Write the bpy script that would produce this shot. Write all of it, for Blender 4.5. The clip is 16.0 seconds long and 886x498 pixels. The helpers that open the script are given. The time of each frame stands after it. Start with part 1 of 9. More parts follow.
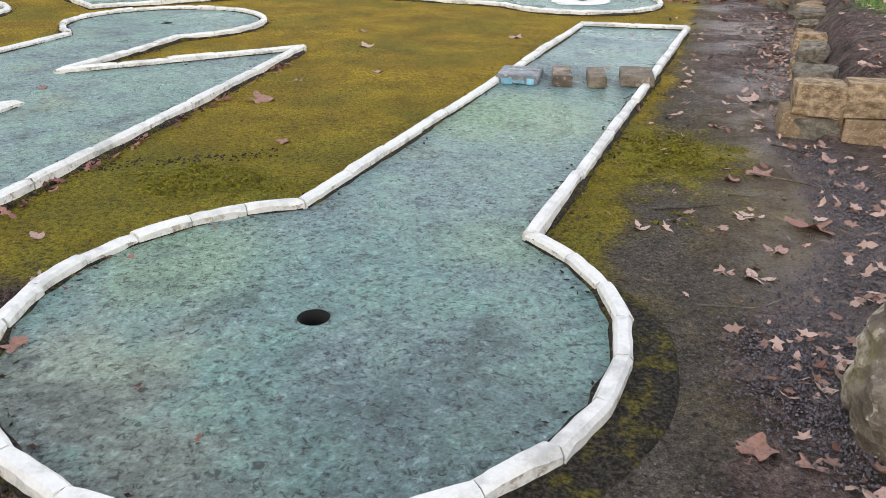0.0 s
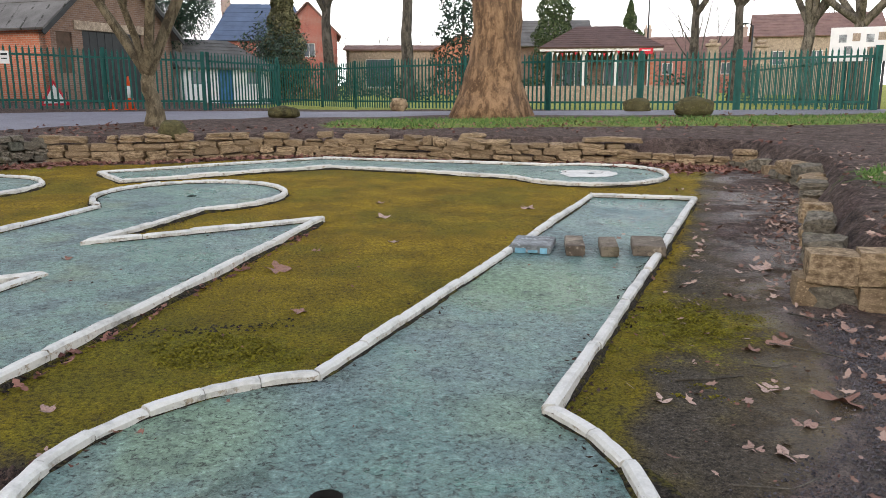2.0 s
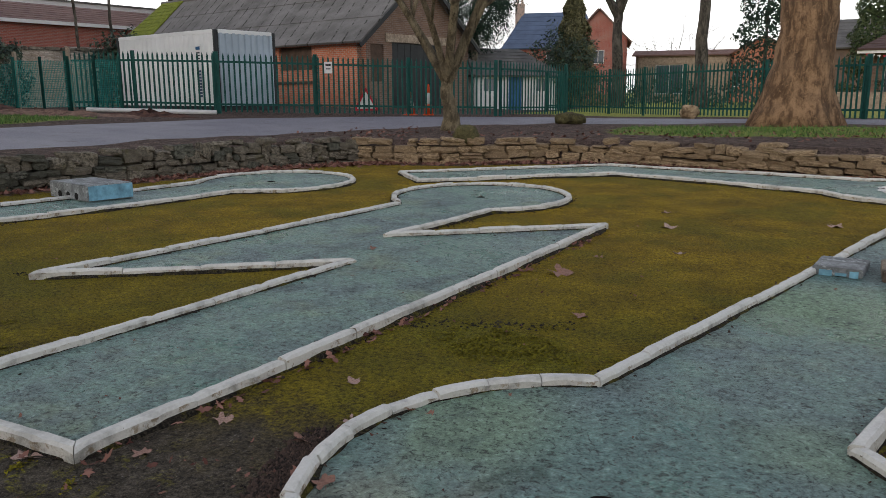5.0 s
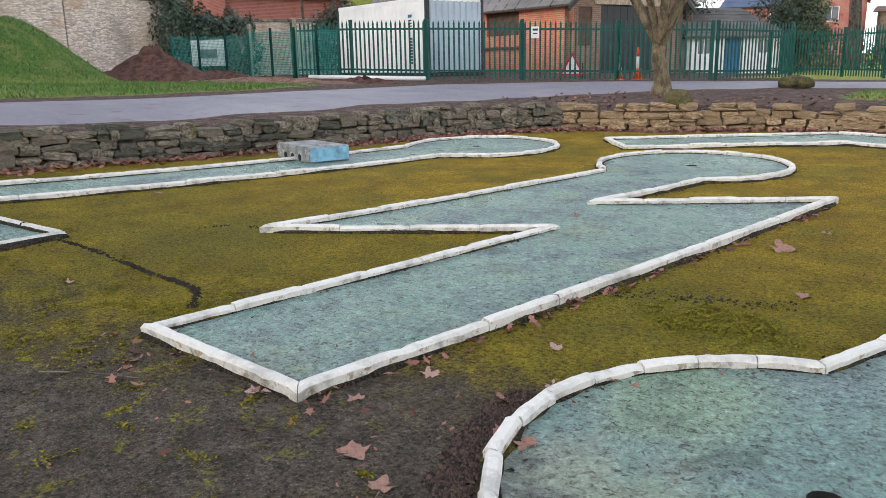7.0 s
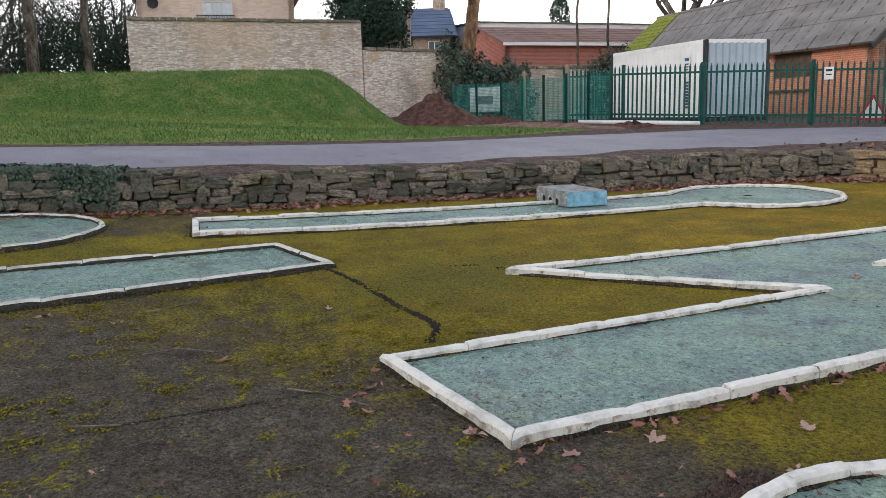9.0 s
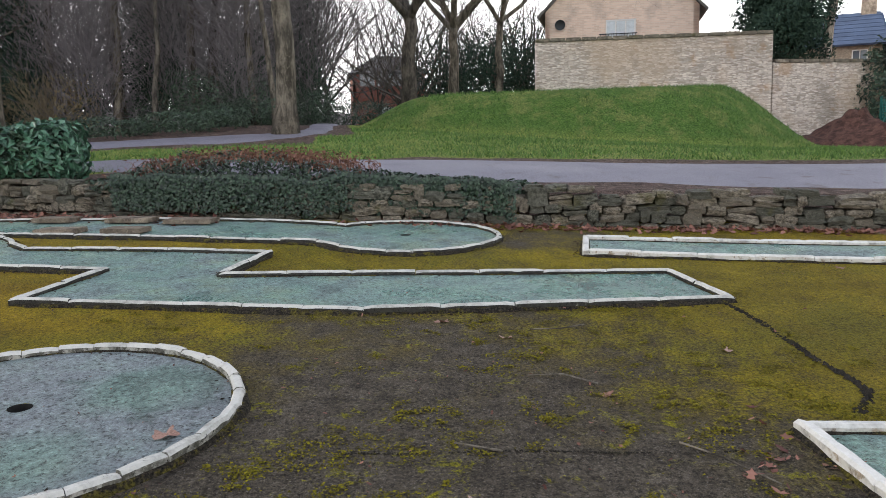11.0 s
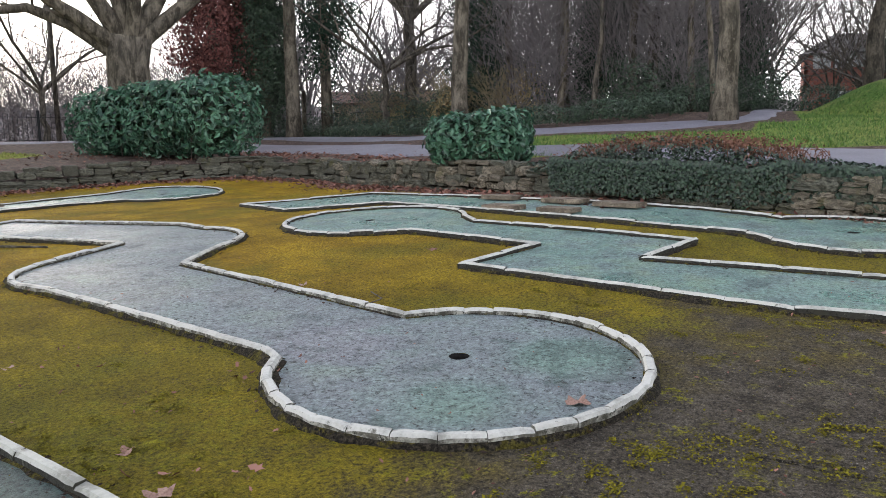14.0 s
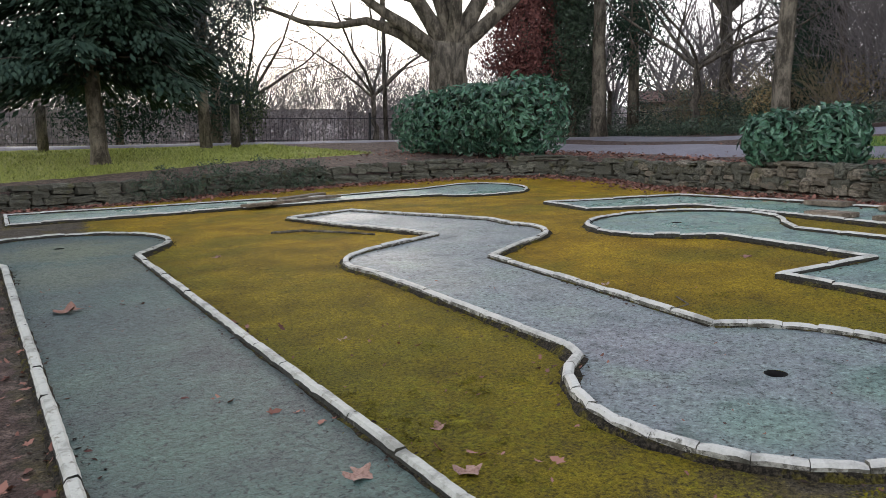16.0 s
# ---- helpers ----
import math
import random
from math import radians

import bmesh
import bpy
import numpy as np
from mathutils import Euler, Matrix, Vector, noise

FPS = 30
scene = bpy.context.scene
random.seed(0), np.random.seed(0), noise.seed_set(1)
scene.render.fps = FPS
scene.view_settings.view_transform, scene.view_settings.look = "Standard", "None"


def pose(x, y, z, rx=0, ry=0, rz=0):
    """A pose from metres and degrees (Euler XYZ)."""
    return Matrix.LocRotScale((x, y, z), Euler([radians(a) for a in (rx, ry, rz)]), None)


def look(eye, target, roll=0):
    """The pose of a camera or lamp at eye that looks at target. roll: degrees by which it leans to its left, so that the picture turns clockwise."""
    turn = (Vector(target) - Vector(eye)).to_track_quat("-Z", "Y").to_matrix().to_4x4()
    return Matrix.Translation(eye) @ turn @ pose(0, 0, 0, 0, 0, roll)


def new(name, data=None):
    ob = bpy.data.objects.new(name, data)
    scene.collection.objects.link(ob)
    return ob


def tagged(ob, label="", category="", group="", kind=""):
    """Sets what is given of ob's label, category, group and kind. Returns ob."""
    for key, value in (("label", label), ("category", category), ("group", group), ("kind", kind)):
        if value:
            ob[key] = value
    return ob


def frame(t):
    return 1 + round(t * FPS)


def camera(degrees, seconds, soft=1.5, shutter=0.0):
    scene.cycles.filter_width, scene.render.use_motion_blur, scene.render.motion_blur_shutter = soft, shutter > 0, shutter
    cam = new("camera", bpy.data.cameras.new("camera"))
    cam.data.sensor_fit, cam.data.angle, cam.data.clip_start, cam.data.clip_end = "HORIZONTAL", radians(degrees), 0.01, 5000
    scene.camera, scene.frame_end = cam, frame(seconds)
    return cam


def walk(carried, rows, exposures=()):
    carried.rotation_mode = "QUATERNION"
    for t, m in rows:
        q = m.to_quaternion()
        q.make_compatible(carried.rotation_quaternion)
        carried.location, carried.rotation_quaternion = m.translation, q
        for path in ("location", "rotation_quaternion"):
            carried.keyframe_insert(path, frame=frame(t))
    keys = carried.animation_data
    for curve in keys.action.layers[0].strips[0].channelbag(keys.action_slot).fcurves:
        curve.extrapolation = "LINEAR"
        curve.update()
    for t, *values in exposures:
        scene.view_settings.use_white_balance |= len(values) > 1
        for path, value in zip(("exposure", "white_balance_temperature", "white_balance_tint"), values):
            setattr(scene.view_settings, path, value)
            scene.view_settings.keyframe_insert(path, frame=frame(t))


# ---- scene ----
cam = camera(59.4, 16.0, 0.85)
PATH = [
    (0, (-0.334, 0.283, 1.434), (-0.275, 2.109, 0.62), 0.2),
    (0.5, (-0.33, 0.288, 1.444), (-0.209, 2.151, 0.726), 0.0),
    (1, (-0.329, 0.298, 1.454), (-0.198, 2.199, 0.845), -0.1),
    (1.5, (-0.344, 0.303, 1.46), (-0.248, 2.234, 0.947), -0.0),
    (2, (-0.35, 0.309, 1.463), (-0.321, 2.266, 1.048), -0.2),
    (2.5, (-0.354, 0.305, 1.476), (-0.386, 2.274, 1.129), -0.3),
    (3, (-0.361, 0.299, 1.472), (-0.503, 2.267, 1.149), -0.6),
    (3.5, (-0.377, 0.302, 1.464), (-0.647, 2.258, 1.143), -0.6),
    (4, (-0.387, 0.295, 1.462), (-0.79, 2.224, 1.118), -0.4),
    (4.5, (-0.4, 0.283, 1.46), (-0.935, 2.174, 1.092), -0.3),
    (7, (-0.471, 0.276, 1.442), (-1.57, 1.879, 0.971), -1.2),
    (7.5, (-0.466, 0.311, 1.443), (-1.685, 1.833, 1.001), -1.1),
    (8, (-0.437, 0.365, 1.448), (-1.782, 1.79, 1.052), -1.3),
    (8.5, (-0.405, 0.419, 1.446), (-1.881, 1.718, 1.079), -1.2),
    (9, (-0.396, 0.435, 1.444), (-1.992, 1.589, 1.098), -1.6),
    (9.5, (-0.498, 0.461, 1.445), (-2.219, 1.429, 1.126), -1.2),
    (10, (-0.65, 0.469, 1.462), (-2.479, 1.221, 1.166), -1.2),
    (12.5, (-0.836, 0.552, 1.41), (-2.785, 0.213, 1.117), -0.8),
    (13, (-0.827, 0.538, 1.411), (-2.747, 0.061, 1.118), -0.7),
    (13.5, (-0.817, 0.53, 1.407), (-2.694, -0.097, 1.119), -0.9),
    (14, (-0.802, 0.51, 1.407), (-2.625, -0.26, 1.117), -0.9),
    (14.5, (-0.802, 0.497, 1.403), (-2.557, -0.416, 1.111), -0.9),
    (15, (-0.794, 0.482, 1.404), (-2.469, -0.572, 1.113), -0.9),
    (15.5, (-0.777, 0.467, 1.403), (-2.333, -0.758, 1.119), -0.8),
    (16, (-0.77, 0.446, 1.396), (-2.178, -0.946, 1.117), -0.8),
]
walk(cam, [(t, look(eye, target, roll)) for t, eye, target, roll in PATH], [(0, 0.8), (1.5, 0.9), (2.0, 0.35), (2.5, -0.35), (3.0, -1.17), (3.5, -1.23), (4.5, -0.86), (7.0, 0.6), (8.0, 0.65), (9.0, 0.3), (9.5, 0.2), (10.0, 0.1), (12.5, 1.1), (13.5, 0.9), (14.5, 0.4), (16.0, 0.4)])

# ---- world, sun, exposure ----
SUN_AZ, SUN_EL = 152.0, 17.0      # degrees to the left of +y, above the horizon
world = bpy.data.worlds.new("sky")
scene.world = world
world.use_nodes = True
wn = world.node_tree
wn.nodes.clear()
sky = wn.nodes.new("ShaderNodeTexSky")
sky.sky_type = "NISHITA"
sky.sun_disc = False
sky.sun_elevation = radians(SUN_EL)
sky.sun_rotation = radians(-SUN_AZ)
sky.dust_density = 3.0
veil = wn.nodes.new("ShaderNodeMix")
veil.data_type = "RGBA"
veil.inputs["Factor"].default_value = 0.88
# thin bright haze: whiter towards the horizon, bluer and dimmer overhead
gen = wn.nodes.new("ShaderNodeTexCoord")
sep = wn.nodes.new("ShaderNodeSeparateXYZ")
haze = wn.nodes.new("ShaderNodeValToRGB")
haze.color_ramp.interpolation = "EASE"
for el, (p, c) in zip((haze.color_ramp.elements[0], haze.color_ramp.elements[1]), ((0.0, (1.0, 0.985, 0.985)), (0.75, (0.265, 0.29, 0.36)))):
    el.position, el.color = p, (*c, 1)
boost = wn.nodes.new("ShaderNodeVectorMath")
boost.operation = "SCALE"
boost.inputs["Scale"].default_value = 16.0
wn.links.new(gen.outputs["Generated"], sep.inputs[0])
wn.links.new(sep.outputs["Z"], haze.inputs[0])
wn.links.new(haze.outputs[0], boost.inputs[0])
wn.links.new(boost.outputs[0], veil.inputs["B"])
bg = wn.nodes.new("ShaderNodeBackground")
bg.inputs["Strength"].default_value = 0.15
wout = wn.nodes.new("ShaderNodeOutputWorld")
wn.links.new(sky.outputs[0], veil.inputs["A"])
wn.links.new(veil.outputs["Result"], bg.inputs["Color"])
wn.links.new(bg.outputs[0], wout.inputs["Surface"])
sun_data = bpy.data.lights.new("sun", "SUN")
sun_data.energy, sun_data.angle, sun_data.color = 1.5, radians(30), (1.0, 0.91, 0.81)
sun = new("sun", sun_data)
_a = radians(SUN_AZ)
sun.matrix_world = look((0, 0, 30), (30 * math.sin(_a), -30 * math.cos(_a), 30 - 30 * math.tan(radians(SUN_EL))))

# ---- materials ----
class Mat:
    """A node material with short ways to add nodes."""
    def __init__(self, name, rough=0.8, spec=0.3, metal=0.0):
        self.m = bpy.data.materials.new(name)
        self.m.use_nodes = True
        self.t = self.m.node_tree
        self.b = self.t.nodes["Principled BSDF"]
        self.b.inputs["Roughness"].default_value = rough
        self.b.inputs["Specular IOR Level"].default_value = spec
        self.b.inputs["Metallic"].default_value = metal
        self.pos = self.t.nodes.new("ShaderNodeNewGeometry").outputs["Position"]

    def put(self, where, value):
        if isinstance(value, (int, float)) and where.type == "RGBA":
            where.default_value = (value, value, value, 1)
        elif isinstance(value, (int, float, tuple, list)):
            where.default_value = (*value, 1) if isinstance(value, (tuple, list)) and len(value) == 3 else value
        else:
            self.t.links.new(value, where)

    def local(self):
        c = self.t.nodes.new("ShaderNodeTexCoord").outputs["Object"]
        r = self.t.nodes.new("ShaderNodeObjectInfo").outputs["Random"]
        s = self.t.nodes.new("ShaderNodeVectorMath")
        s.operation = "MULTIPLY_ADD"
        self.put(s.inputs[0], r)
        s.inputs[1].default_value = (37, 53, 71)
        self.put(s.inputs[2], c)
        return s.outputs[0]

    def random(self):
        return self.t.nodes.new("ShaderNodeObjectInfo").outputs["Random"]

    def island(self):
        return self.t.nodes.new("ShaderNodeNewGeometry").outputs["Random Per Island"]

    def scaled(self, vec, s):
        n = self.t.nodes.new("ShaderNodeVectorMath")
        n.operation = "MULTIPLY"
        self.put(n.inputs[0], vec)
        n.inputs[1].default_value = s
        return n.outputs[0]

    def noise(self, scale, detail=4, rough=0.6, vec=None, warp=0.0):
        n = self.t.nodes.new("ShaderNodeTexNoise")
        n.inputs["Scale"].default_value, n.inputs["Detail"].default_value = scale, detail
        n.inputs["Roughness"].default_value, n.inputs["Distortion"].default_value = rough, warp
        self.put(n.inputs["Vector"], vec if vec is not None else self.pos)
        return n.outputs["Fac"]

    def cells(self, scale, vec=None, feature="F1"):
        n = self.t.nodes.new("ShaderNodeTexVoronoi")
        n.feature = feature
        n.inputs["Scale"].default_value = scale
        self.put(n.inputs["Vector"], vec if vec is not None else self.pos)
        return n.outputs["Distance"], n.outputs["Color"] if feature == "F1" else None

    def wave(self, scale, warp, vec=None, direction="X"):
        n = self.t.nodes.new("ShaderNodeTexWave")
        n.bands_direction = direction
        n.inputs["Scale"].default_value, n.inputs["Distortion"].default_value = scale, warp
        n.inputs["Detail"].default_value = 3
        self.put(n.inputs["Vector"], vec if vec is not None else self.pos)
        return n.outputs["Fac"]

    def attr(self, name):
        n = self.t.nodes.new("ShaderNodeAttribute")
        n.attribute_name = name
        return n.outputs["Fac"]

    def ramp(self, fac, *stops):
        n = self.t.nodes.new("ShaderNodeValToRGB")
        e = n.color_ramp.elements
        while len(e) < len(stops):
            e.new(0.5)
        for el, (p, c) in zip(e, stops):
            el.position = p
            el.color = (*c, 1) if isinstance(c, (tuple, list)) else (c, c, c, 1)
        self.put(n.inputs[0], fac)
        return n.outputs["Color"]

    def step(self, fac, lo, hi):
        n = self.t.nodes.new("ShaderNodeMapRange")
        n.interpolation_type = "SMOOTHSTEP"
        self.put(n.inputs["Value"], fac)
        n.inputs["From Min"].default_value, n.inputs["From Max"].default_value = lo, hi
        return n.outputs["Result"]

    def mix(self, fac, a, b, how="MIX"):
        n = self.t.nodes.new("ShaderNodeMix")
        n.data_type, n.blend_type = "RGBA", how
        self.put(n.inputs["Factor"], fac)
        self.put(n.inputs["A"], a)
        self.put(n.inputs["B"], b)
        return n.outputs["Result"]

    def math(self, how, a, b=0.0):
        n = self.t.nodes.new("ShaderNodeMath")
        n.operation = how
        self.put(n.inputs[0], a)
        self.put(n.inputs[1], b)
        return n.outputs[0]

    def normal_z(self):
        n = self.t.nodes.new("ShaderNodeSeparateXYZ")
        self.put(n.inputs[0], self.t.nodes.new("ShaderNodeNewGeometry").outputs["Normal"])
        return n.outputs["Z"]

    def bump(self, height, strength=0.5, dist=0.01):
        n = self.t.nodes.new("ShaderNodeBump")
        n.inputs["Strength"].default_value, n.inputs["Distance"].default_value = strength, dist
        self.put(n.inputs["Height"], height)
        self.put(self.b.inputs["Normal"], n.outputs[0])

    def colour(self, c):
        self.put(self.b.inputs["Base Color"], c)
        return self

    def rough(self, r):
        self.put(self.b.inputs["Roughness"], r)
        return self


def ground_material():
    k = Mat("mossy ground", 0.9, 0.12)
    broad, mid, small = k.noise(0.45, 6, 0.6), k.noise(1.9, 9, 0.66), k.noise(7.5, 9, 0.7)
    fine, hair = k.noise(48, 6, 0.72), k.noise(150, 3, 0.7)
    gain = k.mix(1.0, k.ramp(fine, (0.37, 0.34), (0.47, 0.95), (0.64, 1.65)), k.ramp(hair, (0.38, 0.6), (0.62, 1.4)), "MULTIPLY")
    soft = k.ramp(k.noise(20, 7, 0.75), (0.38, 0.55), (0.5, 1.0), (0.62, 1.5))
    # worn tarmac, and the brown film of algae that creeps over it
    tar = k.ramp(small, (0.36, (0.056, 0.047, 0.036)), (0.5, (0.084, 0.071, 0.054)), (0.64, (0.118, 0.101, 0.078)))
    tar = k.mix(k.math("MULTIPLY", k.step(k.noise(90, 3, 0.6), 0.60, 0.66), 0.5), tar, (0.23, 0.21, 0.19))
    
    film = k.ramp(mid, (0.38, (0.082, 0.064, 0.024)), (0.62, (0.128, 0.100, 0.030)))
    fa = k.math("ADD", k.attr("moss"), k.math("MULTIPLY", k.math("SUBTRACT", mid, 0.5), 2.0))
    tar = k.mix(k.math("MULTIPLY", k.step(fa, -0.15, 0.55), 0.85), tar, film)
    tar = k.mix(k.math("MULTIPLY", k.attr("wet"), 0.8), tar, k.ramp(mid, (0.38, (0.100, 0.068, 0.036)), (0.62, (0.165, 0.112, 0.056))))
    tar = k.mix(k.math("SUBTRACT", 1.0, k.math("MULTIPLY", k.attr("wet"), 0.55)), tar, gain, "MULTIPLY")
    olive = k.ramp(mid, (0.36, (0.130, 0.102, 0.010)), (0.5, (0.176, 0.138, 0.011)), (0.64, (0.228, 0.178, 0.013)))
    gold = k.ramp(mid, (0.36, (0.205, 0.125, 0.011)), (0.5, (0.285, 0.178, 0.013)), (0.64, (0.37, 0.240, 0.016)))
    moss = k.mix(k.attr("gold"), olive, gold)
    lime = k.ramp(small, (0.38, (0.105, 0.096, 0.008)), (0.62, (0.220, 0.205, 0.015)))
    lw = k.math("ADD", k.attr("lime"), k.math("MULTIPLY", k.math("SUBTRACT", k.noise(11, 8, 0.72), 0.5), 2.2))
    moss = k.mix(k.math("MULTIPLY", k.step(lw, 0.50, 0.95), 0.85), moss, lime)
    moss = k.mix(k.math("MULTIPLY", k.step(k.noise(9, 8, 0.74, warp=0.5), 0.55, 0.68), 0.22), moss, (0.045, 0.036, 0.014))
    moss = k.mix(k.math("MULTIPLY", k.step(broad, 0.50, 0.68), 0.45), moss, (0.105, 0.078, 0.018))
    moss = k.mix(0.9, moss, gain, "MULTIPLY")
    moss = k.mix(0.3, moss, soft, "MULTIPLY")
    moss = k.mix(k.math("MULTIPLY", k.step(k.noise(70, 5, 0.75), 0.56, 0.63), 0.18), moss, k.mix(k.attr("gold"), (0.30, 0.27, 0.03), (0.43, 0.31, 0.03)))
    moss = k.mix(k.math("MULTIPLY", k.step(k.noise(0.8, 5, 0.6), 0.46, 0.62), 0.5), moss, k.mix(1.0, (0.122, 0.118, 0.014), gain, "MULTIPLY"))
    cover = k.math("ADD", k.attr("moss"), k.math("MULTIPLY", k.math("SUBTRACT", mid, 0.5), 1.5))
    cover = k.math("ADD", cover, k.math("MULTIPLY", k.math("SUBTRACT", small, 0.5), 1.2))
    cover = k.math("ADD", cover, k.math("MULTIPLY", k.math("SUBTRACT", fine, 0.5), 1.3))
    base = k.mix(k.step(cover, 0.26, 0.86), tar, moss)
    # scattered cushions where the tarmac is bare
    tuft = k.math("ADD", k.noise(6.5, 7, 0.72, warp=0.6), k.math("MULTIPLY", k.math("SUBTRACT", fine, 0.5), 0.35))
    tuft = k.math("MULTIPLY", k.step(tuft, 0.56, 0.66), k.math("MULTIPLY", k.step(k.attr("lime"), 0.1, 0.6), k.step(mid, 0.38, 0.54)))
    base = k.mix(tuft, base, k.mix(1.0, lime, gain, "MULTIPLY"))
    crumb = k.math("MULTIPLY", k.step(k.noise(34, 5, 0.72, warp=0.4), 0.61, 0.66), k.step(k.noise(2.6, 5, 0.7), 0.46, 0.60))
    base = k.mix(k.math("MULTIPLY", crumb, 0.7), base, (0.014, 0.012, 0.009))
    soil = k.ramp(small, (0.36, (0.036, 0.025, 0.021)), (0.5, (0.094, 0.067, 0.054)), (0.66, (0.20, 0.145, 0.118)))
    soil = k.mix(k.math("MULTIPLY", k.step(mid, 0.5, 0.6), 0.5), soil, (0.120, 0.080, 0.070))
    soil = k.mix(1.0, soil, gain, "MULTIPLY")
    soil = k.mix(k.math("MULTIPLY", k.step(k.noise(60, 3, 0.6), 0.58, 0.66), 0.6), soil, (0.17, 0.135, 0.13))
    blade = k.noise(22, 7, 0.8)
    grass = k.ramp(blade, (0.38, (0.022, 0.052, 0.009)), (0.5, (0.074, 0.142, 0.027)), (0.62, (0.165, 0.27, 0.065)))
    grass = k.mix(k.math("MULTIPLY", k.step(k.noise(1.3, 8, 0.72), 0.47, 0.60), 0.6), grass, k.ramp(blade, (0.38, (0.09, 0.105, 0.026)), (0.62, (0.34, 0.35, 0.12))))
    grass = k.mix(k.math("MULTIPLY", k.step(k.noise(5, 6, 0.75), 0.55, 0.68), 0.4), grass, (0.055, 0.075, 0.018))
    grass = k.mix(k.attr("dry"), grass, k.ramp(blade, (0.38, (0.13, 0.145, 0.03)), (0.62, (0.46, 0.48, 0.12))))
    sa = k.math("ADD", k.attr("soil"), k.math("MULTIPLY", k.math("SUBTRACT", small, 0.5), 1.3))
    sa = k.math("ADD", sa, k.math("MULTIPLY", k.math("SUBTRACT", fine, 0.5), 0.5))
    ga = k.math("ADD", k.attr("grass"), k.math("MULTIPLY", k.math("SUBTRACT", k.noise(2.5, 6, 0.7), 0.5), 0.9))
    c = k.mix(k.step(sa, 0.40, 0.60), base, soil)
    c = k.mix(k.step(ga, 0.42, 0.58), c, grass)
    k.colour(c)
    wet = k.math("MULTIPLY", k.attr("wet"), k.step(k.noise(1.1, 6, 0.65), 0.42, 0.58))
    k.rough(k.mix(wet, k.ramp(fine, (0.3, 0.78), (0.7, 0.96)), 0.25))
    k.put(k.b.inputs["Specular IOR Level"], k.mix(wet, 0.12, 0.45))
    k.bump(k.math("ADD", k.math("ADD", fine, k.math("MULTIPLY", hair, 0.4)), k.math("MULTIPLY", small, 1.2)), 1.0, 0.035)
    return k.m


def lane_material(tint, stain=1.0, worn=1.0, patches=(), wet=1.0):
    """Green-painted concrete of a playing lane, worn to grey. patches: (x, y, radius, colour, strength) of algae and wear."""
    k = Mat("painted lane", 0.55, 0.34)
    broad, mid, pit = k.noise(0.8, 7, 0.62, warp=0.5), k.noise(3.2, 9, 0.66), k.noise(21, 7, 0.74)
    fine, cast = k.noise(70, 4, 0.7), k.noise(34, 6, 0.66, warp=0.9)
    lilac = tuple(worn * q for q in (0.140, 0.158, 0.170))
    c = k.mix(k.ramp(broad, (0.40, 0.0), (0.62, 0.7)), tint, lilac)
    c = k.mix(k.ramp(mid, (0.46, 0.0), (0.64, 0.7 * stain)), c, (0.135, 0.225, 0.170))
    c = k.mix(k.ramp(k.noise(1.4, 8, 0.66), (0.53, 0.0), (0.64, 0.5 * stain)), c, (0.17, 0.215, 0.125))
    for x, y, rad, colour, strength in patches:
        d = k.t.nodes.new("ShaderNodeVectorMath")
        d.operation = "DISTANCE"
        k.put(d.inputs[0], k.scaled(k.pos, (1, 1, 0)))
        d.inputs[1].default_value = (x, y, 0)
        edge = k.math("ADD", k.math("DIVIDE", d.outputs["Value"], rad), k.math("MULTIPLY", k.math("SUBTRACT", mid, 0.5), 2.2))
        c = k.mix(k.math("MULTIPLY", k.math("SUBTRACT", 1.0, k.step(edge, 0.35, 1.15)), strength), c, colour)
    c = k.mix(k.ramp(mid, (0.34, 0.6), (0.46, 0.0)), c, (0.034, 0.055, 0.052))
    c = k.mix(k.ramp(pit, (0.55, 0.0), (0.68, 0.35)), c, tuple(worn * q for q in (0.26, 0.33, 0.31)))
    # shade of the relief's cavities is put into the colour, dark in hollows
    c = k.mix(1.0, c, k.ramp(cast, (0.38, 0.32), (0.45, 1.25), (0.60, 1.58), (0.68, 2.05)), "MULTIPLY")
    c = k.mix(1.0, c, k.ramp(pit, (0.36, 0.62), (0.48, 1.0), (0.64, 1.18)), "MULTIPLY")
    c = k.mix(1.0, c, k.ramp(fine, (0.36, 0.72), (0.64, 1.28)), "MULTIPLY")
    c = k.mix(k.math("MULTIPLY", k.step(k.noise(30, 5, 0.7, warp=0.6), 0.67, 0.71), 0.85), c, (0.014, 0.016, 0.015))
    k.colour(c)
    k.rough(k.ramp(broad, (0.40, 0.62 - 0.38 * wet), (0.60, 0.60)))
    k.bump(k.math("ADD", k.math("MULTIPLY", cast, 2.2), k.math("ADD", pit, k.math("MULTIPLY", fine, 0.5))), 1.0, 0.011)
    return k.m


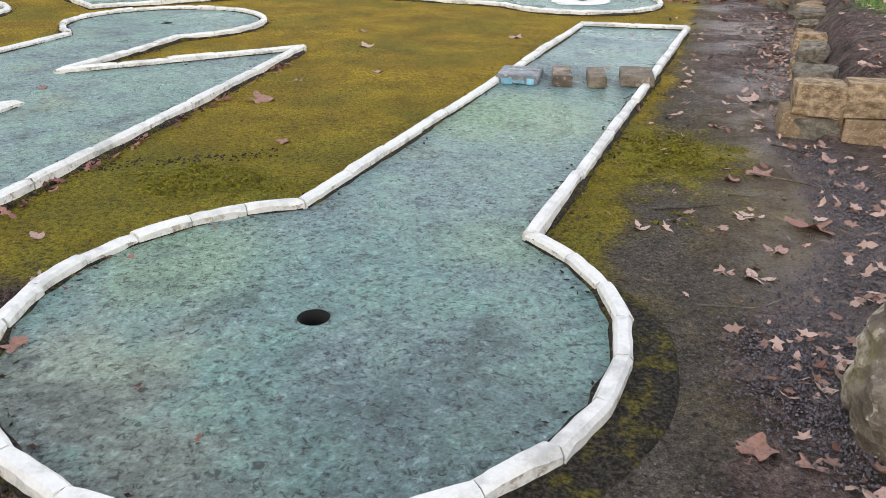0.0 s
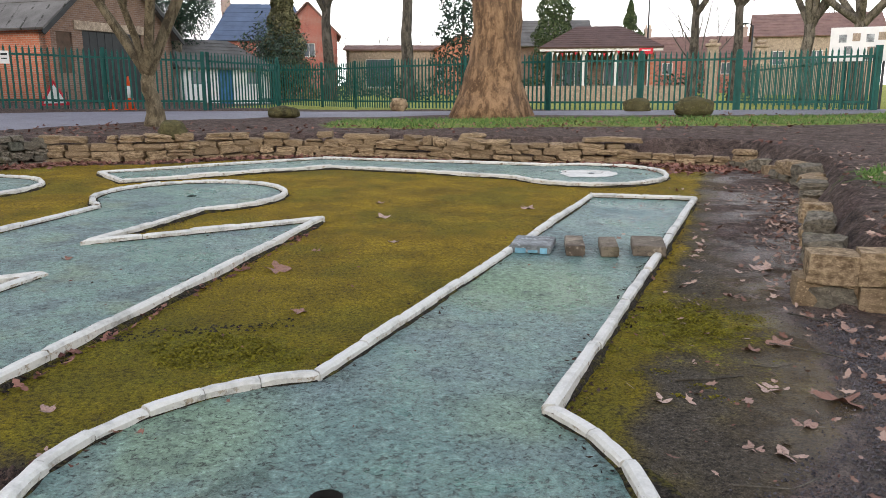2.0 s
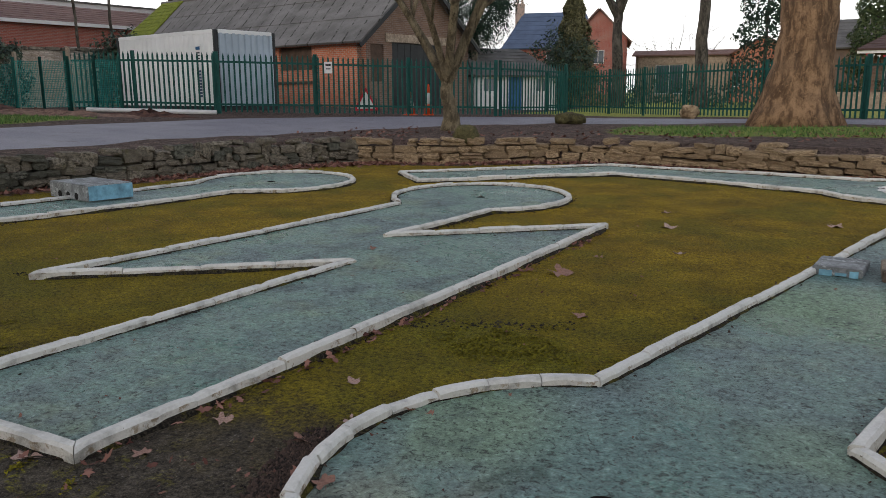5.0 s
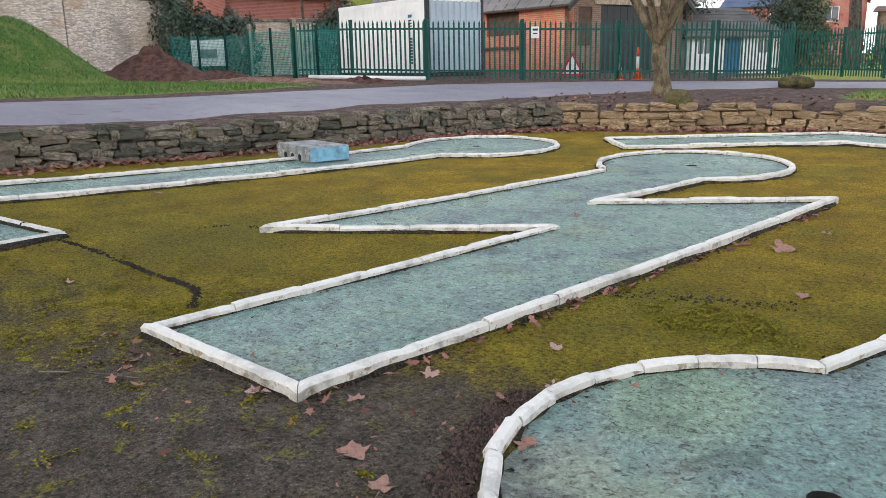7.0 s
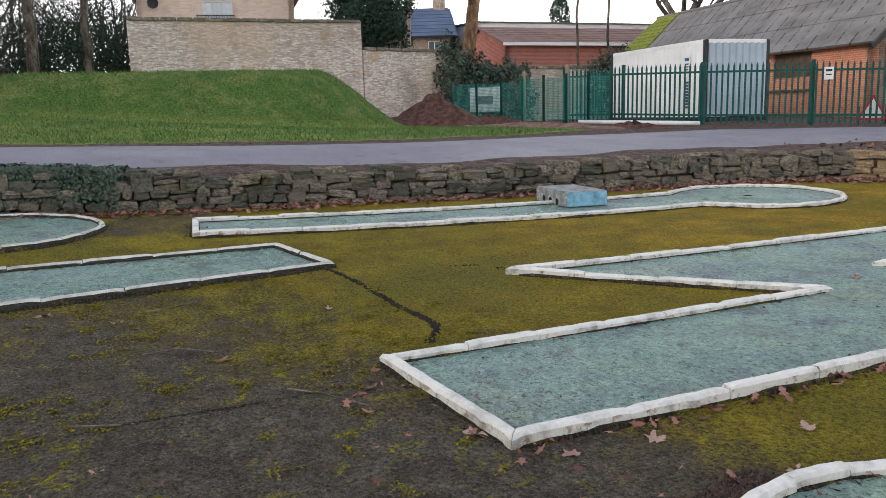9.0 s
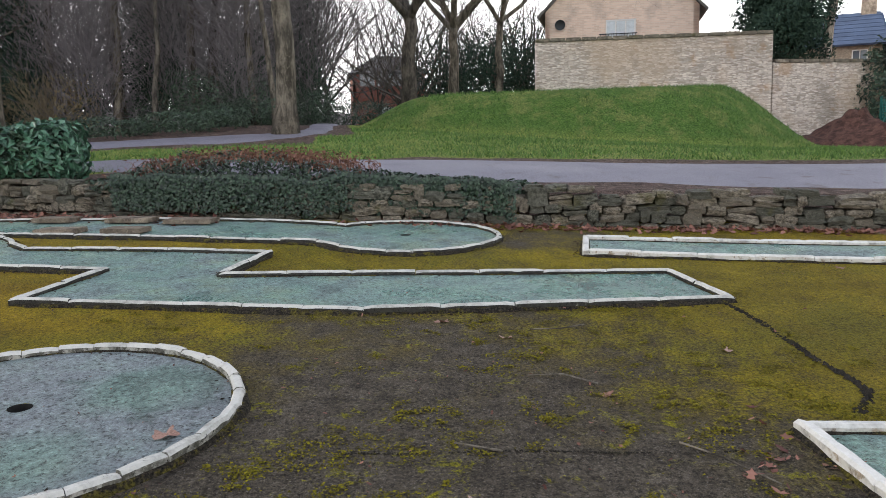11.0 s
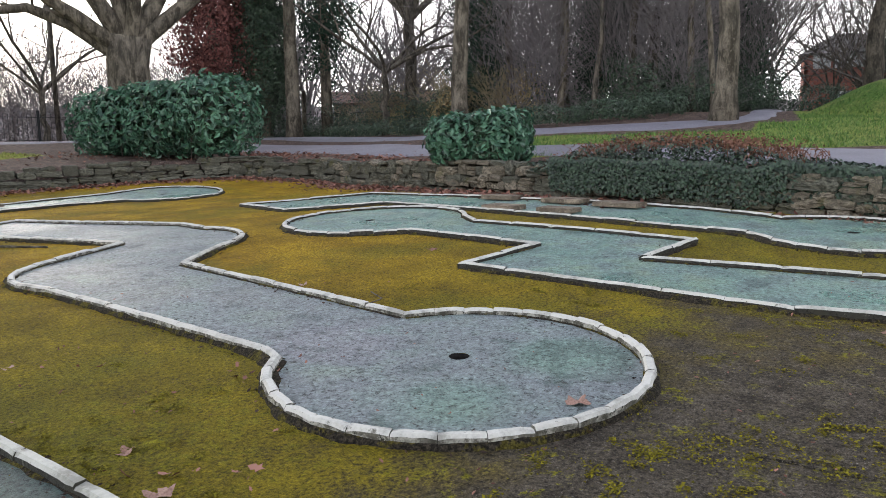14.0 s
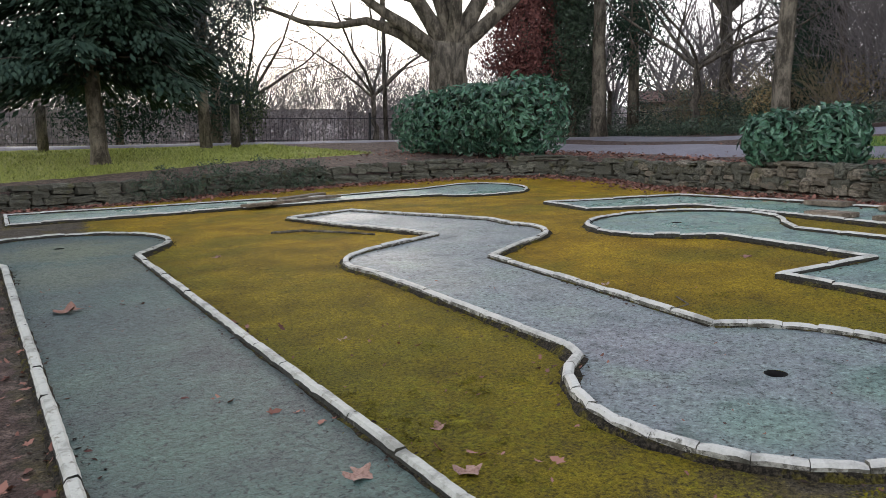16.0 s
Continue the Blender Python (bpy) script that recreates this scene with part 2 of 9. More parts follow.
def kerb_material(name, bare, dirt, s0=(0.06, 0.045, 0.032), s1=(0.30, 0.22, 0.15), w0=(0.60, 0.58, 0.52), w1=(0.80, 0.79, 0.75), chip=0.66):
    k = Mat(name, 0.7, 0.3)
    v = k.pos
    wear, fine = k.noise(14, 7, 0.72, v), k.noise(60, 4, 0.7, v)
    white = k.mix(fine, w0, w1)
    white = k.mix(k.math("MULTIPLY", k.step(k.noise(3.0, 7, 0.7, v), 0.46, 0.66), 0.55), white, tuple(0.62 * q for q in w0))
    stone = k.ramp(k.noise(25, 5, 0.65, v), (0.3, s0), (0.7, s1))
    c = k.mix(k.step(wear, bare, bare + 0.1), white, stone)
    c = k.mix(k.step(k.noise(38, 4, 0.7, v), chip, chip + 0.04), c, s0)
    c = k.mix(k.math("MULTIPLY", k.step(k.noise(6, 6, 0.7, v), 0.50, 0.68), dirt), c, (0.040, 0.038, 0.026))
    k.colour(c)
    k.bump(k.math("ADD", wear, fine), 0.6, 0.006)
    return k.m


def stone_material(name, a, b, moss=0.35, world=False, relief=0.02):
    k = Mat(name, 0.88, 0.2)
    v = k.pos if world else k.local()
    n, f = k.noise(5, 6, 0.65, v), k.noise(40, 4, 0.7, v)
    c = k.mix(k.step(n, 0.34, 0.66), tuple(0.6 * q for q in a), tuple(1.15 * q for q in b))
    c = k.mix(k.random(), c, k.mix(n, tuple(0.55 * q for q in a), tuple(0.8 * q for q in b)))
    c = k.mix(k.math("MULTIPLY", k.step(f, 0.48, 0.62), 0.6), c, tuple(0.35 * q for q in a))
    c = k.mix(k.math("MULTIPLY", k.step(k.noise(17, 5, 0.7, v), 0.56, 0.66), 0.5), c, tuple(min(1, 1.5 * q) for q in b))
    c = k.mix(k.math("MULTIPLY", k.step(k.noise(2.2, 5, 0.7, k.pos), 0.56, 0.7), moss), c, (0.09, 0.085, 0.02))
    k.colour(c)
    k.bump(k.math("ADD", n, k.math("MULTIPLY", f, 0.5)), 0.8, relief)
    return k.m


def plain_material(name, c, rough=0.7, var=0.35, scale=6, bump=0.3, metal=0.0, spec=0.3, dist=0.01):
    k = Mat(name, rough, spec, metal)
    n = k.noise(scale, 6, 0.65, k.local())
    k.colour(k.ramp(n, (0.3, tuple(v * (1 - var) for v in c)), (0.75, tuple(min(1, v * (1 + var)) for v in c))))
    if bump:
        k.bump(k.noise(scale * 6, 4, 0.7, k.local()), bump, dist)
    return k.m


def bark_material(name, a, b, scale=5):
    k = Mat(name, 0.9, 0.15)
    n = k.noise(scale, 6, 0.7, k.scaled(k.pos, (1, 1, 0.35)), 0.4)
    patch = k.noise(1.6, 4, 0.6)
    c = k.mix(k.step(n, 0.37, 0.63), tuple(0.8 * v for v in a), tuple(1.1 * v for v in b))
    c = k.mix(k.math("MULTIPLY", k.step(k.noise(scale * 9, 4, 0.7), 0.5, 0.62), 0.35), c, tuple(0.55 * v for v in a))
    c = k.mix(k.math("MULTIPLY", k.step(patch, 0.48, 0.58), 0.35), c, tuple(0.5 * v + 0.02 for v in a))
    c = k.mix(k.math("MULTIPLY", k.step(k.noise(scale * 2.4, 6, 0.75), 0.56, 0.63), 0.45), c, tuple(min(1, 1.35 * v) for v in b))
    c = k.mix(k.math("MULTIPLY", k.step(k.noise(scale * 3.5, 6, 0.75, warp=0.5), 0.57, 0.63), 0.5), c, tuple(0.4 * v for v in a))
    k.colour(c)
    k.bump(n, 1.0, 0.03)
    return k.m


def leaf_material(name, dark, light, rough=0.5, spec=0.4):
    k = Mat(name, rough, spec)
    k.colour(k.mix(k.island(), dark, light))
    return k.m


def road_material():
    k = Mat("wet asphalt path", 0.5, 0.3)
    f, big = k.noise(120, 4, 0.7), k.noise(0.7, 5)
    c = k.ramp(f, (0.36, (0.105, 0.100, 0.120)), (0.64, (0.225, 0.213, 0.250)))
    c = k.mix(k.math("MULTIPLY", k.step(k.noise(2.5, 6, 0.7), 0.55, 0.72), 0.6), c, (0.07, 0.045, 0.035))
    k.colour(c)
    k.rough(k.ramp(big, (0.35, 0.5), (0.65, 0.68)))
    k.bump(f, 0.4, 0.005)
    return k.m


def brick_material(name, a, b, mortar, scale=1.0, rot=0.0):
    """Brickwork for walls that stay far off."""
    k = Mat(name, 0.85, 0.2)
    tc = k.t.nodes.new("ShaderNodeTexCoord").outputs["UV"]
    br = k.t.nodes.new("ShaderNodeTexBrick")
    br.inputs["Scale"].default_value = scale
    br.inputs["Brick Width"].default_value, br.inputs["Row Height"].default_value = 0.225, 0.075
    br.inputs["Mortar Size"].default_value = 0.008
    k.put(br.inputs["Color1"], a)
    k.put(br.inputs["Color2"], b)
    k.put(br.inputs["Mortar"], mortar)
    k.put(br.inputs["Vector"], tc)
    stain = k.noise(0.9, 5, 0.65)
    c = k.mix(k.math("MULTIPLY", k.step(stain, 0.5, 0.75), 0.5), br.outputs["Color"], tuple(0.4 * v for v in a))
    k.colour(c)
    k.bump(br.outputs["Fac"], -0.4, 0.01)
    return k.m


def rubble_material():
    """Coursed rubble of the tall far wall."""
    k = Mat("rubble masonry", 0.9, 0.2)
    tc = k.t.nodes.new("ShaderNodeTexCoord").outputs["UV"]
    v = k.scaled(tc, (3.6, 13.0, 1))
    d, col = k.cells(1.6, v)
    edge, _ = k.cells(1.6, v, "DISTANCE_TO_EDGE")
    sep = k.t.nodes.new("ShaderNodeSeparateColor")
    k.put(sep.inputs[0], col)
    c = k.ramp(sep.outputs[0], (0.0, (0.40, 0.34, 0.28)), (0.5, (0.64, 0.56, 0.475)), (1.0, (0.82, 0.74, 0.65)))
    c = k.mix(k.step(edge, 0.0, 0.06), (0.36, 0.305, 0.25), c)
    c = k.mix(k.math("MULTIPLY", k.step(k.noise(0.35, 3), 0.42, 0.60), 0.55), c, (0.58, 0.44, 0.31))
    c = k.mix(k.math("MULTIPLY", k.step(k.noise(0.5, 5), 0.5, 0.7), 0.5), c, (0.17, 0.135, 0.10))
    c = k.mix(k.math("MULTIPLY", k.step(k.noise(0.8, 5), 0.58, 0.68), 0.5), c, (0.45, 0.27, 0.13))
    k.colour(c)
    k.bump(k.step(edge, 0.0, 0.12), 0.8, 0.03)
    return k.m


def dirt_shade_material():
    k = Mat("caked dirt, moss and kerb-foot shade", 0.95, 0.15)
    n, f = k.noise(9, 7, 0.72), k.noise(60, 5, 0.72)
    c = k.ramp(f, (0.38, (0.008, 0.007, 0.006)), (0.5, (0.026, 0.022, 0.016)), (0.62, (0.070, 0.058, 0.042)))
    c = k.mix(k.math("MULTIPLY", k.step(n, 0.5, 0.6), 0.75), c, k.ramp(f, (0.38, (0.03, 0.026, 0.006)), (0.62, (0.16, 0.135, 0.018))))
    k.colour(c)
    k.bump(f, 1.0, 0.02)
    return k.m


# real dirt and moss, near black where it also paints shade along kerbs
DIRT_SHADE = dirt_shade_material()
GROUND = ground_material()
ALGAE, WORN_SAND, WET_DARK = (0.145, 0.225, 0.135), (0.20, 0.215, 0.150), (0.052, 0.082, 0.080)
LANE = lane_material((0.098, 0.182, 0.156))
LANE_ROUND = lane_material((0.092, 0.175, 0.158), 0.55, 0.95, [(0.35, 5.7, 0.85, ALGAE, 0.85), (-1.35, 3.35, 0.55, ALGAE, 0.7), (-1.45, 2.45, 0.42, WORN_SAND, 0.6), (-1.1, 2.0, 0.28, WORN_SAND, 0.5),
                               (0.95, 7.0, 0.6, WET_DARK, 0.55), (-0.3, 2.1, 0.7, WET_DARK, 0.6), (-1.55, 2.05, 0.5, (0.080, 0.088, 0.078), 0.8), (-1.0, 1.85, 0.4, (0.085, 0.095, 0.085), 0.7), (-0.6, 3.3, 0.6, (0.085, 0.165, 0.150), 0.6), (0.05, 3.5, 0.35, ALGAE, 0.45), (1.9, 8.6, 0.7, (0.085, 0.15, 0.155), 0.7)])
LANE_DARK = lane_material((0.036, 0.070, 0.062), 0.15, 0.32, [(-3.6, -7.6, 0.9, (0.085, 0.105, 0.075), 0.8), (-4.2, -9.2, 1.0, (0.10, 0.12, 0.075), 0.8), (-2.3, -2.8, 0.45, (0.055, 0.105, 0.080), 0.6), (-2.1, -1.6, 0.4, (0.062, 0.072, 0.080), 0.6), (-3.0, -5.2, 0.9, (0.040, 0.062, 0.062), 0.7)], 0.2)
LANE_GREY = lane_material((0.128, 0.150, 0.162), 0.35, 1.0, [(-5.1, -0.55, 0.4, (0.10, 0.18, 0.145), 0.7), (-4.2, -0.9, 0.4, (0.10, 0.18, 0.145), 0.6), (-4.9, -2.0, 0.5, (0.165, 0.165, 0.19), 0.6)], 0.6)
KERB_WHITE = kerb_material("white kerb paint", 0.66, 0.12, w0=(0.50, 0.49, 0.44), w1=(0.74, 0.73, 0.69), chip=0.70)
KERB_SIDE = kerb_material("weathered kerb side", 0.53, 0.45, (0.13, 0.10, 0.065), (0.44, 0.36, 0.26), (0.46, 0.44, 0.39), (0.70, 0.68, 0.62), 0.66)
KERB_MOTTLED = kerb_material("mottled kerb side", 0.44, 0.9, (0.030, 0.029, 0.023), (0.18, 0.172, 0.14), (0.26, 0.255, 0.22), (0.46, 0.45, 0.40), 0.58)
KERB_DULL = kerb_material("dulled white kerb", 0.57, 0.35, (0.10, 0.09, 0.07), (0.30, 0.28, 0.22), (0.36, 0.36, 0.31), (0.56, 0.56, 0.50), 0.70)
# side faces nearly black, set against the paler kerb tops
KERB_DARK_SIDE = kerb_material("dark kerb side", 0.30, 0.8, (0.008, 0.008, 0.007), (0.055, 0.054, 0.044), (0.13, 0.127, 0.105), (0.27, 0.265, 0.23), 0.56)
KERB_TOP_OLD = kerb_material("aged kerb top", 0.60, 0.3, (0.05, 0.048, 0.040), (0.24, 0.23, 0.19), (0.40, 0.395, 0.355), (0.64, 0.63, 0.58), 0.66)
ROAD = road_material()
STONE_TAN = stone_material("tan sandstone", (0.22, 0.145, 0.08), (0.48, 0.355, 0.22))
STONE_GREY = stone_material("grey weathered stone", (0.092, 0.080, 0.060), (0.30, 0.262, 0.200), 0.5)
STONE_DARK = stone_material("dark green-grey stone", (0.052, 0.052, 0.040), (0.175, 0.172, 0.135), 0.6)
STONE_LICHEN = stone_material("rough lichened stone", (0.15, 0.12, 0.085), (0.42, 0.36, 0.28), 0.8)
FENCE = plain_material("green fence paint", (0.011, 0.082, 0.068), 0.5, 0.3, 3, 0.1, spec=0.2)
BARK_PLANE = bark_material("plane tree bark", (0.125, 0.074, 0.042), (0.29, 0.180, 0.102), 5)
BARK_PALE = bark_material("pale beige bark", (0.20, 0.165, 0.13), (0.44, 0.38, 0.31), 4)
BARK_GREY = bark_material("grey bark", (0.060, 0.052, 0.040), (0.19, 0.165, 0.13), 5)
BARK_DARK = bark_material("dark bark", (0.045, 0.040, 0.034), (0.14, 0.122, 0.10), 5)
BARK_MOSSY = bark_material("mossy smooth bark", (0.085, 0.066, 0.040), (0.215, 0.175, 0.112), 6)
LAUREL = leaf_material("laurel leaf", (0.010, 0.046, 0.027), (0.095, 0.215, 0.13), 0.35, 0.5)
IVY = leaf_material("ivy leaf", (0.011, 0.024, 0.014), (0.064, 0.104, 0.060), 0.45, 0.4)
YEW = leaf_material("dark conifer needle", (0.016, 0.034, 0.024), (0.042, 0.072, 0.048), 0.7, 0.15)
HOLLY = leaf_material("blue-green holly leaf", (0.014, 0.024, 0.022), (0.075, 0.095, 0.095), 0.45, 0.4)
CYPRESS = leaf_material("cypress foliage", (0.020, 0.042, 0.016), (0.10, 0.125, 0.05), 0.7, 0.2)
FIR = leaf_material("weathered fir needle", (0.060, 0.060, 0.028), (0.235, 0.215, 0.105), 0.7, 0.2)
CRUMB = leaf_material("dark rotted crumbs", (0.012, 0.010, 0.009), (0.10, 0.065, 0.05), 0.8, 0.2)
BLADE = leaf_material("short lawn grass", (0.030, 0.072, 0.013), (0.145, 0.255, 0.055), 0.6, 0.3)
BLADE_DRY = leaf_material("yellowed lawn grass", (0.10, 0.13, 0.025), (0.40, 0.44, 0.10), 0.6, 0.3)
REDLEAF = leaf_material("copper foliage", (0.070, 0.026, 0.025), (0.25, 0.105, 0.092), 0.7, 0.2)
# paler copy of TWIG: the mist over distance is put into its colour
MIST_TWIG = plain_material("grey twigs paled for mist", (0.20, 0.175, 0.175), 0.9, 0.3, 4, 0.0)
LIME = leaf_material("bright moss", (0.055, 0.047, 0.008), (0.215, 0.186, 0.016), 0.9, 0.1)
GRIT = leaf_material("wet dark gravel", (0.012, 0.010, 0.013), (0.115, 0.098, 0.105), 0.45, 0.4)
OCHRE = leaf_material("ochre winter leaf", (0.14, 0.10, 0.05), (0.34, 0.27, 0.14), 0.8, 0.2)
IVY_BANK = leaf_material("dark bank ivy", (0.007, 0.016, 0.010), (0.050, 0.086, 0.050), 0.4, 0.4)
STRAW = plain_material("dry straw stems", (0.28, 0.235, 0.15), 0.9, 0.3, 4, 0.0)
TWIG = plain_material("fine twigs", (0.165, 0.148, 0.152), 0.9, 0.3, 4, 0.0)
DEADLEAF = leaf_material("fallen plane leaf", (0.15, 0.070, 0.048), (0.48, 0.34, 0.27), 0.75, 0.25)
LITTER = leaf_material("leaf litter", (0.070, 0.026, 0.020), (0.31, 0.155, 0.115), 0.8, 0.2)
BRACKEN = leaf_material("dead rusty stems", (0.085, 0.040, 0.028), (0.25, 0.13, 0.092), 0.85, 0.2)
BLACK = plain_material("dark hollow", (0.012, 0.012, 0.011), 0.9, 0.2, 10, 0.0)
SLATE = plain_material("slate roof", (0.135, 0.128, 0.120), 0.7, 0.35, 1.2, 0.5, dist=0.03)
TIMBER = plain_material("weathered board", (0.10, 0.065, 0.045), 0.8, 0.4, 4, 0.4)
BRICK_ORANGE = brick_material("orange brick", (0.60, 0.20, 0.105), (0.46, 0.145, 0.075), (0.45, 0.36, 0.29))
BRICK_BROWN = brick_material("brown brick", (0.24, 0.145, 0.10), (0.17, 0.105, 0.075), (0.26, 0.21, 0.18))
BRICK_RED = brick_material("red brick", (0.40, 0.125, 0.09), (0.31, 0.092, 0.07), (0.36, 0.28, 0.24))
RUBBLE = rubble_material()
BRICK_BUFF = brick_material("buff stone brickwork", (0.80, 0.62, 0.50), (0.66, 0.49, 0.38), (0.74, 0.63, 0.53))
PALE_STONE = stone_material("pale ashlar", (0.40, 0.31, 0.23), (0.56, 0.45, 0.34), 0.0, True)
CONTAINER_WHITE = plain_material("white container paint", (0.80, 0.80, 0.78), 0.5, 0.12, 0.8, 0.1)
CONTAINER_GREY = plain_material("grey container paint", (0.42, 0.49, 0.55), 0.5, 0.15, 1.0, 0.1)
DARK_METAL = plain_material("dark steel", (0.025, 0.028, 0.03), 0.5, 0.3, 4, 0.1)
WHITE_TRIM = plain_material("white paint", (0.72, 0.71, 0.69), 0.5, 0.08, 4, 0.05)
BLUE_SLATE = plain_material("blue slate", (0.075, 0.105, 0.17), 0.55, 0.25, 1.0, 0.3, dist=0.03)
BROWN_TILE = plain_material("brown roof tile", (0.19, 0.115, 0.098), 0.8, 0.3, 1.5, 0.5, dist=0.03)
DARK_TILE = plain_material("dark brown roof tile", (0.105, 0.066, 0.060), 0.8, 0.3, 1.5, 0.5, dist=0.03)
def felt_material():
    """Grey roofing felt with mossy seams running up the slope."""
    k = Mat("grey roofing felt", 0.75, 0.25)
    c = k.ramp(k.noise(0.9, 6, 0.65), (0.35, (0.115, 0.108, 0.100)), (0.65, (0.205, 0.195, 0.185)))
    seam = k.wave(0.52, 0.4, k.scaled(k.pos, (-0.943, 0.332, 0)))
    c = k.mix(k.math("MULTIPLY", k.step(seam, 0.93, 0.99), k.step(k.noise(2.2, 6, 0.75), 0.44, 0.56)), c, (0.035, 0.034, 0.026))
    c = k.mix(k.math("MULTIPLY", k.step(k.noise(14, 5, 0.7), 0.56, 0.66), 0.4), c, (0.06, 0.058, 0.05))
    k.colour(c)
    k.bump(k.noise(12, 5, 0.7), 0.4, 0.01)
    return k.m


FELT = felt_material()
BLUE_PAINT = plain_material("blue paint", (0.03, 0.12, 0.26), 0.5, 0.3, 4, 0.1)
NET_GREEN = plain_material("green mesh netting", (0.045, 0.30, 0.26), 0.7, 0.3, 5, 0.2)
CONE_ORANGE = plain_material("orange plastic", (0.75, 0.10, 0.02), 0.5, 0.12, 5, 0.05)
CONE_WHITE = plain_material("reflective white band", (0.75, 0.75, 0.73), 0.4, 0.08, 5, 0.05)
RED_PAINT = plain_material("red paint", (0.55, 0.02, 0.04), 0.5, 0.15, 5, 0.05)
MOSS_GREEN = plain_material("bright roof moss", (0.16, 0.19, 0.02), 0.9, 0.4, 5, 0.6, dist=0.03)
BOX_BLUE = plain_material("chipped blue paint", (0.17, 0.36, 0.46), 0.7, 0.5, 9, 0.4)
BOX_GREY = stone_material("grey concrete", (0.20, 0.21, 0.21), (0.40, 0.42, 0.42), 0.2, False, 0.003)
SLAB = stone_material("brown concrete block", (0.13, 0.10, 0.075), (0.30, 0.25, 0.19), 0.2, False, 0.003)
CURTAIN = plain_material("pale curtained glass", (0.62, 0.66, 0.68), 0.25, 0.15, 5, 0.0)
PANE = Mat("window glass", 0.08, 0.5).colour((0.10, 0.12, 0.14)).m

# ---- mesh helpers ----
def mesh(name, verts, faces, materials, smooth=False, slots=None):
    me = bpy.data.meshes.new(name)
    me.from_pydata([tuple(v) for v in verts], [], faces)
    for m in (materials if isinstance(materials, (list, tuple)) else [materials]):
        me.materials.append(m)
    if slots is not None:
        me.polygons.foreach_set("material_index", slots)
    if smooth:
        me.polygons.foreach_set("use_smooth", [True] * len(me.polygons))
    me.update()
    return me


def piece(name, me, parent=None, label="", m=None):
    ob = new(name, me)
    if parent is not None:
        ob.parent = parent
    if m is not None:
        ob.matrix_basis = m
    return tagged(ob, label)


def thing(name, m, label, category, group="", kind=""):
    ob = new(name)
    ob.empty_display_size = 0.1
    ob.matrix_basis = m
    return tagged(ob, label, category, group, kind)


def box_data(x0, x1, y0, y1, z0, z1):
    v = [(x0, y0, z0), (x1, y0, z0), (x1, y1, z0), (x0, y1, z0), (x0, y0, z1), (x1, y0, z1), (x1, y1, z1), (x0, y1, z1)]
    return v, [(0, 3, 2, 1), (4, 5, 6, 7), (0, 1, 5, 4), (1, 2, 6, 5), (2, 3, 7, 6), (3, 0, 4, 7)]


def bevel_box(name, size, material, bevel=0.01, jitter=0.0, seed=0, segments=1, cuts=0):
    """A box standing on z = 0 with worn edges."""
    bm = bmesh.new()
    bmesh.ops.create_cube(bm, size=1.0)
    bmesh.ops.scale(bm, vec=size, verts=bm.verts)
    bmesh.ops.translate(bm, vec=(0, 0, size[2] / 2), verts=bm.verts)
    if cuts:
        bmesh.ops.subdivide_edges(bm, edges=bm.edges, cuts=cuts, use_grid_fill=True)
    elif bevel:
        bmesh.ops.bevel(bm, geom=bm.edges, offset=bevel, segments=segments, affect="EDGES")
    if jitter:
        r = random.Random(seed)
        for v in bm.verts:
            v.co += Vector((r.uniform(-1, 1), r.uniform(-1, 1), r.uniform(-1, 1))) * jitter
    me = bpy.data.meshes.new(name)
    bm.to_mesh(me)
    bm.free()
    me.materials.append(material)
    return me


def boxes_mesh(name, boxes, material):
    verts, faces = [], []
    for b in boxes:
        v, f = box_data(*b)
        k = len(verts)
        verts += v
        faces += [tuple(i + k for i in q) for q in f]
    return mesh(name, verts, faces, material)


def tube(verts, faces, pts, radii, sides=6, cap=True):
    """Adds a tapering tube along pts."""
    start = len(verts)
    side = None
    for i, p in enumerate(pts):
        d = (pts[min(i + 1, len(pts) - 1)] - pts[max(i - 1, 0)]).normalized()
        if side is None:
            side = d.orthogonal().normalized()
        side = (side - d * side.dot(d)).normalized()
        up = d.cross(side)
        for s in range(sides):
            a = 2 * math.pi * s / sides
            verts.append(p + (side * math.cos(a) + up * math.sin(a)) * radii[i])
    for i in range(len(pts) - 1):
        a, b = start + i * sides, start + (i + 1) * sides
        for s in range(sides):
            n = (s + 1) % sides
            faces.append((a + s, a + n, b + n, b + s))
    if cap:
        k = start + (len(pts) - 1) * sides
        faces.append(tuple(k + s for s in range(sides)))
        faces.append(tuple(start + s for s in reversed(range(sides))))


# ---- lie of the land ----
RING = [(-11.1, 0.9), (-10.65, 2.6), (-10.3, 4.0), (-10.1, 5.7), (-9.6, 8.0), (-8.9, 10.3), (-8.0, 12.4), (-7.0, 13.9),
        (-5.2, 14.1), (-3.7, 15.0), (-2.2, 15.1), (-0.9, 14.7), (0.7, 13.7), (2.9, 13.5), (4.4, 12.9), (4.6, 11.9), (4.5, 10.4),
        (2.1, 5.16), (3.4, 4.75), (3.6, 3.2), (2.1, 2.3), (1.7, 1.2), (1.3, -4.0), (-1.0, -12.0), (-4.0, -15.9),
        (-9.0, -15.9), (-12.5, -14.9), (-15.0, -13.4), (-16.6, -11.3), (-16.3, -9.0), (-14.7, -6.4), (-13.6, -4.7), (-12.7, -3.0), (-11.8, -1.0)]


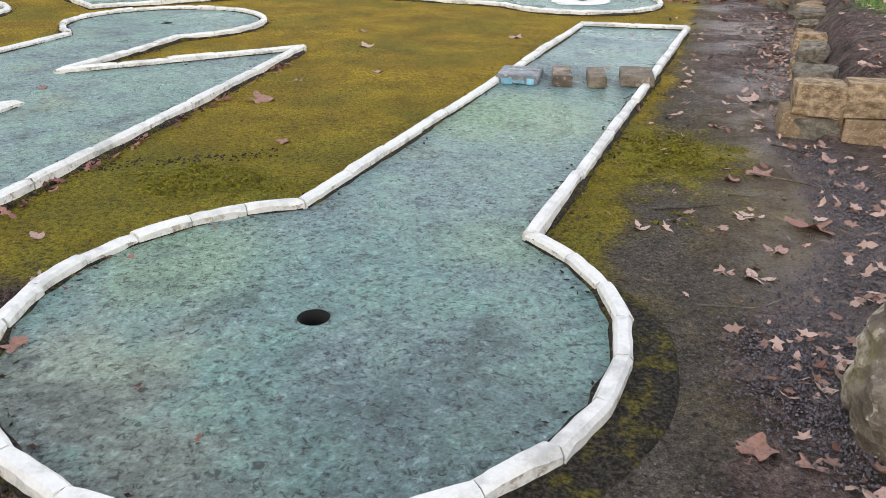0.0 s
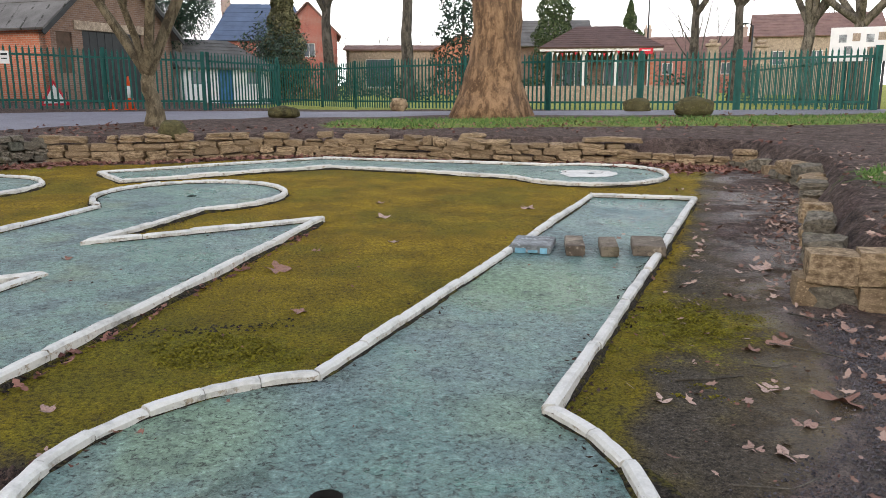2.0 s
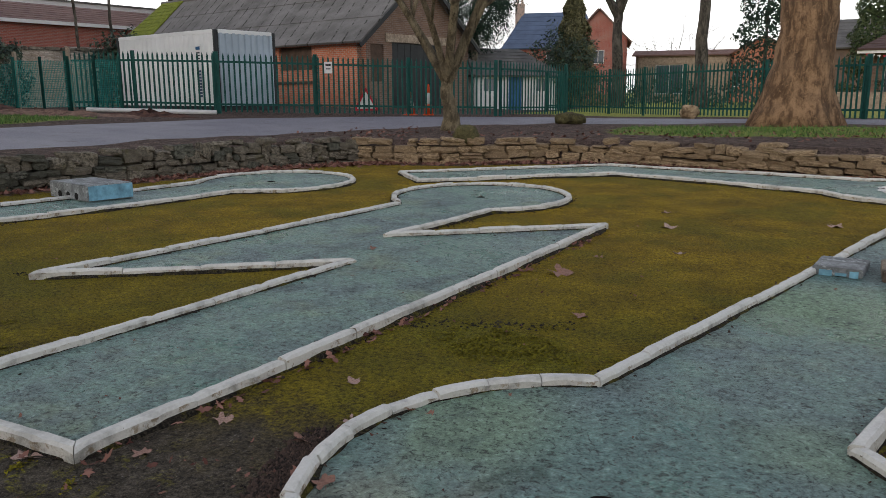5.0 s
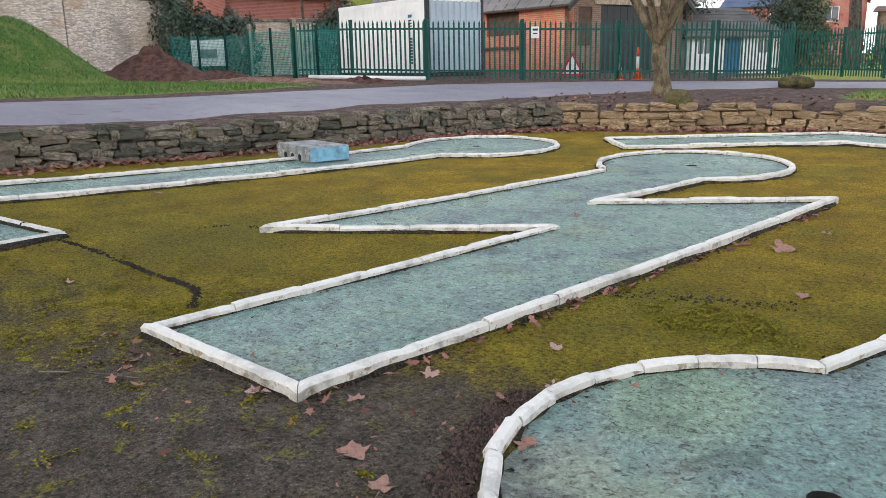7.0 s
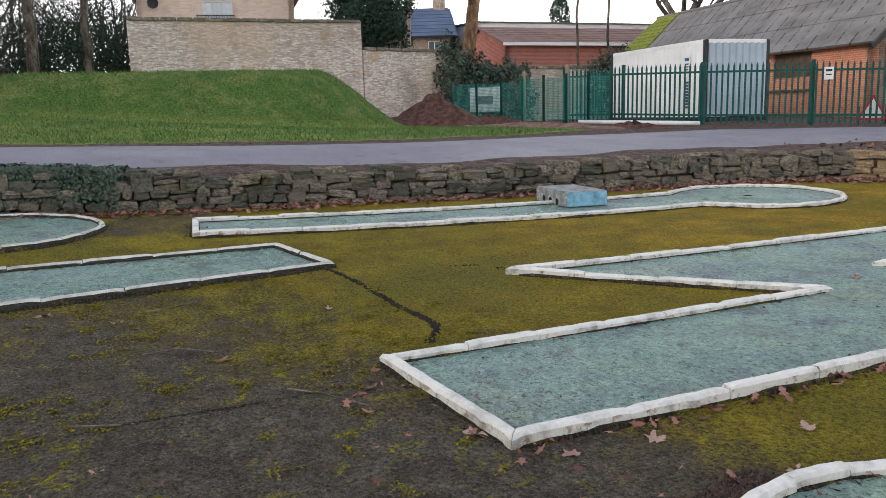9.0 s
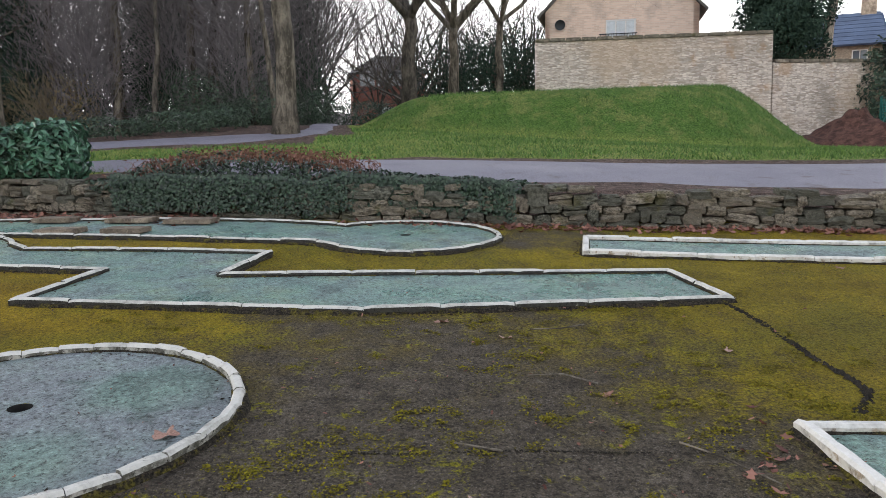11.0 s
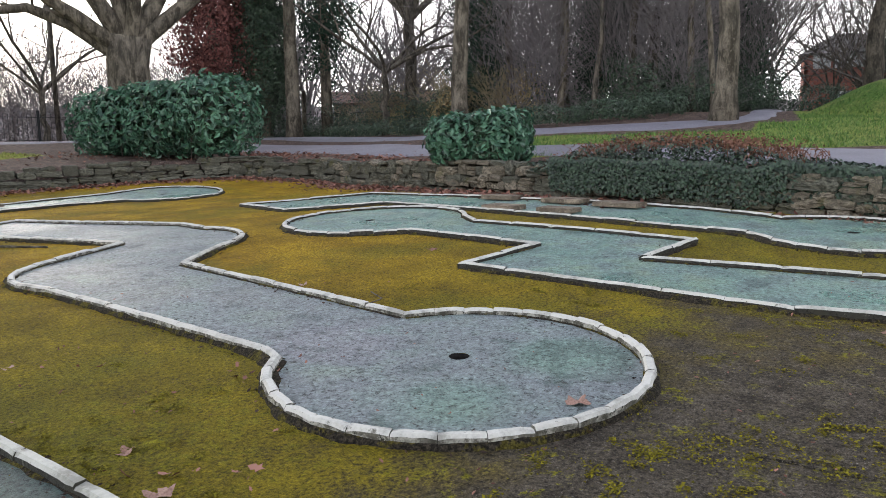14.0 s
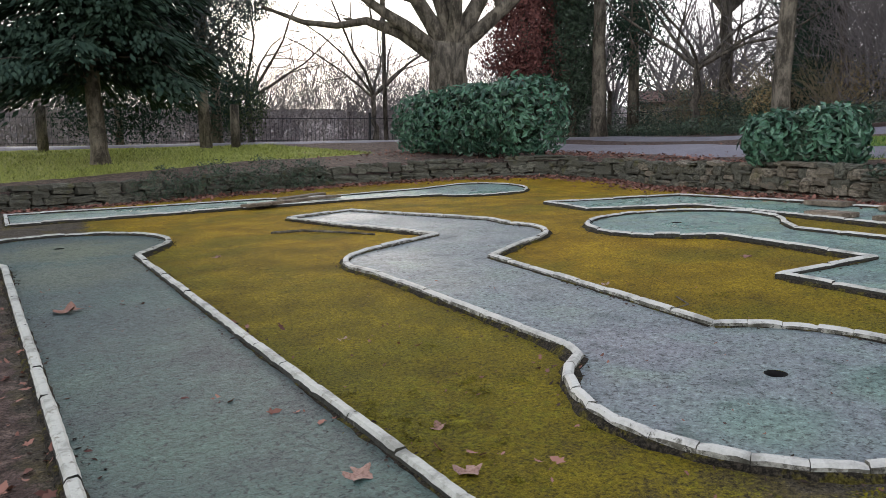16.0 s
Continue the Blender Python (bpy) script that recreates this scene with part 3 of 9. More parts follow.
def rise(x, y):
    u = max(0.0, -x)
    q = u * u if u < 9 else 81 + 9 * (min(u, 21) - 9)
    v = min(abs(y), 12.0)
    s = -(0.757 * x + 0.654 * y)
    return 0.0042 * q * math.exp(-((y + 1) / 8.5) ** 2) + 0.001 * v * v + 0.06 * min(max(s - 16.5, 0.0), 4.0)


RING_EDGES = [(ax, ay, bx, by, bx - ax, by - ay, 1.0 / ((bx - ax) ** 2 + (by - ay) ** 2)) for (ax, ay), (bx, by) in zip(RING, RING[-1:] + RING[:-1])]


def ring_distance(x, y):
    """Metres outside the sunken garden; negative inside."""
    best, inside = 1e9, False
    for ax, ay, bx, by, dx, dy, inv in RING_EDGES:
        px, py = x - ax, y - ay
        k = (px * dx + py * dy) * inv
        if k < 0.0:
            k = 0.0
        elif k > 1.0:
            k = 1.0
        qx, qy = px - k * dx, py - k * dy
        q = qx * qx + qy * qy
        if q < best:
            best = q
        if (ay > y) != (by > y) and px < py * dx / dy:
            inside = not inside
    best = math.sqrt(best)
    return -best if inside else best


def mound(x, y):
    ax, ay, dx, dy = -25.2, 5.5, 0.7, 4.9
    k = min(1.0, max(0.0, ((x - ax) * dx + (y - ay) * dy) / (dx * dx + dy * dy)))
    t = min(1.0, max(0.0, 1 - (math.hypot(x - ax - k * dx, y - ay - k * dy) - 2.2) / (2.1 + 0.8 * k)))
    return (1.08 + 0.083 * min(max(0.0, y - 3.2), 9.4)) * (0.45 * t + 0.55 * t * t * (3 - 2 * t))


def land(x, y, d=None):
    """Height of the ground: the sunken garden, its banks, and the mound."""
    d = ring_distance(x, y) if d is None else d
    if d <= 0.12:
        return rise(x, y)
    k = min(1.0, (d - 0.12) / 0.25)
    west = 0.02 * min(max(0.0, -x - 4), 14.0) * min(1.0, max(0.0, y / 8.0))
    w = min(1.0, max(0.0, (12 - y) / 10)) * min(1.0, max(0.0, (-x - 8) / 4))
    w = max(w, min(1.0, max(0.0, (-y - 10) / 4)))
    return mound(x, y) - 0.012 * min(max(0.0, y - 20.0), 20.0) * min(1.0, max(0.0, (x + 14) / 4)) + rise(x, y) + k * 0.4 + min(d, 12.0) * 0.012 + west * min(1.0, d / 8.0) + w * 0.045 * min(max(d - 1.5, 0.0), 9.0)

# ---- ground sheet ----
def spaced(lo, hi, step, far):
    inner = list(np.arange(lo, hi + step / 2, step))
    out, s, p = [], step, 0.0
    while p < far:
        s *= 1.22
        p += s
        out.append(p)
    return np.array([lo - q for q in reversed(out)] + inner + [hi + q for q in out])


GX, GY = spaced(-34, 14, 0.24, 420), spaced(-30, 32, 0.24, 420)


def blob(x, y, cx, cy, rx, ry, turn=0.0):
    c, s = math.cos(radians(turn)), math.sin(radians(turn))
    u, v = (x - cx) * c + (y - cy) * s, -(x - cx) * s + (y - cy) * c
    return math.exp(-(u / rx) ** 2 - (v / ry) ** 2)


def ramp01(v, lo, hi):
    t = min(1.0, max(0.0, (v - lo) / (hi - lo)))
    return t * t * (3 - 2 * t)


def gravel_edge(y):
    """Where the tarmac east of the first lane breaks off into gravel."""
    line = ((1.7, 0.05), (1.85, 0.42), (2.25, 0.66), (2.65, 0.74), (3.1, 1.18), (3.55, 1.55), (5.2, 1.95), (9.0, 3.0))
    for (y0, x0), (y1, x1) in zip(line, line[1:]):
        if y <= y1:
            return x0 + (x1 - x0) * (max(y, y0) - y0) / (y1 - y0)
    return line[-1][1]


def ground_zones(x, y, d):
    """moss, gold, lime, soil, grass, wet at a place d metres outside the ring."""
    if d < 0.15:
        moss = 1.2 - 1.12 * blob(x, y, -5.0, 1.1, 2.7, 1.9, 15) - 1.15 * blob(x, y, -2.4, 2.3, 1.2, 1.0) - 0.7 * blob(x, y, -3.2, 0.4, 1.6, 1.2)
        moss -= 1.0 * blob(x, y, -9.4, 2.9, 1.2, 1.4) + 1.25 * ramp01(x - 0.32 - 0.384 * (y - 3), -0.15, 0.12)
        moss += 1.1 * blob(x, y, 1.28, 4.85, 0.42, 0.40) + 0.28 * blob(x, y, 1.1, 4.1, 0.6, 0.6)
        moss -= 0.75 * blob(x, y, -3.2, 0.0, 1.5, 0.55, -8) + 0.5 * blob(x, y, -2.9, -2.6, 0.22, 2.6, -15) + 0.4 * blob(x, y, -1.9, -1.2, 0.6, 1.6, 20) + 0.1 * blob(x, y, -3.2, -1.0, 0.8, 0.8)
        gold = ramp01(-y, -0.5, 4.5) * ramp01(-x, 4.2, 7.0) * 0.9 + 0.62 * ramp01(y, 4.0, 8) + 0.25 * ramp01(-y, 3, 6)
        lime = 0.15 + blob(x, y, -1.45, 4.35, 0.7, 0.35, -20) + 0.8 * blob(x, y, 1.15, 4.8, 0.6, 0.8) + 0.75 * blob(x, y, -4.9, 1.0, 2.8, 2.2) + 0.5 * blob(x, y, -1.9, -0.6, 0.9, 1.2) + 0.5 * blob(x, y, -3.3, -2.3, 0.9, 1.0)
        near_wall = ramp01(d, -1.05, -0.25)
        soil = 0.75 * near_wall * (0.35 + 0.65 * ramp01(abs(y - 3), 2.0, 6.0)) + 1.1 * ramp01(x - gravel_edge(y), -0.06, 0.16) * (1 - ramp01(y, 4.6, 6.0)) + 0.8 * blob(x, y, 3.6, 9.5, 0.7, 3.2, -25)
        if y < 0.5:
            soil = max(soil, ramp01(x + 1.34 - 0.249 * (y + 0.95), 0.0, 0.2))
        wet = ramp01(x - 0.3 * (y - 2), 0.3, 1.2)
        return moss, min(1, gold), min(1, lime), min(1, soil), 0.0, wet, 0.0
    grass = 0.0
    grass = max(grass, 0.75 * ramp01(y, 16.0, 17.2) * (1 - ramp01(y, 19.5, 21.5)) * ramp01(x, -4.5, -1.5))
    grass = max(grass, ramp01(y - 0.17 * (5 - x), 26.6, 27.4) * ramp01(x, -9, -7))
    lawn_w = ramp01(-x, 14.6, 15.6) * ramp01(15.4 - y + 0.35 * (x + 20), 0, 1.6) * ramp01(y + 0.0 * x, -6.6, -5.2) * max(ramp01(x + 19.7 - 0.25 * (y + 5), -0.3, 0.3) if y < 0.2 else ramp01(x, -21.0, -19.8), ramp01(y, 0.6, 1.6))
    grass = max(grass, lawn_w)
    grass = max(grass, ramp01(-y, 17.6, 18.4) * ramp01(x, -18.5, -15.0) * 0.95)
    grass = max(grass, 0.9 * blob(x, y, 5.4, 8.3, 1.6, 1.3), 0.6 * ramp01(x, 8, 12))
    grass = max(grass, ramp01(math.hypot(x, y), 60, 70))
    dry = max(ramp01(y, 25, 27), 0.9 * ramp01(-y, 16, 18), 0.45 * ramp01(y, 15, 16) * ramp01(x, -5, -3), 0.38 * (1 - ramp01(mound(x, y), 0.02, 0.3)) * ramp01(-x, 14, 15))
    return 0.2, 0.0, 0.2, 1.0, grass, 0.0, dry


HOLES = [(-0.73, 2.82), (-3.3, 9.85), (-6.75, 10.4), (2.02, 11.78), (-9.5, -4.16), (-9.64, 1.31), (-4.9, -1.13), (-13.2, -10.9), (-4.16, -9.5)]


def build_ground():
    verts, zones = [], []
    for y in GY:
        for x in GX:
            d = ring_distance(x, y)
            z = land(x, y, d)
            if d < 0.1:
                z += 0.002 + 0.007 * noise.noise((x * 0.9, y * 0.9, 0.3)) + 0.004 * noise.noise((x * 3.1, y * 3.1, 2.3))
            else:
                z += 0.03 * noise.noise((x * 0.7, y * 0.7, 4.0)) * min(1, d)
            if d < 0 and min(math.hypot(x - hx, y - hy) for hx, hy in HOLES) < 0.62:
                z -= 0.18      # dug out under the cups
            verts.append((x, y, z))
            zones.append(ground_zones(x, y, d))
    w = len(GX)
    faces = [(j * w + i, j * w + i + 1, (j + 1) * w + i + 1, (j + 1) * w + i) for j in range(len(GY) - 1) for i in range(w - 1)]
    me = mesh("ground", verts, faces, GROUND, smooth=True)
    for k, name in enumerate(("moss", "gold", "lime", "soil", "grass", "wet", "dry")):
        a = me.attributes.new(name, "FLOAT", "POINT")
        a.data.foreach_set("value", [q[k] for q in zones])
    return tagged(new("ground", me), "mossy tarmac ground with bare earth banks and lawns", "ground", kind="structure")


ground = build_ground()


# ---- paths ----
def strip(name, near, far, label, material, lift=0.035, rows=6):
    """A path between two edge lines of equal count, lying on the land."""
    def even(line, n):
        pts = [Vector(p) for p in line]
        cum = [0.0]
        for a, b in zip(pts, pts[1:]):
            cum.append(cum[-1] + (b - a).length)
        out = []
        for k in range(n):
            s = cum[-1] * k / (n - 1)
            i = max(j for j in range(len(cum)) if cum[j] <= s + 1e-9)
            i = min(i, len(pts) - 2)
            out.append(pts[i].lerp(pts[i + 1], (s - cum[i]) / (cum[i + 1] - cum[i])))
        return out
    n = 150
    a, b = even(near, n), even(far, n)
    verts, faces = [], []
    for p, q in zip(a, b):
        for k in range(rows + 1):
            c = p.lerp(q, k / rows)
            edge = 0.05 * noise.noise((c.x * 1.7, c.y * 1.7, 9.0)) if k in (0, rows) else 0.0
            c = c + (q - p).normalized() * edge
            crown = 0.03 * (1 - (2 * k / rows - 1) ** 2)
            verts.append((c.x, c.y, land(c.x, c.y) + (lift + crown if 0 < k < rows else -0.03)))
    for i in range(n - 1):
        for k in range(rows):
            j = i * (rows + 1) + k
            faces.append((j, j + 1, j + rows + 2, j + rows + 1))
    return tagged(new(name, mesh(name, verts, faces, material, smooth=True)), label, "path", kind="structure")


strip("road", [(16, 20.6), (9, 20.9), (0, 22.3), (-4.5, 21.2), (-7.7, 17.2), (-9.6, 13.4), (-10.6, 9.6), (-11.1, 6.7), (-11.7, 4.4), (-12.4, 1.8),
               (-13.3, -0.6), (-14.7, -2.8), (-16.0, -5.0), (-17.0, -7.0), (-17.7, -9.2), (-18.5, -11.6), (-19.7, -14.5), (-21.6, -18), (-27, -24)],
      [(16, 24.0), (9, 24.3), (0, 24.9), (-5.3, 25.2), (-10, 22.0), (-13.2, 18.6), (-14.3, 14.2), (-14.4, 9.2), (-14.5, 5.6), (-14.8, 2.0),
       (-15.4, -0.4), (-16.5, -2.2), (-17.5, -4.1), (-18.6, -6.3), (-19.6, -8.2), (-21.2, -11.3), (-22.6, -15), (-24.6, -19), (-29, -25)],
      "wet grey asphalt park path", ROAD)
strip("road_branch", [(-26.5, -20.5), (-25.0, -17.0), (-23.7, -13.0), (-21.2, -8.2), (-20.0, -4.8), (-19.8, -2.5), (-19.6, -1.05), (-20.3, -0.05), (-21.6, 0.4), (-23.6, 0.6), (-26, 0.65), (-31, 1.2), (-40, 2.4)],
      [(-30, -21.5), (-28.0, -18.0), (-26.0, -13.5), (-22.5, -8.6), (-21.1, -5.1), (-21.1, -2.7), (-21.3, -1.3), (-22.3, -0.35), (-24.0, -0.1), (-26.0, -0.2), (-28.5, -0.2), (-32, 0.0), (-40, 1.0)],
      "asphalt path climbing behind the grass mound", ROAD, 0.04)
strip("footpath", [(2, -24.6), (-8, -25.4), (-15, -24.5), (-20.5, -23.3), (-26, -22.5)], [(2, -25.9), (-8, -26.6), (-15.4, -25.6), (-21.4, -24.4), (-27, -23.6)],
      "pale footpath beside the lawn", ROAD, 0.04)


# ---- playing lanes ----
def arc(cx, cy, r, a0, a1, step=0.27):
    """Points on a circle from angle a0 to a1 degrees."""
    n = max(3, round(abs(radians(a1 - a0)) * r / step))
    return [(cx + r * math.cos(radians(a0 + (a1 - a0) * k / n)), cy + r * math.sin(radians(a0 + (a1 - a0) * k / n))) for k in range(n + 1)]


def kerb_stones(lane, outline, top, side, rng, w=0.066, long=0.5, kerb_top=0.07):
    n = len(outline)
    pts = [Vector((*p, 0)) for p in outline]
    mitre = []
    for i, p in enumerate(pts):
        a, b = (p - pts[i - 1]).normalized(), (pts[(i + 1) % n] - p).normalized()
        t = (a + b)
        t = t.normalized() if t.length > 0.05 else a
        s = Vector((-t.y, t.x, 0))
        c = max(0.3, abs(s.dot(Vector((-a.y, a.x, 0)))))
        mitre.append(s / c)
    for i in range(n):
        p, q, mp, mq = pts[i], pts[(i + 1) % n], mitre[i], mitre[(i + 1) % n]
        length = (q - p).length
        flat = Vector((-(q - p).y, (q - p).x, 0)).normalized()
        cuts = max(1, round(length / (long * rng.uniform(0.85, 1.2))))
        for c in range(cuts):
            f0, f1 = c / cuts, (c + 1) / cuts
            gap = rng.uniform(0.001, 0.003) / length
            ends = []
            for f, m in ((f0 + (gap if cuts > 1 or True else 0), mp if c == 0 else flat), (f1 - gap, mq if c == cuts - 1 else flat)):
                ends.append((p.lerp(q, f), m))
            lift, lean = rng.gauss(0, 0.004), rng.gauss(0, 0.003)
            (e0, m0), (e1, m1) = ends
            steps = max(2, round((e1 - e0).length / 0.055))
            verts, hw, chip = [], w / 2, rng.uniform(0.004, 0.010)
            for st in range(steps + 1):
                e, m = e0.lerp(e1, st / steps), m0.lerp(m1, st / steps)
                z = rise(e.x, e.y)
                worn = 0.010 if st in (0, steps) else 0.0
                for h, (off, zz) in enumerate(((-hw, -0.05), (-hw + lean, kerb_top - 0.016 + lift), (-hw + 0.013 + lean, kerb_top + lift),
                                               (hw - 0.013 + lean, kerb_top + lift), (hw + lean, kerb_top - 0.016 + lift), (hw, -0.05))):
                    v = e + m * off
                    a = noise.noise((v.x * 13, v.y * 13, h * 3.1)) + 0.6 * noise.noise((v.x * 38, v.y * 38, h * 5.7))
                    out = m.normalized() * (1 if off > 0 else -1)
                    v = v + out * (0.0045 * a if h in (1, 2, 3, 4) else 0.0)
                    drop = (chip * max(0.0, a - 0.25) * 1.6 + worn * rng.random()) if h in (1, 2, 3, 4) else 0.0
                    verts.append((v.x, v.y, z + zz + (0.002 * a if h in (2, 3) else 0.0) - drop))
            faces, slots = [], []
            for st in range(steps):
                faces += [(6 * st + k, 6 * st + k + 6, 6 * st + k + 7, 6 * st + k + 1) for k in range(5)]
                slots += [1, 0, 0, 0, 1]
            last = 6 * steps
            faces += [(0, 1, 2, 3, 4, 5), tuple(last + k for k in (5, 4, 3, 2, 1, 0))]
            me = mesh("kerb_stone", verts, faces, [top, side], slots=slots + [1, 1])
            piece("kerb_stone", me, lane)


def lane_surface(lane, outline, holes, material, lift=0.022):
    """The slab of a lane, cut in half-metre fields so that it follows the ground, with round cups."""
    bm = bmesh.new()
    edges = []
    for loop in [outline] + [[(hx + 0.062 * math.cos(k * math.pi / 10), hy + 0.062 * math.sin(k * math.pi / 10)) for k in range(20)] for hx, hy in holes]:
        vs = [bm.verts.new((*p, 0)) for p in loop]
        edges += [bm.edges.new((vs[i - 1], vs[i])) for i in range(len(vs))]
    bmesh.ops.triangle_fill(bm, use_beauty=True, use_dissolve=False, edges=edges, normal=(0, 0, 1))
    xs, ys = [p[0] for p in outline], [p[1] for p in outline]
    for lo, hi, axis in ((min(xs), max(xs), 0), (min(ys), max(ys), 1)):
        c = math.ceil(lo / 0.6) * 0.6
        while c < hi:
            co, no = [0, 0, 0], [0, 0, 0]
            co[axis], no[axis] = c, 1
            bmesh.ops.bisect_plane(bm, geom=bm.verts[:] + bm.edges[:] + bm.faces[:], plane_co=co, plane_no=no, dist=0.0005)
            c += 0.6
    bmesh.ops.recalc_face_normals(bm, faces=bm.faces)
    if sum(f.normal.z for f in bm.faces) < 0:
        bmesh.ops.reverse_faces(bm, faces=bm.faces)
    for v in bm.verts:
        v.co.z = rise(v.co.x, v.co.y) + lift
    me = bpy.data.meshes.new("lane_surface")
    bm.to_mesh(me)
    bm.free()
    me.materials.append(material)
    piece("lane_surface", me, lane, "worn green paint on concrete")
    for hx, hy in holes:
        verts, faces = [], []
        z = rise(hx, hy) + lift
        for k in range(20):
            a = k * math.pi / 10
            for r, zz in ((0.0625 + 0.003 * math.sin(3 * a + hx), z + 0.001), (0.058, z - 0.02), (0.052, z - 0.13)):
                verts.append((hx + r * math.cos(a), hy + r * math.sin(a), zz))
        for k in range(20):
            n = (k + 1) % 20
            faces += [(3 * k, 3 * k + 1, 3 * n + 1, 3 * n), (3 * k + 1, 3 * k + 2, 3 * n + 2, 3 * n + 1)]
        faces.append(tuple(3 * k + 2 for k in range(20)))
        piece("cup", mesh("cup", verts, faces, BLACK), lane, "dark sunken cup")


def dirt_bank(lane, outline, seed, height=0.024):
    """Dirt and moss caked against the outer foot of the kerb, uneven along its length; its black also paints the kerb's
    shadow line.
    """
    area = sum(a[0] * b[1] - b[0] * a[1] for a, b in zip(outline, outline[1:] + outline[:1]))
    loop = [Vector((*p, 0)) for p in (outline if area > 0 else outline[::-1])]
    pts = []
    for a, b in zip(loop, loop[1:] + loop[:1]):
        m = max(1, round((b - a).length / 0.07))
        pts += [a.lerp(b, k / m) for k in range(m)]
    n = len(pts)
    verts, faces = [], []
    for i, p in enumerate(pts):
        t = (pts[(i + 1) % n] - pts[i - 1]).normalized()
        out = Vector((t.y, -t.x, 0))
        a = noise.noise((p.x * 1.6, p.y * 1.6, seed)) + 0.6 * noise.noise((p.x * 7, p.y * 7, seed + 3))
        h, w = height + 0.020 * max(-0.8, a), 0.034 + 0.050 * max(-0.6, a + 0.3 * noise.noise((p.x * 11, p.y * 11, 1)))
        for o, z in ((0.025, h), (0.033 + 0.35 * w, h * 0.75), (0.033 + w, -0.02)):
            q = p + out * o
            verts.append((q.x, q.y, rise(q.x, q.y) + z))
    for i in range(n):
        j = (i + 1) % n
        for k in range(2):
            faces.append((3 * i + k, 3 * i + k + 1, 3 * j + k + 1, 3 * j + k))
    piece("dirt_bank", mesh("dirt_bank", verts, faces, DIRT_SHADE, True), lane, "dark dirt, moss and painted shadow line along the kerb")


def inner_grime_shade(lane, outline, seed):
    """A thin black line of grime and painted contact shade inside the kerb, broken in places."""
    area = sum(a[0] * b[1] - b[0] * a[1] for a, b in zip(outline, outline[1:] + outline[:1]))
    loop = [Vector((*p, 0)) for p in (outline if area > 0 else outline[::-1])]
    verts, faces = [], []
    for a, b in zip(loop, loop[1:] + loop[:1]):
        t = (b - a).normalized()
        inn = Vector((-t.y, t.x, 0))
        m = max(1, round((b - a).length / 0.05))
        for k in range(m + 1):
            p = a.lerp(b, k / m)
            g = noise.noise((p.x * 1.3, p.y * 1.3, seed + 5)) + 0.7 * noise.noise((p.x * 8, p.y * 8, seed + 9))
            w = max(0.0, 0.012 + 0.022 * g)
            i = len(verts)
            for o, z in ((0.020, 0.034), (0.034 + w, 0.0235 if w > 0.001 else 0.018)):
                q = p + inn * o
                verts.append((q.x, q.y, rise(q.x, q.y) + z))
            if k:
                faces.append((i - 2, i - 1, i + 1, i))
    piece("grime_line", mesh("grime_line", verts, faces, DIRT_SHADE, True), lane, "black grime and painted contact shade inside the kerb")


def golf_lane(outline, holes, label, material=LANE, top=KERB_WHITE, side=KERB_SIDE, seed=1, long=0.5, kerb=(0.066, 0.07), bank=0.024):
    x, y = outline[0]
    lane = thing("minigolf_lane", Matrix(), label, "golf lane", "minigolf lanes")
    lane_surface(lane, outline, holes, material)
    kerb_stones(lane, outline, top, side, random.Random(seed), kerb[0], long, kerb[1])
    dirt_bank(lane, outline, seed, bank)
    inner_grime_shade(lane, outline, seed)
    return lane


L1 = arc(-0.72, 2.84, 1.12, 100.5, 397.0) + [(2.75, 9.36), (1.60, 9.67)]
golf_lane(L1, [(-0.73, 2.82)], "green round-ended lane with white kerbs, crossed by blocks", LANE_ROUND, seed=1)
L2 = ([(-2.76, 2.49), (-1.50, 8.20), (-3.37, 7.09), (-2.87, 8.80)] + arc(-3.30, 9.85, 1.13, -62, 222) +
      [(-4.08, 8.95), (-5.18, 4.64), (-3.26, 5.90), (-3.95, 2.61)])
golf_lane(L2, [(-3.3, 9.85)], "zigzag green lane with white kerbs and a round end", seed=2)
L3 = [(-9.10, 3.28), (-8.32, 3.02), (-6.95, 7.76), (-6.62, 9.15)] + arc(-6.65, 10.41, 1.13, -70, 205) + [(-7.62, 9.75)]
golf_lane(L3, [(-6.75, 10.4)], "long narrow green lane with white kerbs and a round end", seed=3)
L4 = [(-5.29, 11.95), (-4.63, 11.05), (-1.94, 12.72), (0.90, 11.30)] + arc(1.93, 11.72, 1.15, 206, 468) + [(-2.28, 14.20)]
golf_lane(L4, [(2.02, 11.78)], "bent green lane below the stone wall, white patch at its cup", seed=4)
L5 = ([(-7.36, 3.48), (-6.35, 3.52), (-6.46, 0.70), (-7.21, -2.01), (-8.21, -1.60), (-8.74, -3.25)] + arc(-9.58, -4.13, 1.15, 40, -255) +
      [(-9.45, -2.72), (-8.70, -0.16), (-7.80, -0.50)])
golf_lane(L5, [(-9.5, -4.16)], "stepped grey-green lane with dark-sided kerbs", LANE, KERB_TOP_OLD, KERB_DARK_SIDE, 5, kerb=(0.058, 0.062))
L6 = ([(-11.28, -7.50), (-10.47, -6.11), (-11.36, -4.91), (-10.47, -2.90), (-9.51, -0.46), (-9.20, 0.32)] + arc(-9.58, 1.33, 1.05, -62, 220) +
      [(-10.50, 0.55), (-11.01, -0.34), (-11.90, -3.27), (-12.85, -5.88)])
golf_lane(L6, [(-9.64, 1.31)], "bent green lane under the ivy bank, dark-sided kerbs", LANE, KERB_TOP_OLD, KERB_DARK_SIDE, 6, kerb=(0.058, 0.062))
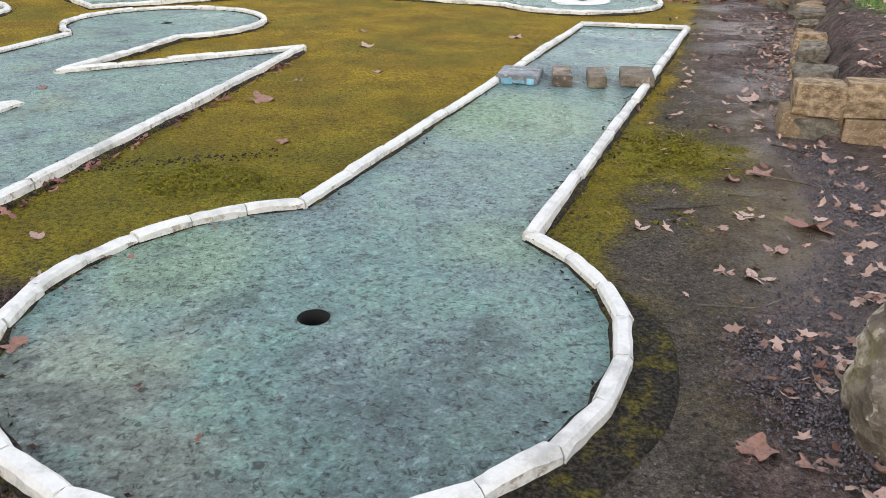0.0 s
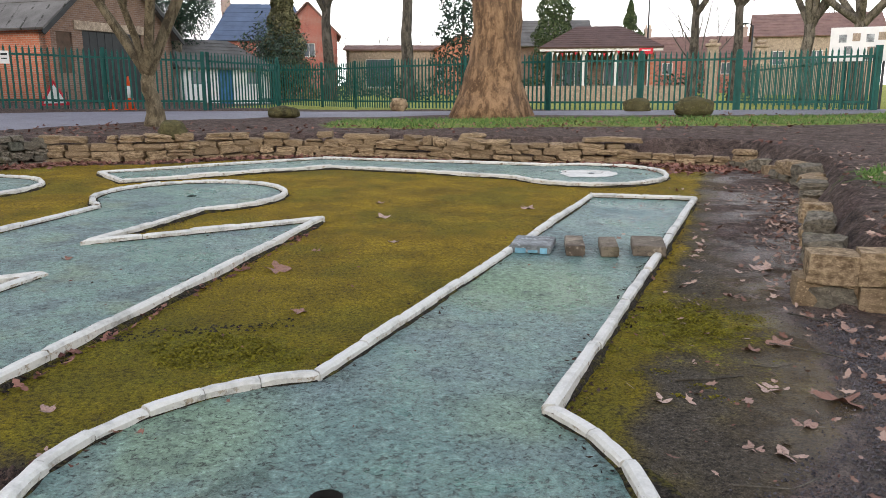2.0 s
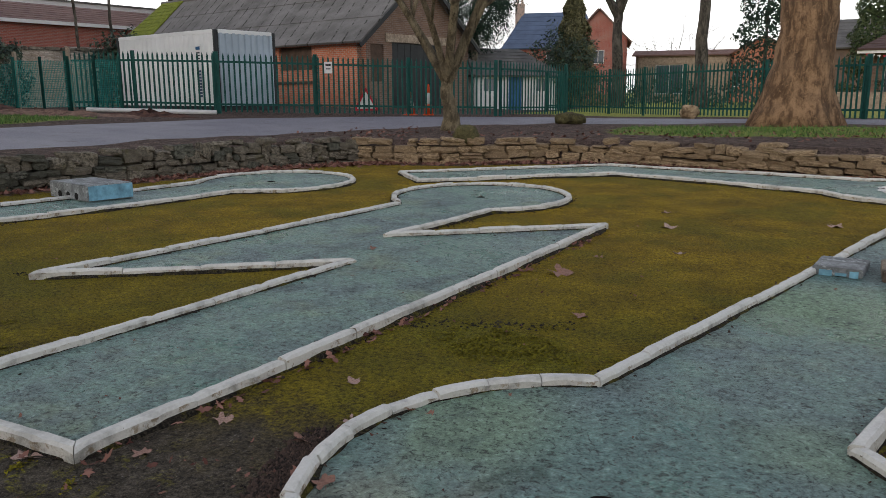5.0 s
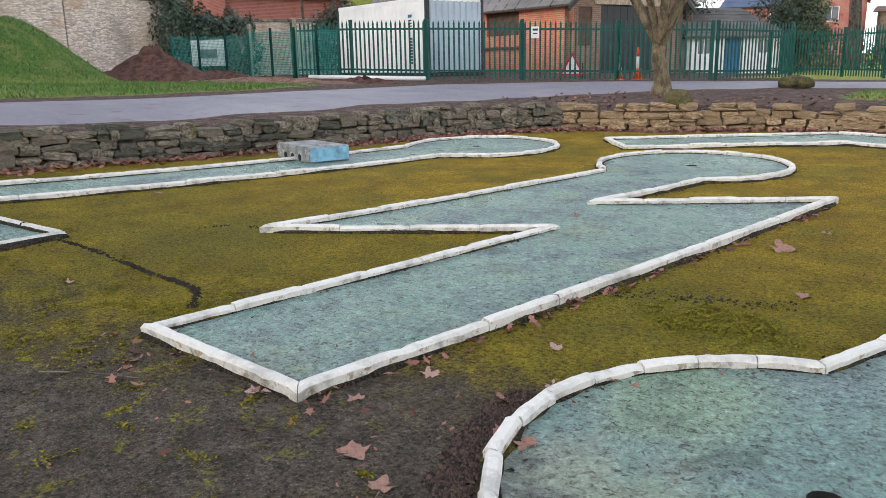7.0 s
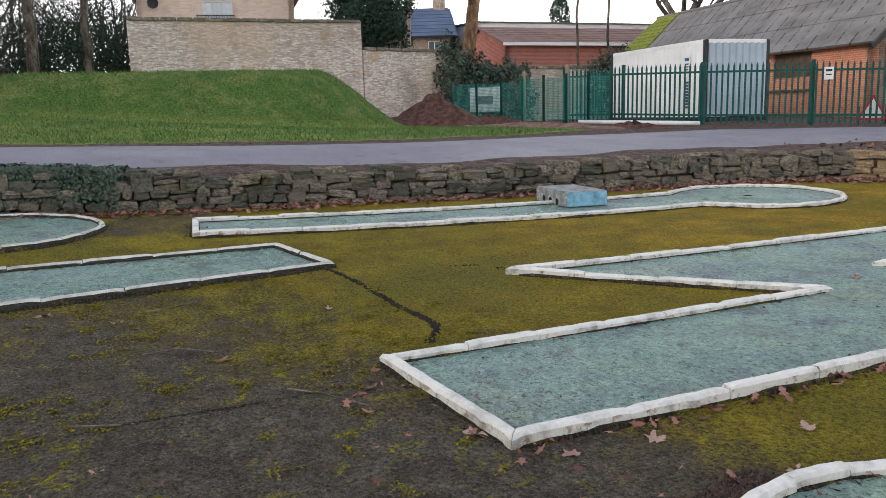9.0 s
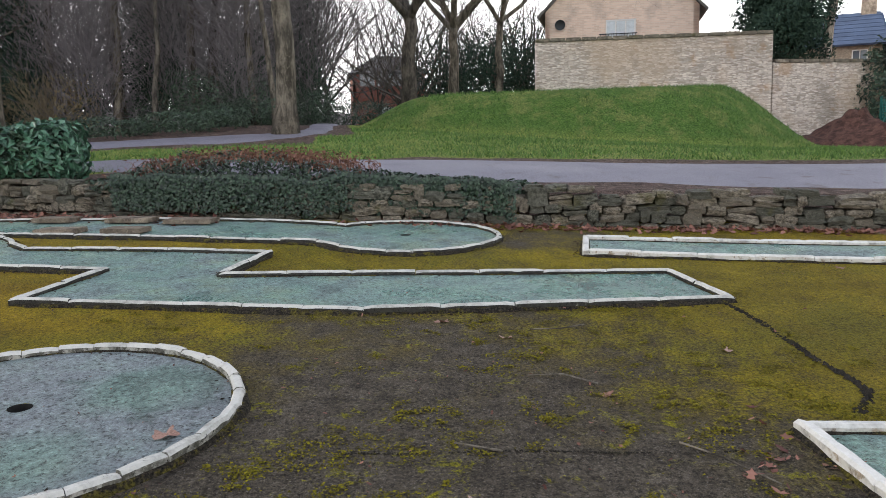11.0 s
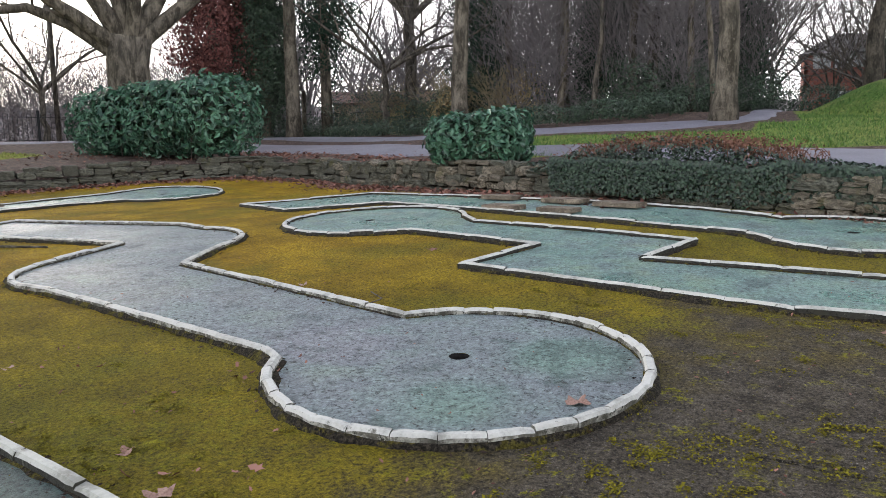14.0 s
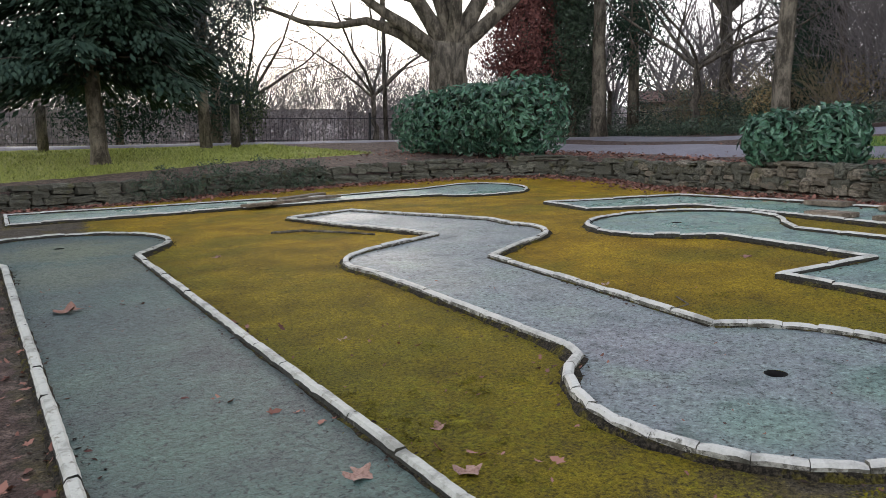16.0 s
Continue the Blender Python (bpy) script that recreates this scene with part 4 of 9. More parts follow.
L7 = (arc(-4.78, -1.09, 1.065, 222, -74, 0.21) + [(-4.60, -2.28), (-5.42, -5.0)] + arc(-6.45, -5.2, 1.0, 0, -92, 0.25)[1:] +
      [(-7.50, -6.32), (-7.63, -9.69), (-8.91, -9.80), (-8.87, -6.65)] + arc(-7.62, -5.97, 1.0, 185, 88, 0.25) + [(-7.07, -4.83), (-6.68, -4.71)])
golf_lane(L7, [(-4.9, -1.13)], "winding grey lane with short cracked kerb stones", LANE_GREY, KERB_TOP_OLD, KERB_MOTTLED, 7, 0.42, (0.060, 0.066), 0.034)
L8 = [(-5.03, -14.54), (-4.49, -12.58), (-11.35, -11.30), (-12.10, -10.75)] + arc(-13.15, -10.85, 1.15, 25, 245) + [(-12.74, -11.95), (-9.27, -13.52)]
golf_lane(L8, [(-13.2, -10.9)], "straight far lane below the wall, dark kerbs", LANE, KERB_TOP_OLD, KERB_DARK_SIDE, 8, kerb=(0.058, 0.062))
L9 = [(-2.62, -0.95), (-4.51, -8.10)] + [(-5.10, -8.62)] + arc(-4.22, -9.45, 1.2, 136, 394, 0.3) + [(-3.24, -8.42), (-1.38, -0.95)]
golf_lane(L9, [(-4.16, -9.5)], "wide dark green lane with dulled white kerbs", LANE_DARK, KERB_DULL, KERB_DARK_SIDE, 9)


# mossy concrete skirt and a strip of black gravel round the nearest lane's end
def ring_skirt(name, label, cx, cy, r0, r1, a0, a1, material, lift, kind=""):
    v, f = [], []
    n = 44
    for k in range(n + 1):
        a = radians(a0 + (a1 - a0) * k / n)
        end = min(1.0, 4.0 * min(k, n - k) / n + 0.05)
        wob = 0.025 * noise.noise((math.cos(a) * 3, math.sin(a) * 3, lift * 50))
        for q, z in ((r0, lift), (r0 + (r1 - r0) * 0.8 * end + wob, lift * 0.8), (r0 + (r1 - r0) * end + wob, -0.02)):
            x, y = cx + q * math.cos(a), cy + q * math.sin(a)
            v.append((x, y, rise(x, y) + z + 0.004 * noise.noise((x * 14, y * 14, 2)) * (z > 0)))
    for k in range(n):
        for m in range(2):
            f.append((3 * k + m, 3 * k + m + 1, 3 * k + m + 4, 3 * k + m + 3))
    return tagged(new(name, mesh(name, v, f, material, True)), label, "kerb skirt", kind="structure")


def gravel_strip(name, label, places, seed, material, grain=(0.006, 0.018)):
    """Loose dark grit lying thick: (x, y, spread, count)."""
    r = random.Random(seed)
    v, f = [], []
    for x0, y0, spread, count in places:
        for _ in range(count):
            x, y = x0 + r.gauss(0, spread), y0 + r.gauss(0, spread)
            L, k = r.uniform(*grain), len(v)
            p = Vector((x, y, rise(x, y) + 0.006))
            t = Vector((r.gauss(0, 1), r.gauss(0, 1), 0)).normalized()
            u = Vector((-t.y, t.x, 0))
            v += [p - t * L, p + u * L * 0.7, p + t * L * 0.9, p - u * L * 0.8, p + Vector((r.gauss(0, 0.2) * L, r.gauss(0, 0.2) * L, L * 0.8))]
            f += [(k, k + 1, k + 4), (k + 1, k + 2, k + 4), (k + 2, k + 3, k + 4), (k + 3, k, k + 4)]
    return tagged(new(name, mesh(name, v, f, material)), label, "gravel", kind="stuff")


ring_skirt("kerb_skirt", "mossy dark concrete skirt round the lane's end", -0.72, 2.84, 1.14, 1.33, -95, 22, DIRT_SHADE, 0.016)
gravel_strip("black_gravel", "loose black tarmac grit along the kerb", [(-0.72 + 1.235 * math.cos(radians(a)), 2.84 + 1.235 * math.sin(radians(a)), 0.035, 190) for a in range(172, 236, 3)], 33, CRUMB)
gravel_strip("dark_gravel", "wet purple-black gravel beside the boulder", [(0.98 + 0.08 * math.sin(k * 2.1), 2.0 + 0.07 * k, 0.13, 420) for k in range(10)] + [(gravel_edge(2.8 + 0.2 * k) + 0.28, 2.8 + 0.2 * k, 0.14, 420) for k in range(11)] + [(0.35 + 0.1 * k, 1.68, 0.09, 260) for k in range(6)], 34, GRIT, (0.003, 0.010))


def moss_tufts(name, label, fields, seed, material):
    """Raised cushions of bright moss: (x, y, half width, half depth, cushions)."""
    r = random.Random(seed)
    v, f = [], []
    for cx, cy, sx, sy, count in fields:
        for _ in range(count):
            x0, y0 = cx + r.gauss(0, sx), cy + r.gauss(0, sy)
            if noise.noise((x0 * 1.5, y0 * 1.5, seed)) < r.uniform(-0.5, 0.35):
                continue
            size, turn = r.uniform(0.010, 0.036) * (1.8 if r.random() < 0.12 else 1), r.uniform(0, 3.14)
            for _ in range(int(40 + size * 1500)):
                u, w = r.gauss(0, size * 1.6), r.gauss(0, size * 0.7)
                if r.random() < 0.3:
                    u, w = u * 2.2, w * 2.2
                x, y = x0 + u * math.cos(turn) - w * math.sin(turn), y0 + u * math.sin(turn) + w * math.cos(turn)
                e = math.exp(-(u * u / (5 * size * size) + w * w / (size * size)))
                p = Vector((x, y, rise(x, y) + 0.002 + 0.016 * e * r.random()))
                L, k, a = r.uniform(0.004, 0.010), len(v), r.uniform(0, 6.28)
                v += [p + Vector((math.cos(a + q) * L, math.sin(a + q) * L, r.uniform(-0.2, 1.0) * L)) for q in (0, 2.1, 4.2)]
                f.append((k, k + 1, k + 2))
    return tagged(new(name, mesh(name, v, f, material)), label, "moss", kind="stuff")


moss_tufts("moss_tufts", "bright lime moss cushions on bare tarmac", [(-4.9, 1.1, 1.5, 1.0, 240), (-4.2, 2.6, 0.5, 0.35, 70), (-3.7, 0.1, 0.35, 0.35, 40), (-6.0, 0.9, 0.8, 1.2, 120), (-5.6, 3.2, 1.0, 0.5, 50)], 35, LIME)
moss_tufts("moss_patch", "thick yellow-green moss in a broken patch", [(-1.45, 4.4, 0.30, 0.14, 110), (1.2, 4.85, 0.22, 0.20, 110), (1.0, 4.2, 0.25, 0.25, 40), (-3.2, -2.2, 0.5, 0.5, 60)], 36, LIME)


# ---- dry stone walls ----
def stone_pool(material, count, seed, rough=0.075, worn=0.86):
    out = []
    for k in range(count):
        bm = bmesh.new()
        bmesh.ops.create_cube(bm, size=1.0)
        bmesh.ops.subdivide_edges(bm, edges=bm.edges, cuts=1, use_grid_fill=True)
        r = random.Random(seed + k)
        for v in bm.verts:
            corner = sum(abs(c) > 0.4 for c in v.co)
            v.co *= {3: worn, 2: 0.5 + 0.5 * worn + 0.02, 1: 1.03}.get(corner, 1.0)
            v.co += Vector((r.uniform(-1, 1), r.uniform(-1, 1), r.uniform(-1, 1))) * rough
        me = bpy.data.meshes.new("wall_stone")
        bm.to_mesh(me)
        bm.free()
        me.materials.append(material)
        out.append(me)
    return out


TAN_POOL, GREY_POOL = stone_pool(STONE_TAN, 12, 100), stone_pool(STONE_GREY, 12, 200)
DARK_POOL, SQUARE_POOL = stone_pool(STONE_DARK, 12, 300), stone_pool(STONE_TAN, 8, 400, 0.03, 0.95)


def dry_wall(line, height, label, pools, seed, depth=0.28, size=(0.2, 0.48), course=(0.10, 0.17), ragged=0.35, wander=1.0):
    """Rough stones laid in uneven courses along a line of the plan."""
    r = random.Random(seed)
    wall = thing("dry_stone_wall", Matrix(), label, "stone wall", kind="structure")
    pts = [Vector((*p, 0)) for p in line]
    cum = [0.0]
    for a, b in zip(pts, pts[1:]):
        cum.append(cum[-1] + (b - a).length)
    z, level = -0.05, 0
    while z < height - 0.03:
        ch = min(r.uniform(*course), height - z + 0.04)
        s = r.uniform(-0.2, 0.0)
        last = z + ch >= height - 0.03
        while s < cum[-1]:
            ln = r.uniform(*size) * (1.25 if r.random() < 0.15 else 1)
            c = min(max(s + ln / 2, 0.01), cum[-1] - 0.01)
            i = min(max(j for j in range(len(cum)) if cum[j] <= c), len(pts) - 2)
            d = (pts[i + 1] - pts[i]).normalized()
            p = pts[i] + d * (c - cum[i])
            k = ramp01(noise.noise((p.x * 0.4, p.y * 0.4, seed)), -0.15, 0.3)
            if not (last and r.random() < ragged):
                hh = ch * r.uniform(0.92, 1.12)
                lean = 0.10 * z
                nrm = Vector((d.y, -d.x, 0))
                q = p - nrm * (lean * 0.3) + nrm * r.uniform(-0.025, 0.025)
                pool = pools[0] if r.random() < (0.85 if len(pools) == 1 else (0.75 if k < 0.5 else 0.25)) else pools[-1]
                zz = z + 0.05 * wander * noise.noise((p.x * 0.7, p.y * 0.7, seed + level))
                # one stone, a tall one, or two thin ones on top of each other
                kind = r.random()
                if kind < 0.22 * wander and hh > 0.11:
                    cut = r.uniform(0.35, 0.65)
                    heap_up = [(zz, hh * cut, ln), (zz + hh * cut, hh * (1 - cut), ln * r.uniform(0.7, 1.05))]
                elif kind > 1 - 0.15 * wander and not last:
                    heap_up = [(zz, hh * r.uniform(1.25, 1.7), ln * 0.95)]
                else:
                    heap_up = [(zz, hh, ln)]
                for z1, h1, l1 in heap_up:
                    m = (Matrix.Translation((q.x, q.y, rise(p.x, p.y) + z1 + h1 / 2)) @ Matrix.Rotation(math.atan2(d.y, d.x) + r.uniform(-0.06, 0.06) * wander, 4, "Z")
                         @ Matrix.Rotation(r.gauss(0, 0.05) * wander, 4, "Y") @ Matrix.Rotation(r.gauss(0, 0.05) * wander, 4, "X") @ Matrix.Diagonal((l1, depth * r.uniform(0.85, 1.15), h1, 1)))
                    piece("wall_stone", r.choice(pool), wall, "", m)
            s += ln
        z += ch
        level += 1
    return wall


def ring_part(a, b):
    return [RING[i % len(RING)] for i in range(a, b + 1)]


dry_wall(ring_part(0, 7), 0.46, "dark lichened dry stone retaining wall below the path", [GREY_POOL, DARK_POOL], 11, size=(0.12, 0.38), course=(0.07, 0.16), wander=1.3)
dry_wall(ring_part(7, 10), 0.46, "tan sandstone dry wall, partly tumbled", [TAN_POOL], 12, ragged=0.4)
dry_wall(ring_part(13, 14), 0.22, "tumbled low end of the sandstone wall", [TAN_POOL], 19, course=(0.09, 0.13), ragged=0.6)
dry_wall(ring_part(10, 13), 0.42, "low tan sandstone dry wall, uneven courses", [TAN_POOL], 13, course=(0.08, 0.13), size=(0.22, 0.55))
dry_wall([(x + 0.14, y) for x, y in ring_part(14, 17)], 0.29, "mossy sandstone edge of a raised bed", [GREY_POOL, TAN_POOL], 14, size=(0.22, 0.4), course=(0.14, 0.2), ragged=0.6)
dry_wall([(2.24, 5.26), (3.45, 4.88)], 0.38, "squared sandstone edging of a raised bed", [SQUARE_POOL], 15, size=(0.30, 0.42), course=(0.19, 0.21), ragged=0.0, wander=0.15)
dry_wall(ring_part(18, 21), 0.42, "rough sandstone bed edge", [SQUARE_POOL], 16, size=(0.3, 0.5), course=(0.19, 0.22), wander=0.3)
dry_wall(ring_part(24, 29), 0.46, "dark dry stone wall below the lawn", [DARK_POOL], 17, size=(0.22, 0.6), course=(0.09, 0.17))
dry_wall(ring_part(29, 34), 0.46, "grey dry stone retaining wall with ivy over it", [DARK_POOL, GREY_POOL], 18, size=(0.14, 0.4), course=(0.08, 0.15), wander=1.2)


# ---- trees and plants ----
def grow(verts, faces, p, d, length, radius, level, r, sides, bend=0.35, kids=(3, 4), fine=None, droop=0.0):
    """One branch and all that springs from it. fine: (verts, faces) for the twigs."""
    n = 5 if level else 3
    pts, rad = [p.copy()], [radius]
    for k in range(n):
        d = (d + Vector((r.gauss(0, bend), r.gauss(0, bend), r.gauss(0, bend * 0.6) - droop)) * 0.45).normalized()
        p = p + d * (length / n)
        pts.append(p.copy())
        rad.append(radius * (1 - 0.72 * (k + 1) / n))
    if level == 0 and fine is not None:
        tube(fine[0], fine[1], pts, rad, 3, False)
    else:
        tube(verts, faces, pts, rad, sides, False)
    if level > 0:
        count = r.randint(*kids) + (1 if level == 1 else 0)
        for k in range(count):
            f = 0.3 + 0.7 * (k + r.random() * 0.6) / count
            i = min(n - 1, int(f * n))
            q = pts[i].lerp(pts[i + 1], f * n - i) if f * n - i < 1 else pts[i + 1]
            side = d.orthogonal().normalized()
            side.rotate(Matrix.Rotation(r.uniform(0, 2 * math.pi), 3, d))
            nd = (d * r.uniform(0.45, 0.9) + side * r.uniform(0.5, 0.95) + Vector((0, 0, 0.12))).normalized()
            grow(verts, faces, q, nd, length * r.uniform(0.5, 0.72), max(0.004, rad[i] * r.uniform(0.42, 0.6)), level - 1, r, max(3, sides - 1), bend, kids, fine, droop)


def bare_tree(x, y, height, radius, label, seed, bark=None, fork=0.45, limbs=5, levels=3, spread=0.6, lean=(0, 0), flare=1.5, name="bare_tree", sides=9, twig_mat=None, kids=(3, 4), bend=0.35):
    bark = bark or BARK_GREY
    r = random.Random(seed)
    z = land(x, y)
    tree = thing(name, pose(x, y, z), label, "tree")
    top = height * fork
    pts, rad = [], []
    n = 26 if sides >= 18 else 7
    for k in range(n + 1):
        f = k / n
        pts.append(Vector((lean[0] * f + (r.gauss(0, 0.28 / n) if 0 < k < n else 0), lean[1] * f + (r.gauss(0, 0.28 / n) if 0 < k < n else 0), top * f - (0.15 if k == 0 else 0))))
        rad.append(radius * (1 - 0.3 * f) * (1 + (flare - 1) * max(0, 1 - f * top / (radius * 2.6)) ** 2))
    v, f = [], []
    tube(v, f, pts, rad, sides)
    for i, q in enumerate(v):
        k = noise.noise((q.x * 2.2 + seed, q.y * 2.2, q.z * 0.7)) * 0.10 * radius
        if sides >= 18:
            a = math.atan2(q.y, q.x)
            k += radius * (0.10 * noise.noise((q.x * 4 + seed, q.y * 4, q.z * 2.6)) + 0.22 * max(0.0, math.sin(5 * a + 0.8)) * max(0.0, 1 - q.z / 1.1))
        v[i] = q + Vector((q.x, q.y, 0)).normalized() * k
    piece("trunk", mesh("trunk", v, f, bark, True), tree)
    tv, tf = [], []
    for k in range(limbs):
        a = 2 * math.pi * (k + r.uniform(-0.25, 0.25)) / limbs
        up = r.uniform(0.7, 1.0)
        start = pts[-1].lerp(pts[-2], r.random() * 0.6)
        d = Vector((math.cos(a) * spread * r.uniform(0.7, 1.2), math.sin(a) * spread * r.uniform(0.7, 1.2), up)).normalized()
        bv, bf = [], []
        grow(bv, bf, start, d, (height - top) * r.uniform(0.75, 1.0), radius * r.uniform(0.42, 0.6), levels, r, 6, bend, kids, (tv, tf))
        piece("limb", mesh("limb", bv, bf, bark, True), tree)
    if tv:
        tagged(piece("twiggery", mesh("twiggery", tv, tf, twig_mat or TWIG), tree), kind="stuff")
    return tree


def leaf(verts, faces, p, n, size, r, ratio=0.45):
    """One leaf blade, folded along its midrib."""
    t = n.orthogonal().normalized()
    t.rotate(Matrix.Rotation(r.uniform(0, 2 * math.pi), 3, n))
    t = (t + Vector((0, 0, -0.25))).normalized()
    s = n.cross(t).normalized()
    k = len(verts)
    verts += [p - t * size * 0.5, p + s * size * ratio * 0.5 + n * size * 0.08, p + t * size * 0.5 - n * size * 0.08, p - s * size * ratio * 0.5 + n * size * 0.08]
    faces += [(k, k + 1, k + 2), (k, k + 2, k + 3)]


def leaf_cloud(centre, radii, count, size, r, verts, faces, shell=0.6, lump=0.25, seed=0, ratio=0.45, flat=2.0, lo=-1.0):
    """Leaves over a lumpy rounded body, most of them near its outside."""
    c, rr = Vector(centre), Vector(radii)
    for _ in range(count):
        u = Vector((r.gauss(0, 1), r.gauss(0, 1), r.gauss(0, 1))).normalized()
        # fuller, boxier than an ellipsoid
        m = max(abs(u.x), abs(u.y), abs(u.z))
        u2 = u.lerp(u / m, 0.0 if flat <= 2 else min(1.0, (flat - 2) / 4))
        if u2.z < lo:
            continue
        k = (shell + (1 - shell) * r.random() ** 0.5) * (1 + lump * noise.noise(u * 2.1 + Vector((seed, seed * 0.7, 0))) + 0.12 * noise.noise(u * 6.0 + Vector((seed, 3, 0))))
        p = c + Vector((u2.x * rr.x, u2.y * rr.y, u2.z * rr.z)) * k
        n = (Vector((u.x / rr.x, u.y / rr.y, u.z / rr.z)).normalized() + Vector((r.gauss(0, 0.45), r.gauss(0, 0.45), r.gauss(0, 0.45) + 0.25))).normalized()
        leaf(verts, faces, p, n, size * r.uniform(0.7, 1.25), r, ratio)


def hedge(x, y, turn, size, label, count, leaf_size, seed, lumps=3, name="laurel_bush"):
    """A clipped evergreen: a body of overlapping leaf domes over bare stems."""
    r = random.Random(seed)
    z = land(x, y)
    ob = thing(name, pose(x, y, z, 0, 0, turn), label, "bush")
    v, f = [], []
    w, d, h = size
    for k in range(lumps):
        cx = (k + 0.5) / lumps * w - w / 2
        hh = h * r.uniform(0.9, 1.04)
        leaf_cloud((cx, r.uniform(-0.05, 0.05) * d, hh * 0.52), (w / lumps * 0.66, d * 0.5, hh * 0.5), count // lumps, leaf_size, r, v, f, 0.72, 0.2, seed + k, 0.48, 3.6)
    piece("foliage", mesh("foliage", v, f, LAUREL), ob)
    # inner laurel leaves, larger and in the darker ivy colours, fill the gaps
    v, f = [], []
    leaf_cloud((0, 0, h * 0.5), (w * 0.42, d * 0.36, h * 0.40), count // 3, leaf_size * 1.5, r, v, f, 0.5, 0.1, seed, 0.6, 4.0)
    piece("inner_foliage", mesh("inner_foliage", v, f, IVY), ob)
    v, f = [], []
    for k in range(10 * lumps):
        p = Vector((r.uniform(-0.4, 0.4) * w, r.uniform(-0.3, 0.3) * d, -0.08))
        tube(v, f, [p, p + Vector((r.gauss(0, 0.05), r.gauss(0, 0.05), h * 0.35)), p + Vector((r.gauss(0, 0.12), r.gauss(0, 0.12), h * 0.75))], [0.018, 0.014, 0.008], 4, False)
    tagged(piece("stems", mesh("stems", v, f, BARK_DARK), ob), kind="stuff")
    return ob


def conifer(x, y, height, width, label, seed, material=None, count=1600, size=0.35, base=0.06, trunk_r=0.16, name="conifer", column=1.0):
    r = random.Random(seed)
    ob = thing(name, pose(x, y, land(x, y)), label, "tree")
    v, f = [], []
    tube(v, f, [Vector((0, 0, -0.15)), Vector((0, 0, height * 0.5)), Vector((0, 0, height * 0.96))], [trunk_r, trunk_r * 0.6, 0.02], 7)
    piece("trunk", mesh("trunk", v, f, BARK_DARK, True), ob)
    v, f = [], []
    for _ in range(count):
        t = r.random() ** 0.8
        z = height * (base + (1 - base) * t)
        rad = width * 0.5 * (1 - t) ** column * (0.90 + 0.14 * math.sin(t * 34 + seed)) * (1 + 0.25 * noise.noise((t * 9, seed, 1)))
        a = r.uniform(0, 2 * math.pi)
        rad *= (0.55 + 0.45 * r.random() ** 0.5) * (1 + 0.25 * noise.noise((math.cos(a) * 2, math.sin(a) * 2, t * 8 + seed)))
        p = Vector((rad * math.cos(a), rad * math.sin(a), z - rad * 0.15))
        n = (Vector((math.cos(a), math.sin(a), 0.5)) + Vector((r.gauss(0, 0.5), r.gauss(0, 0.5), r.gauss(0, 0.4)))).normalized()
        leaf(v, f, p, n, size * r.uniform(0.6, 1.3), r, 0.5)
    piece("crown", mesh("crown", v, f, material or CYPRESS), ob)
    return ob


def crown_tree(x, y, label, clouds, seed, material, trunk, leaf_size=0.2, name="evergreen_tree", bark=None, category="tree"):
    """A tree whose crown is several leaf clouds (centre, radii, count) round a trunk (height, radius)."""
    r = random.Random(seed)
    ob = thing(name, pose(x, y, land(x, y)), label, category)
    v, f = [], []
    h, rad = trunk
    tube(v, f, [Vector((0, 0, -0.15)), Vector((r.gauss(0, 0.05), r.gauss(0, 0.05), h * 0.35)), Vector((r.gauss(0, 0.1), r.gauss(0, 0.1), h * 0.7)), Vector((0, 0, h))], [rad * 1.3, rad, rad * 0.75, rad * 0.35], 8)
    piece("trunk", mesh("trunk", v, f, bark or BARK_GREY, True), ob)
    bv, bf = [], []
    lv, lf = [], []
    for c, rr, n in clouds:
        tube(bv, bf, [Vector((0, 0, min(h * 0.9, max(0.5, c[2] * 0.6)))), Vector((c[0] * 0.5, c[1] * 0.5, (c[2] + h * 0.5) * 0.5)), Vector(c)], [rad * 0.45, rad * 0.3, rad * 0.1], 5, False)
        leaf_cloud(c, rr, n, leaf_size, r, lv, lf, 0.35, 0.5, seed + len(lv) % 17, 0.5)
    tagged(piece("boughs", mesh("boughs", bv, bf, bark or BARK_DARK, True), ob), kind="stuff")
    piece("crown", mesh("crown", lv, lf, material), ob)
    return ob


# the great plane by the north path
bare_tree(1.23, 21.2, 15.0, 0.70, "huge plane tree trunk with flared base", 3, BARK_PLANE, 0.62, 5, 3, 0.6, (0.55, 0.0), 1.55, "plane_tree", 40)
# small many-stemmed tree on the bank
bare_tree(-6.23, 17.1, 6.4, 0.20, "small many-stemmed tree with pale scarred bark", 8, BARK_MOSSY, 0.17, 7, 3, 0.46, (-0.03, 0.0), 1.3, "ornamental_tree", 9, None, (4, 5), 0.16)


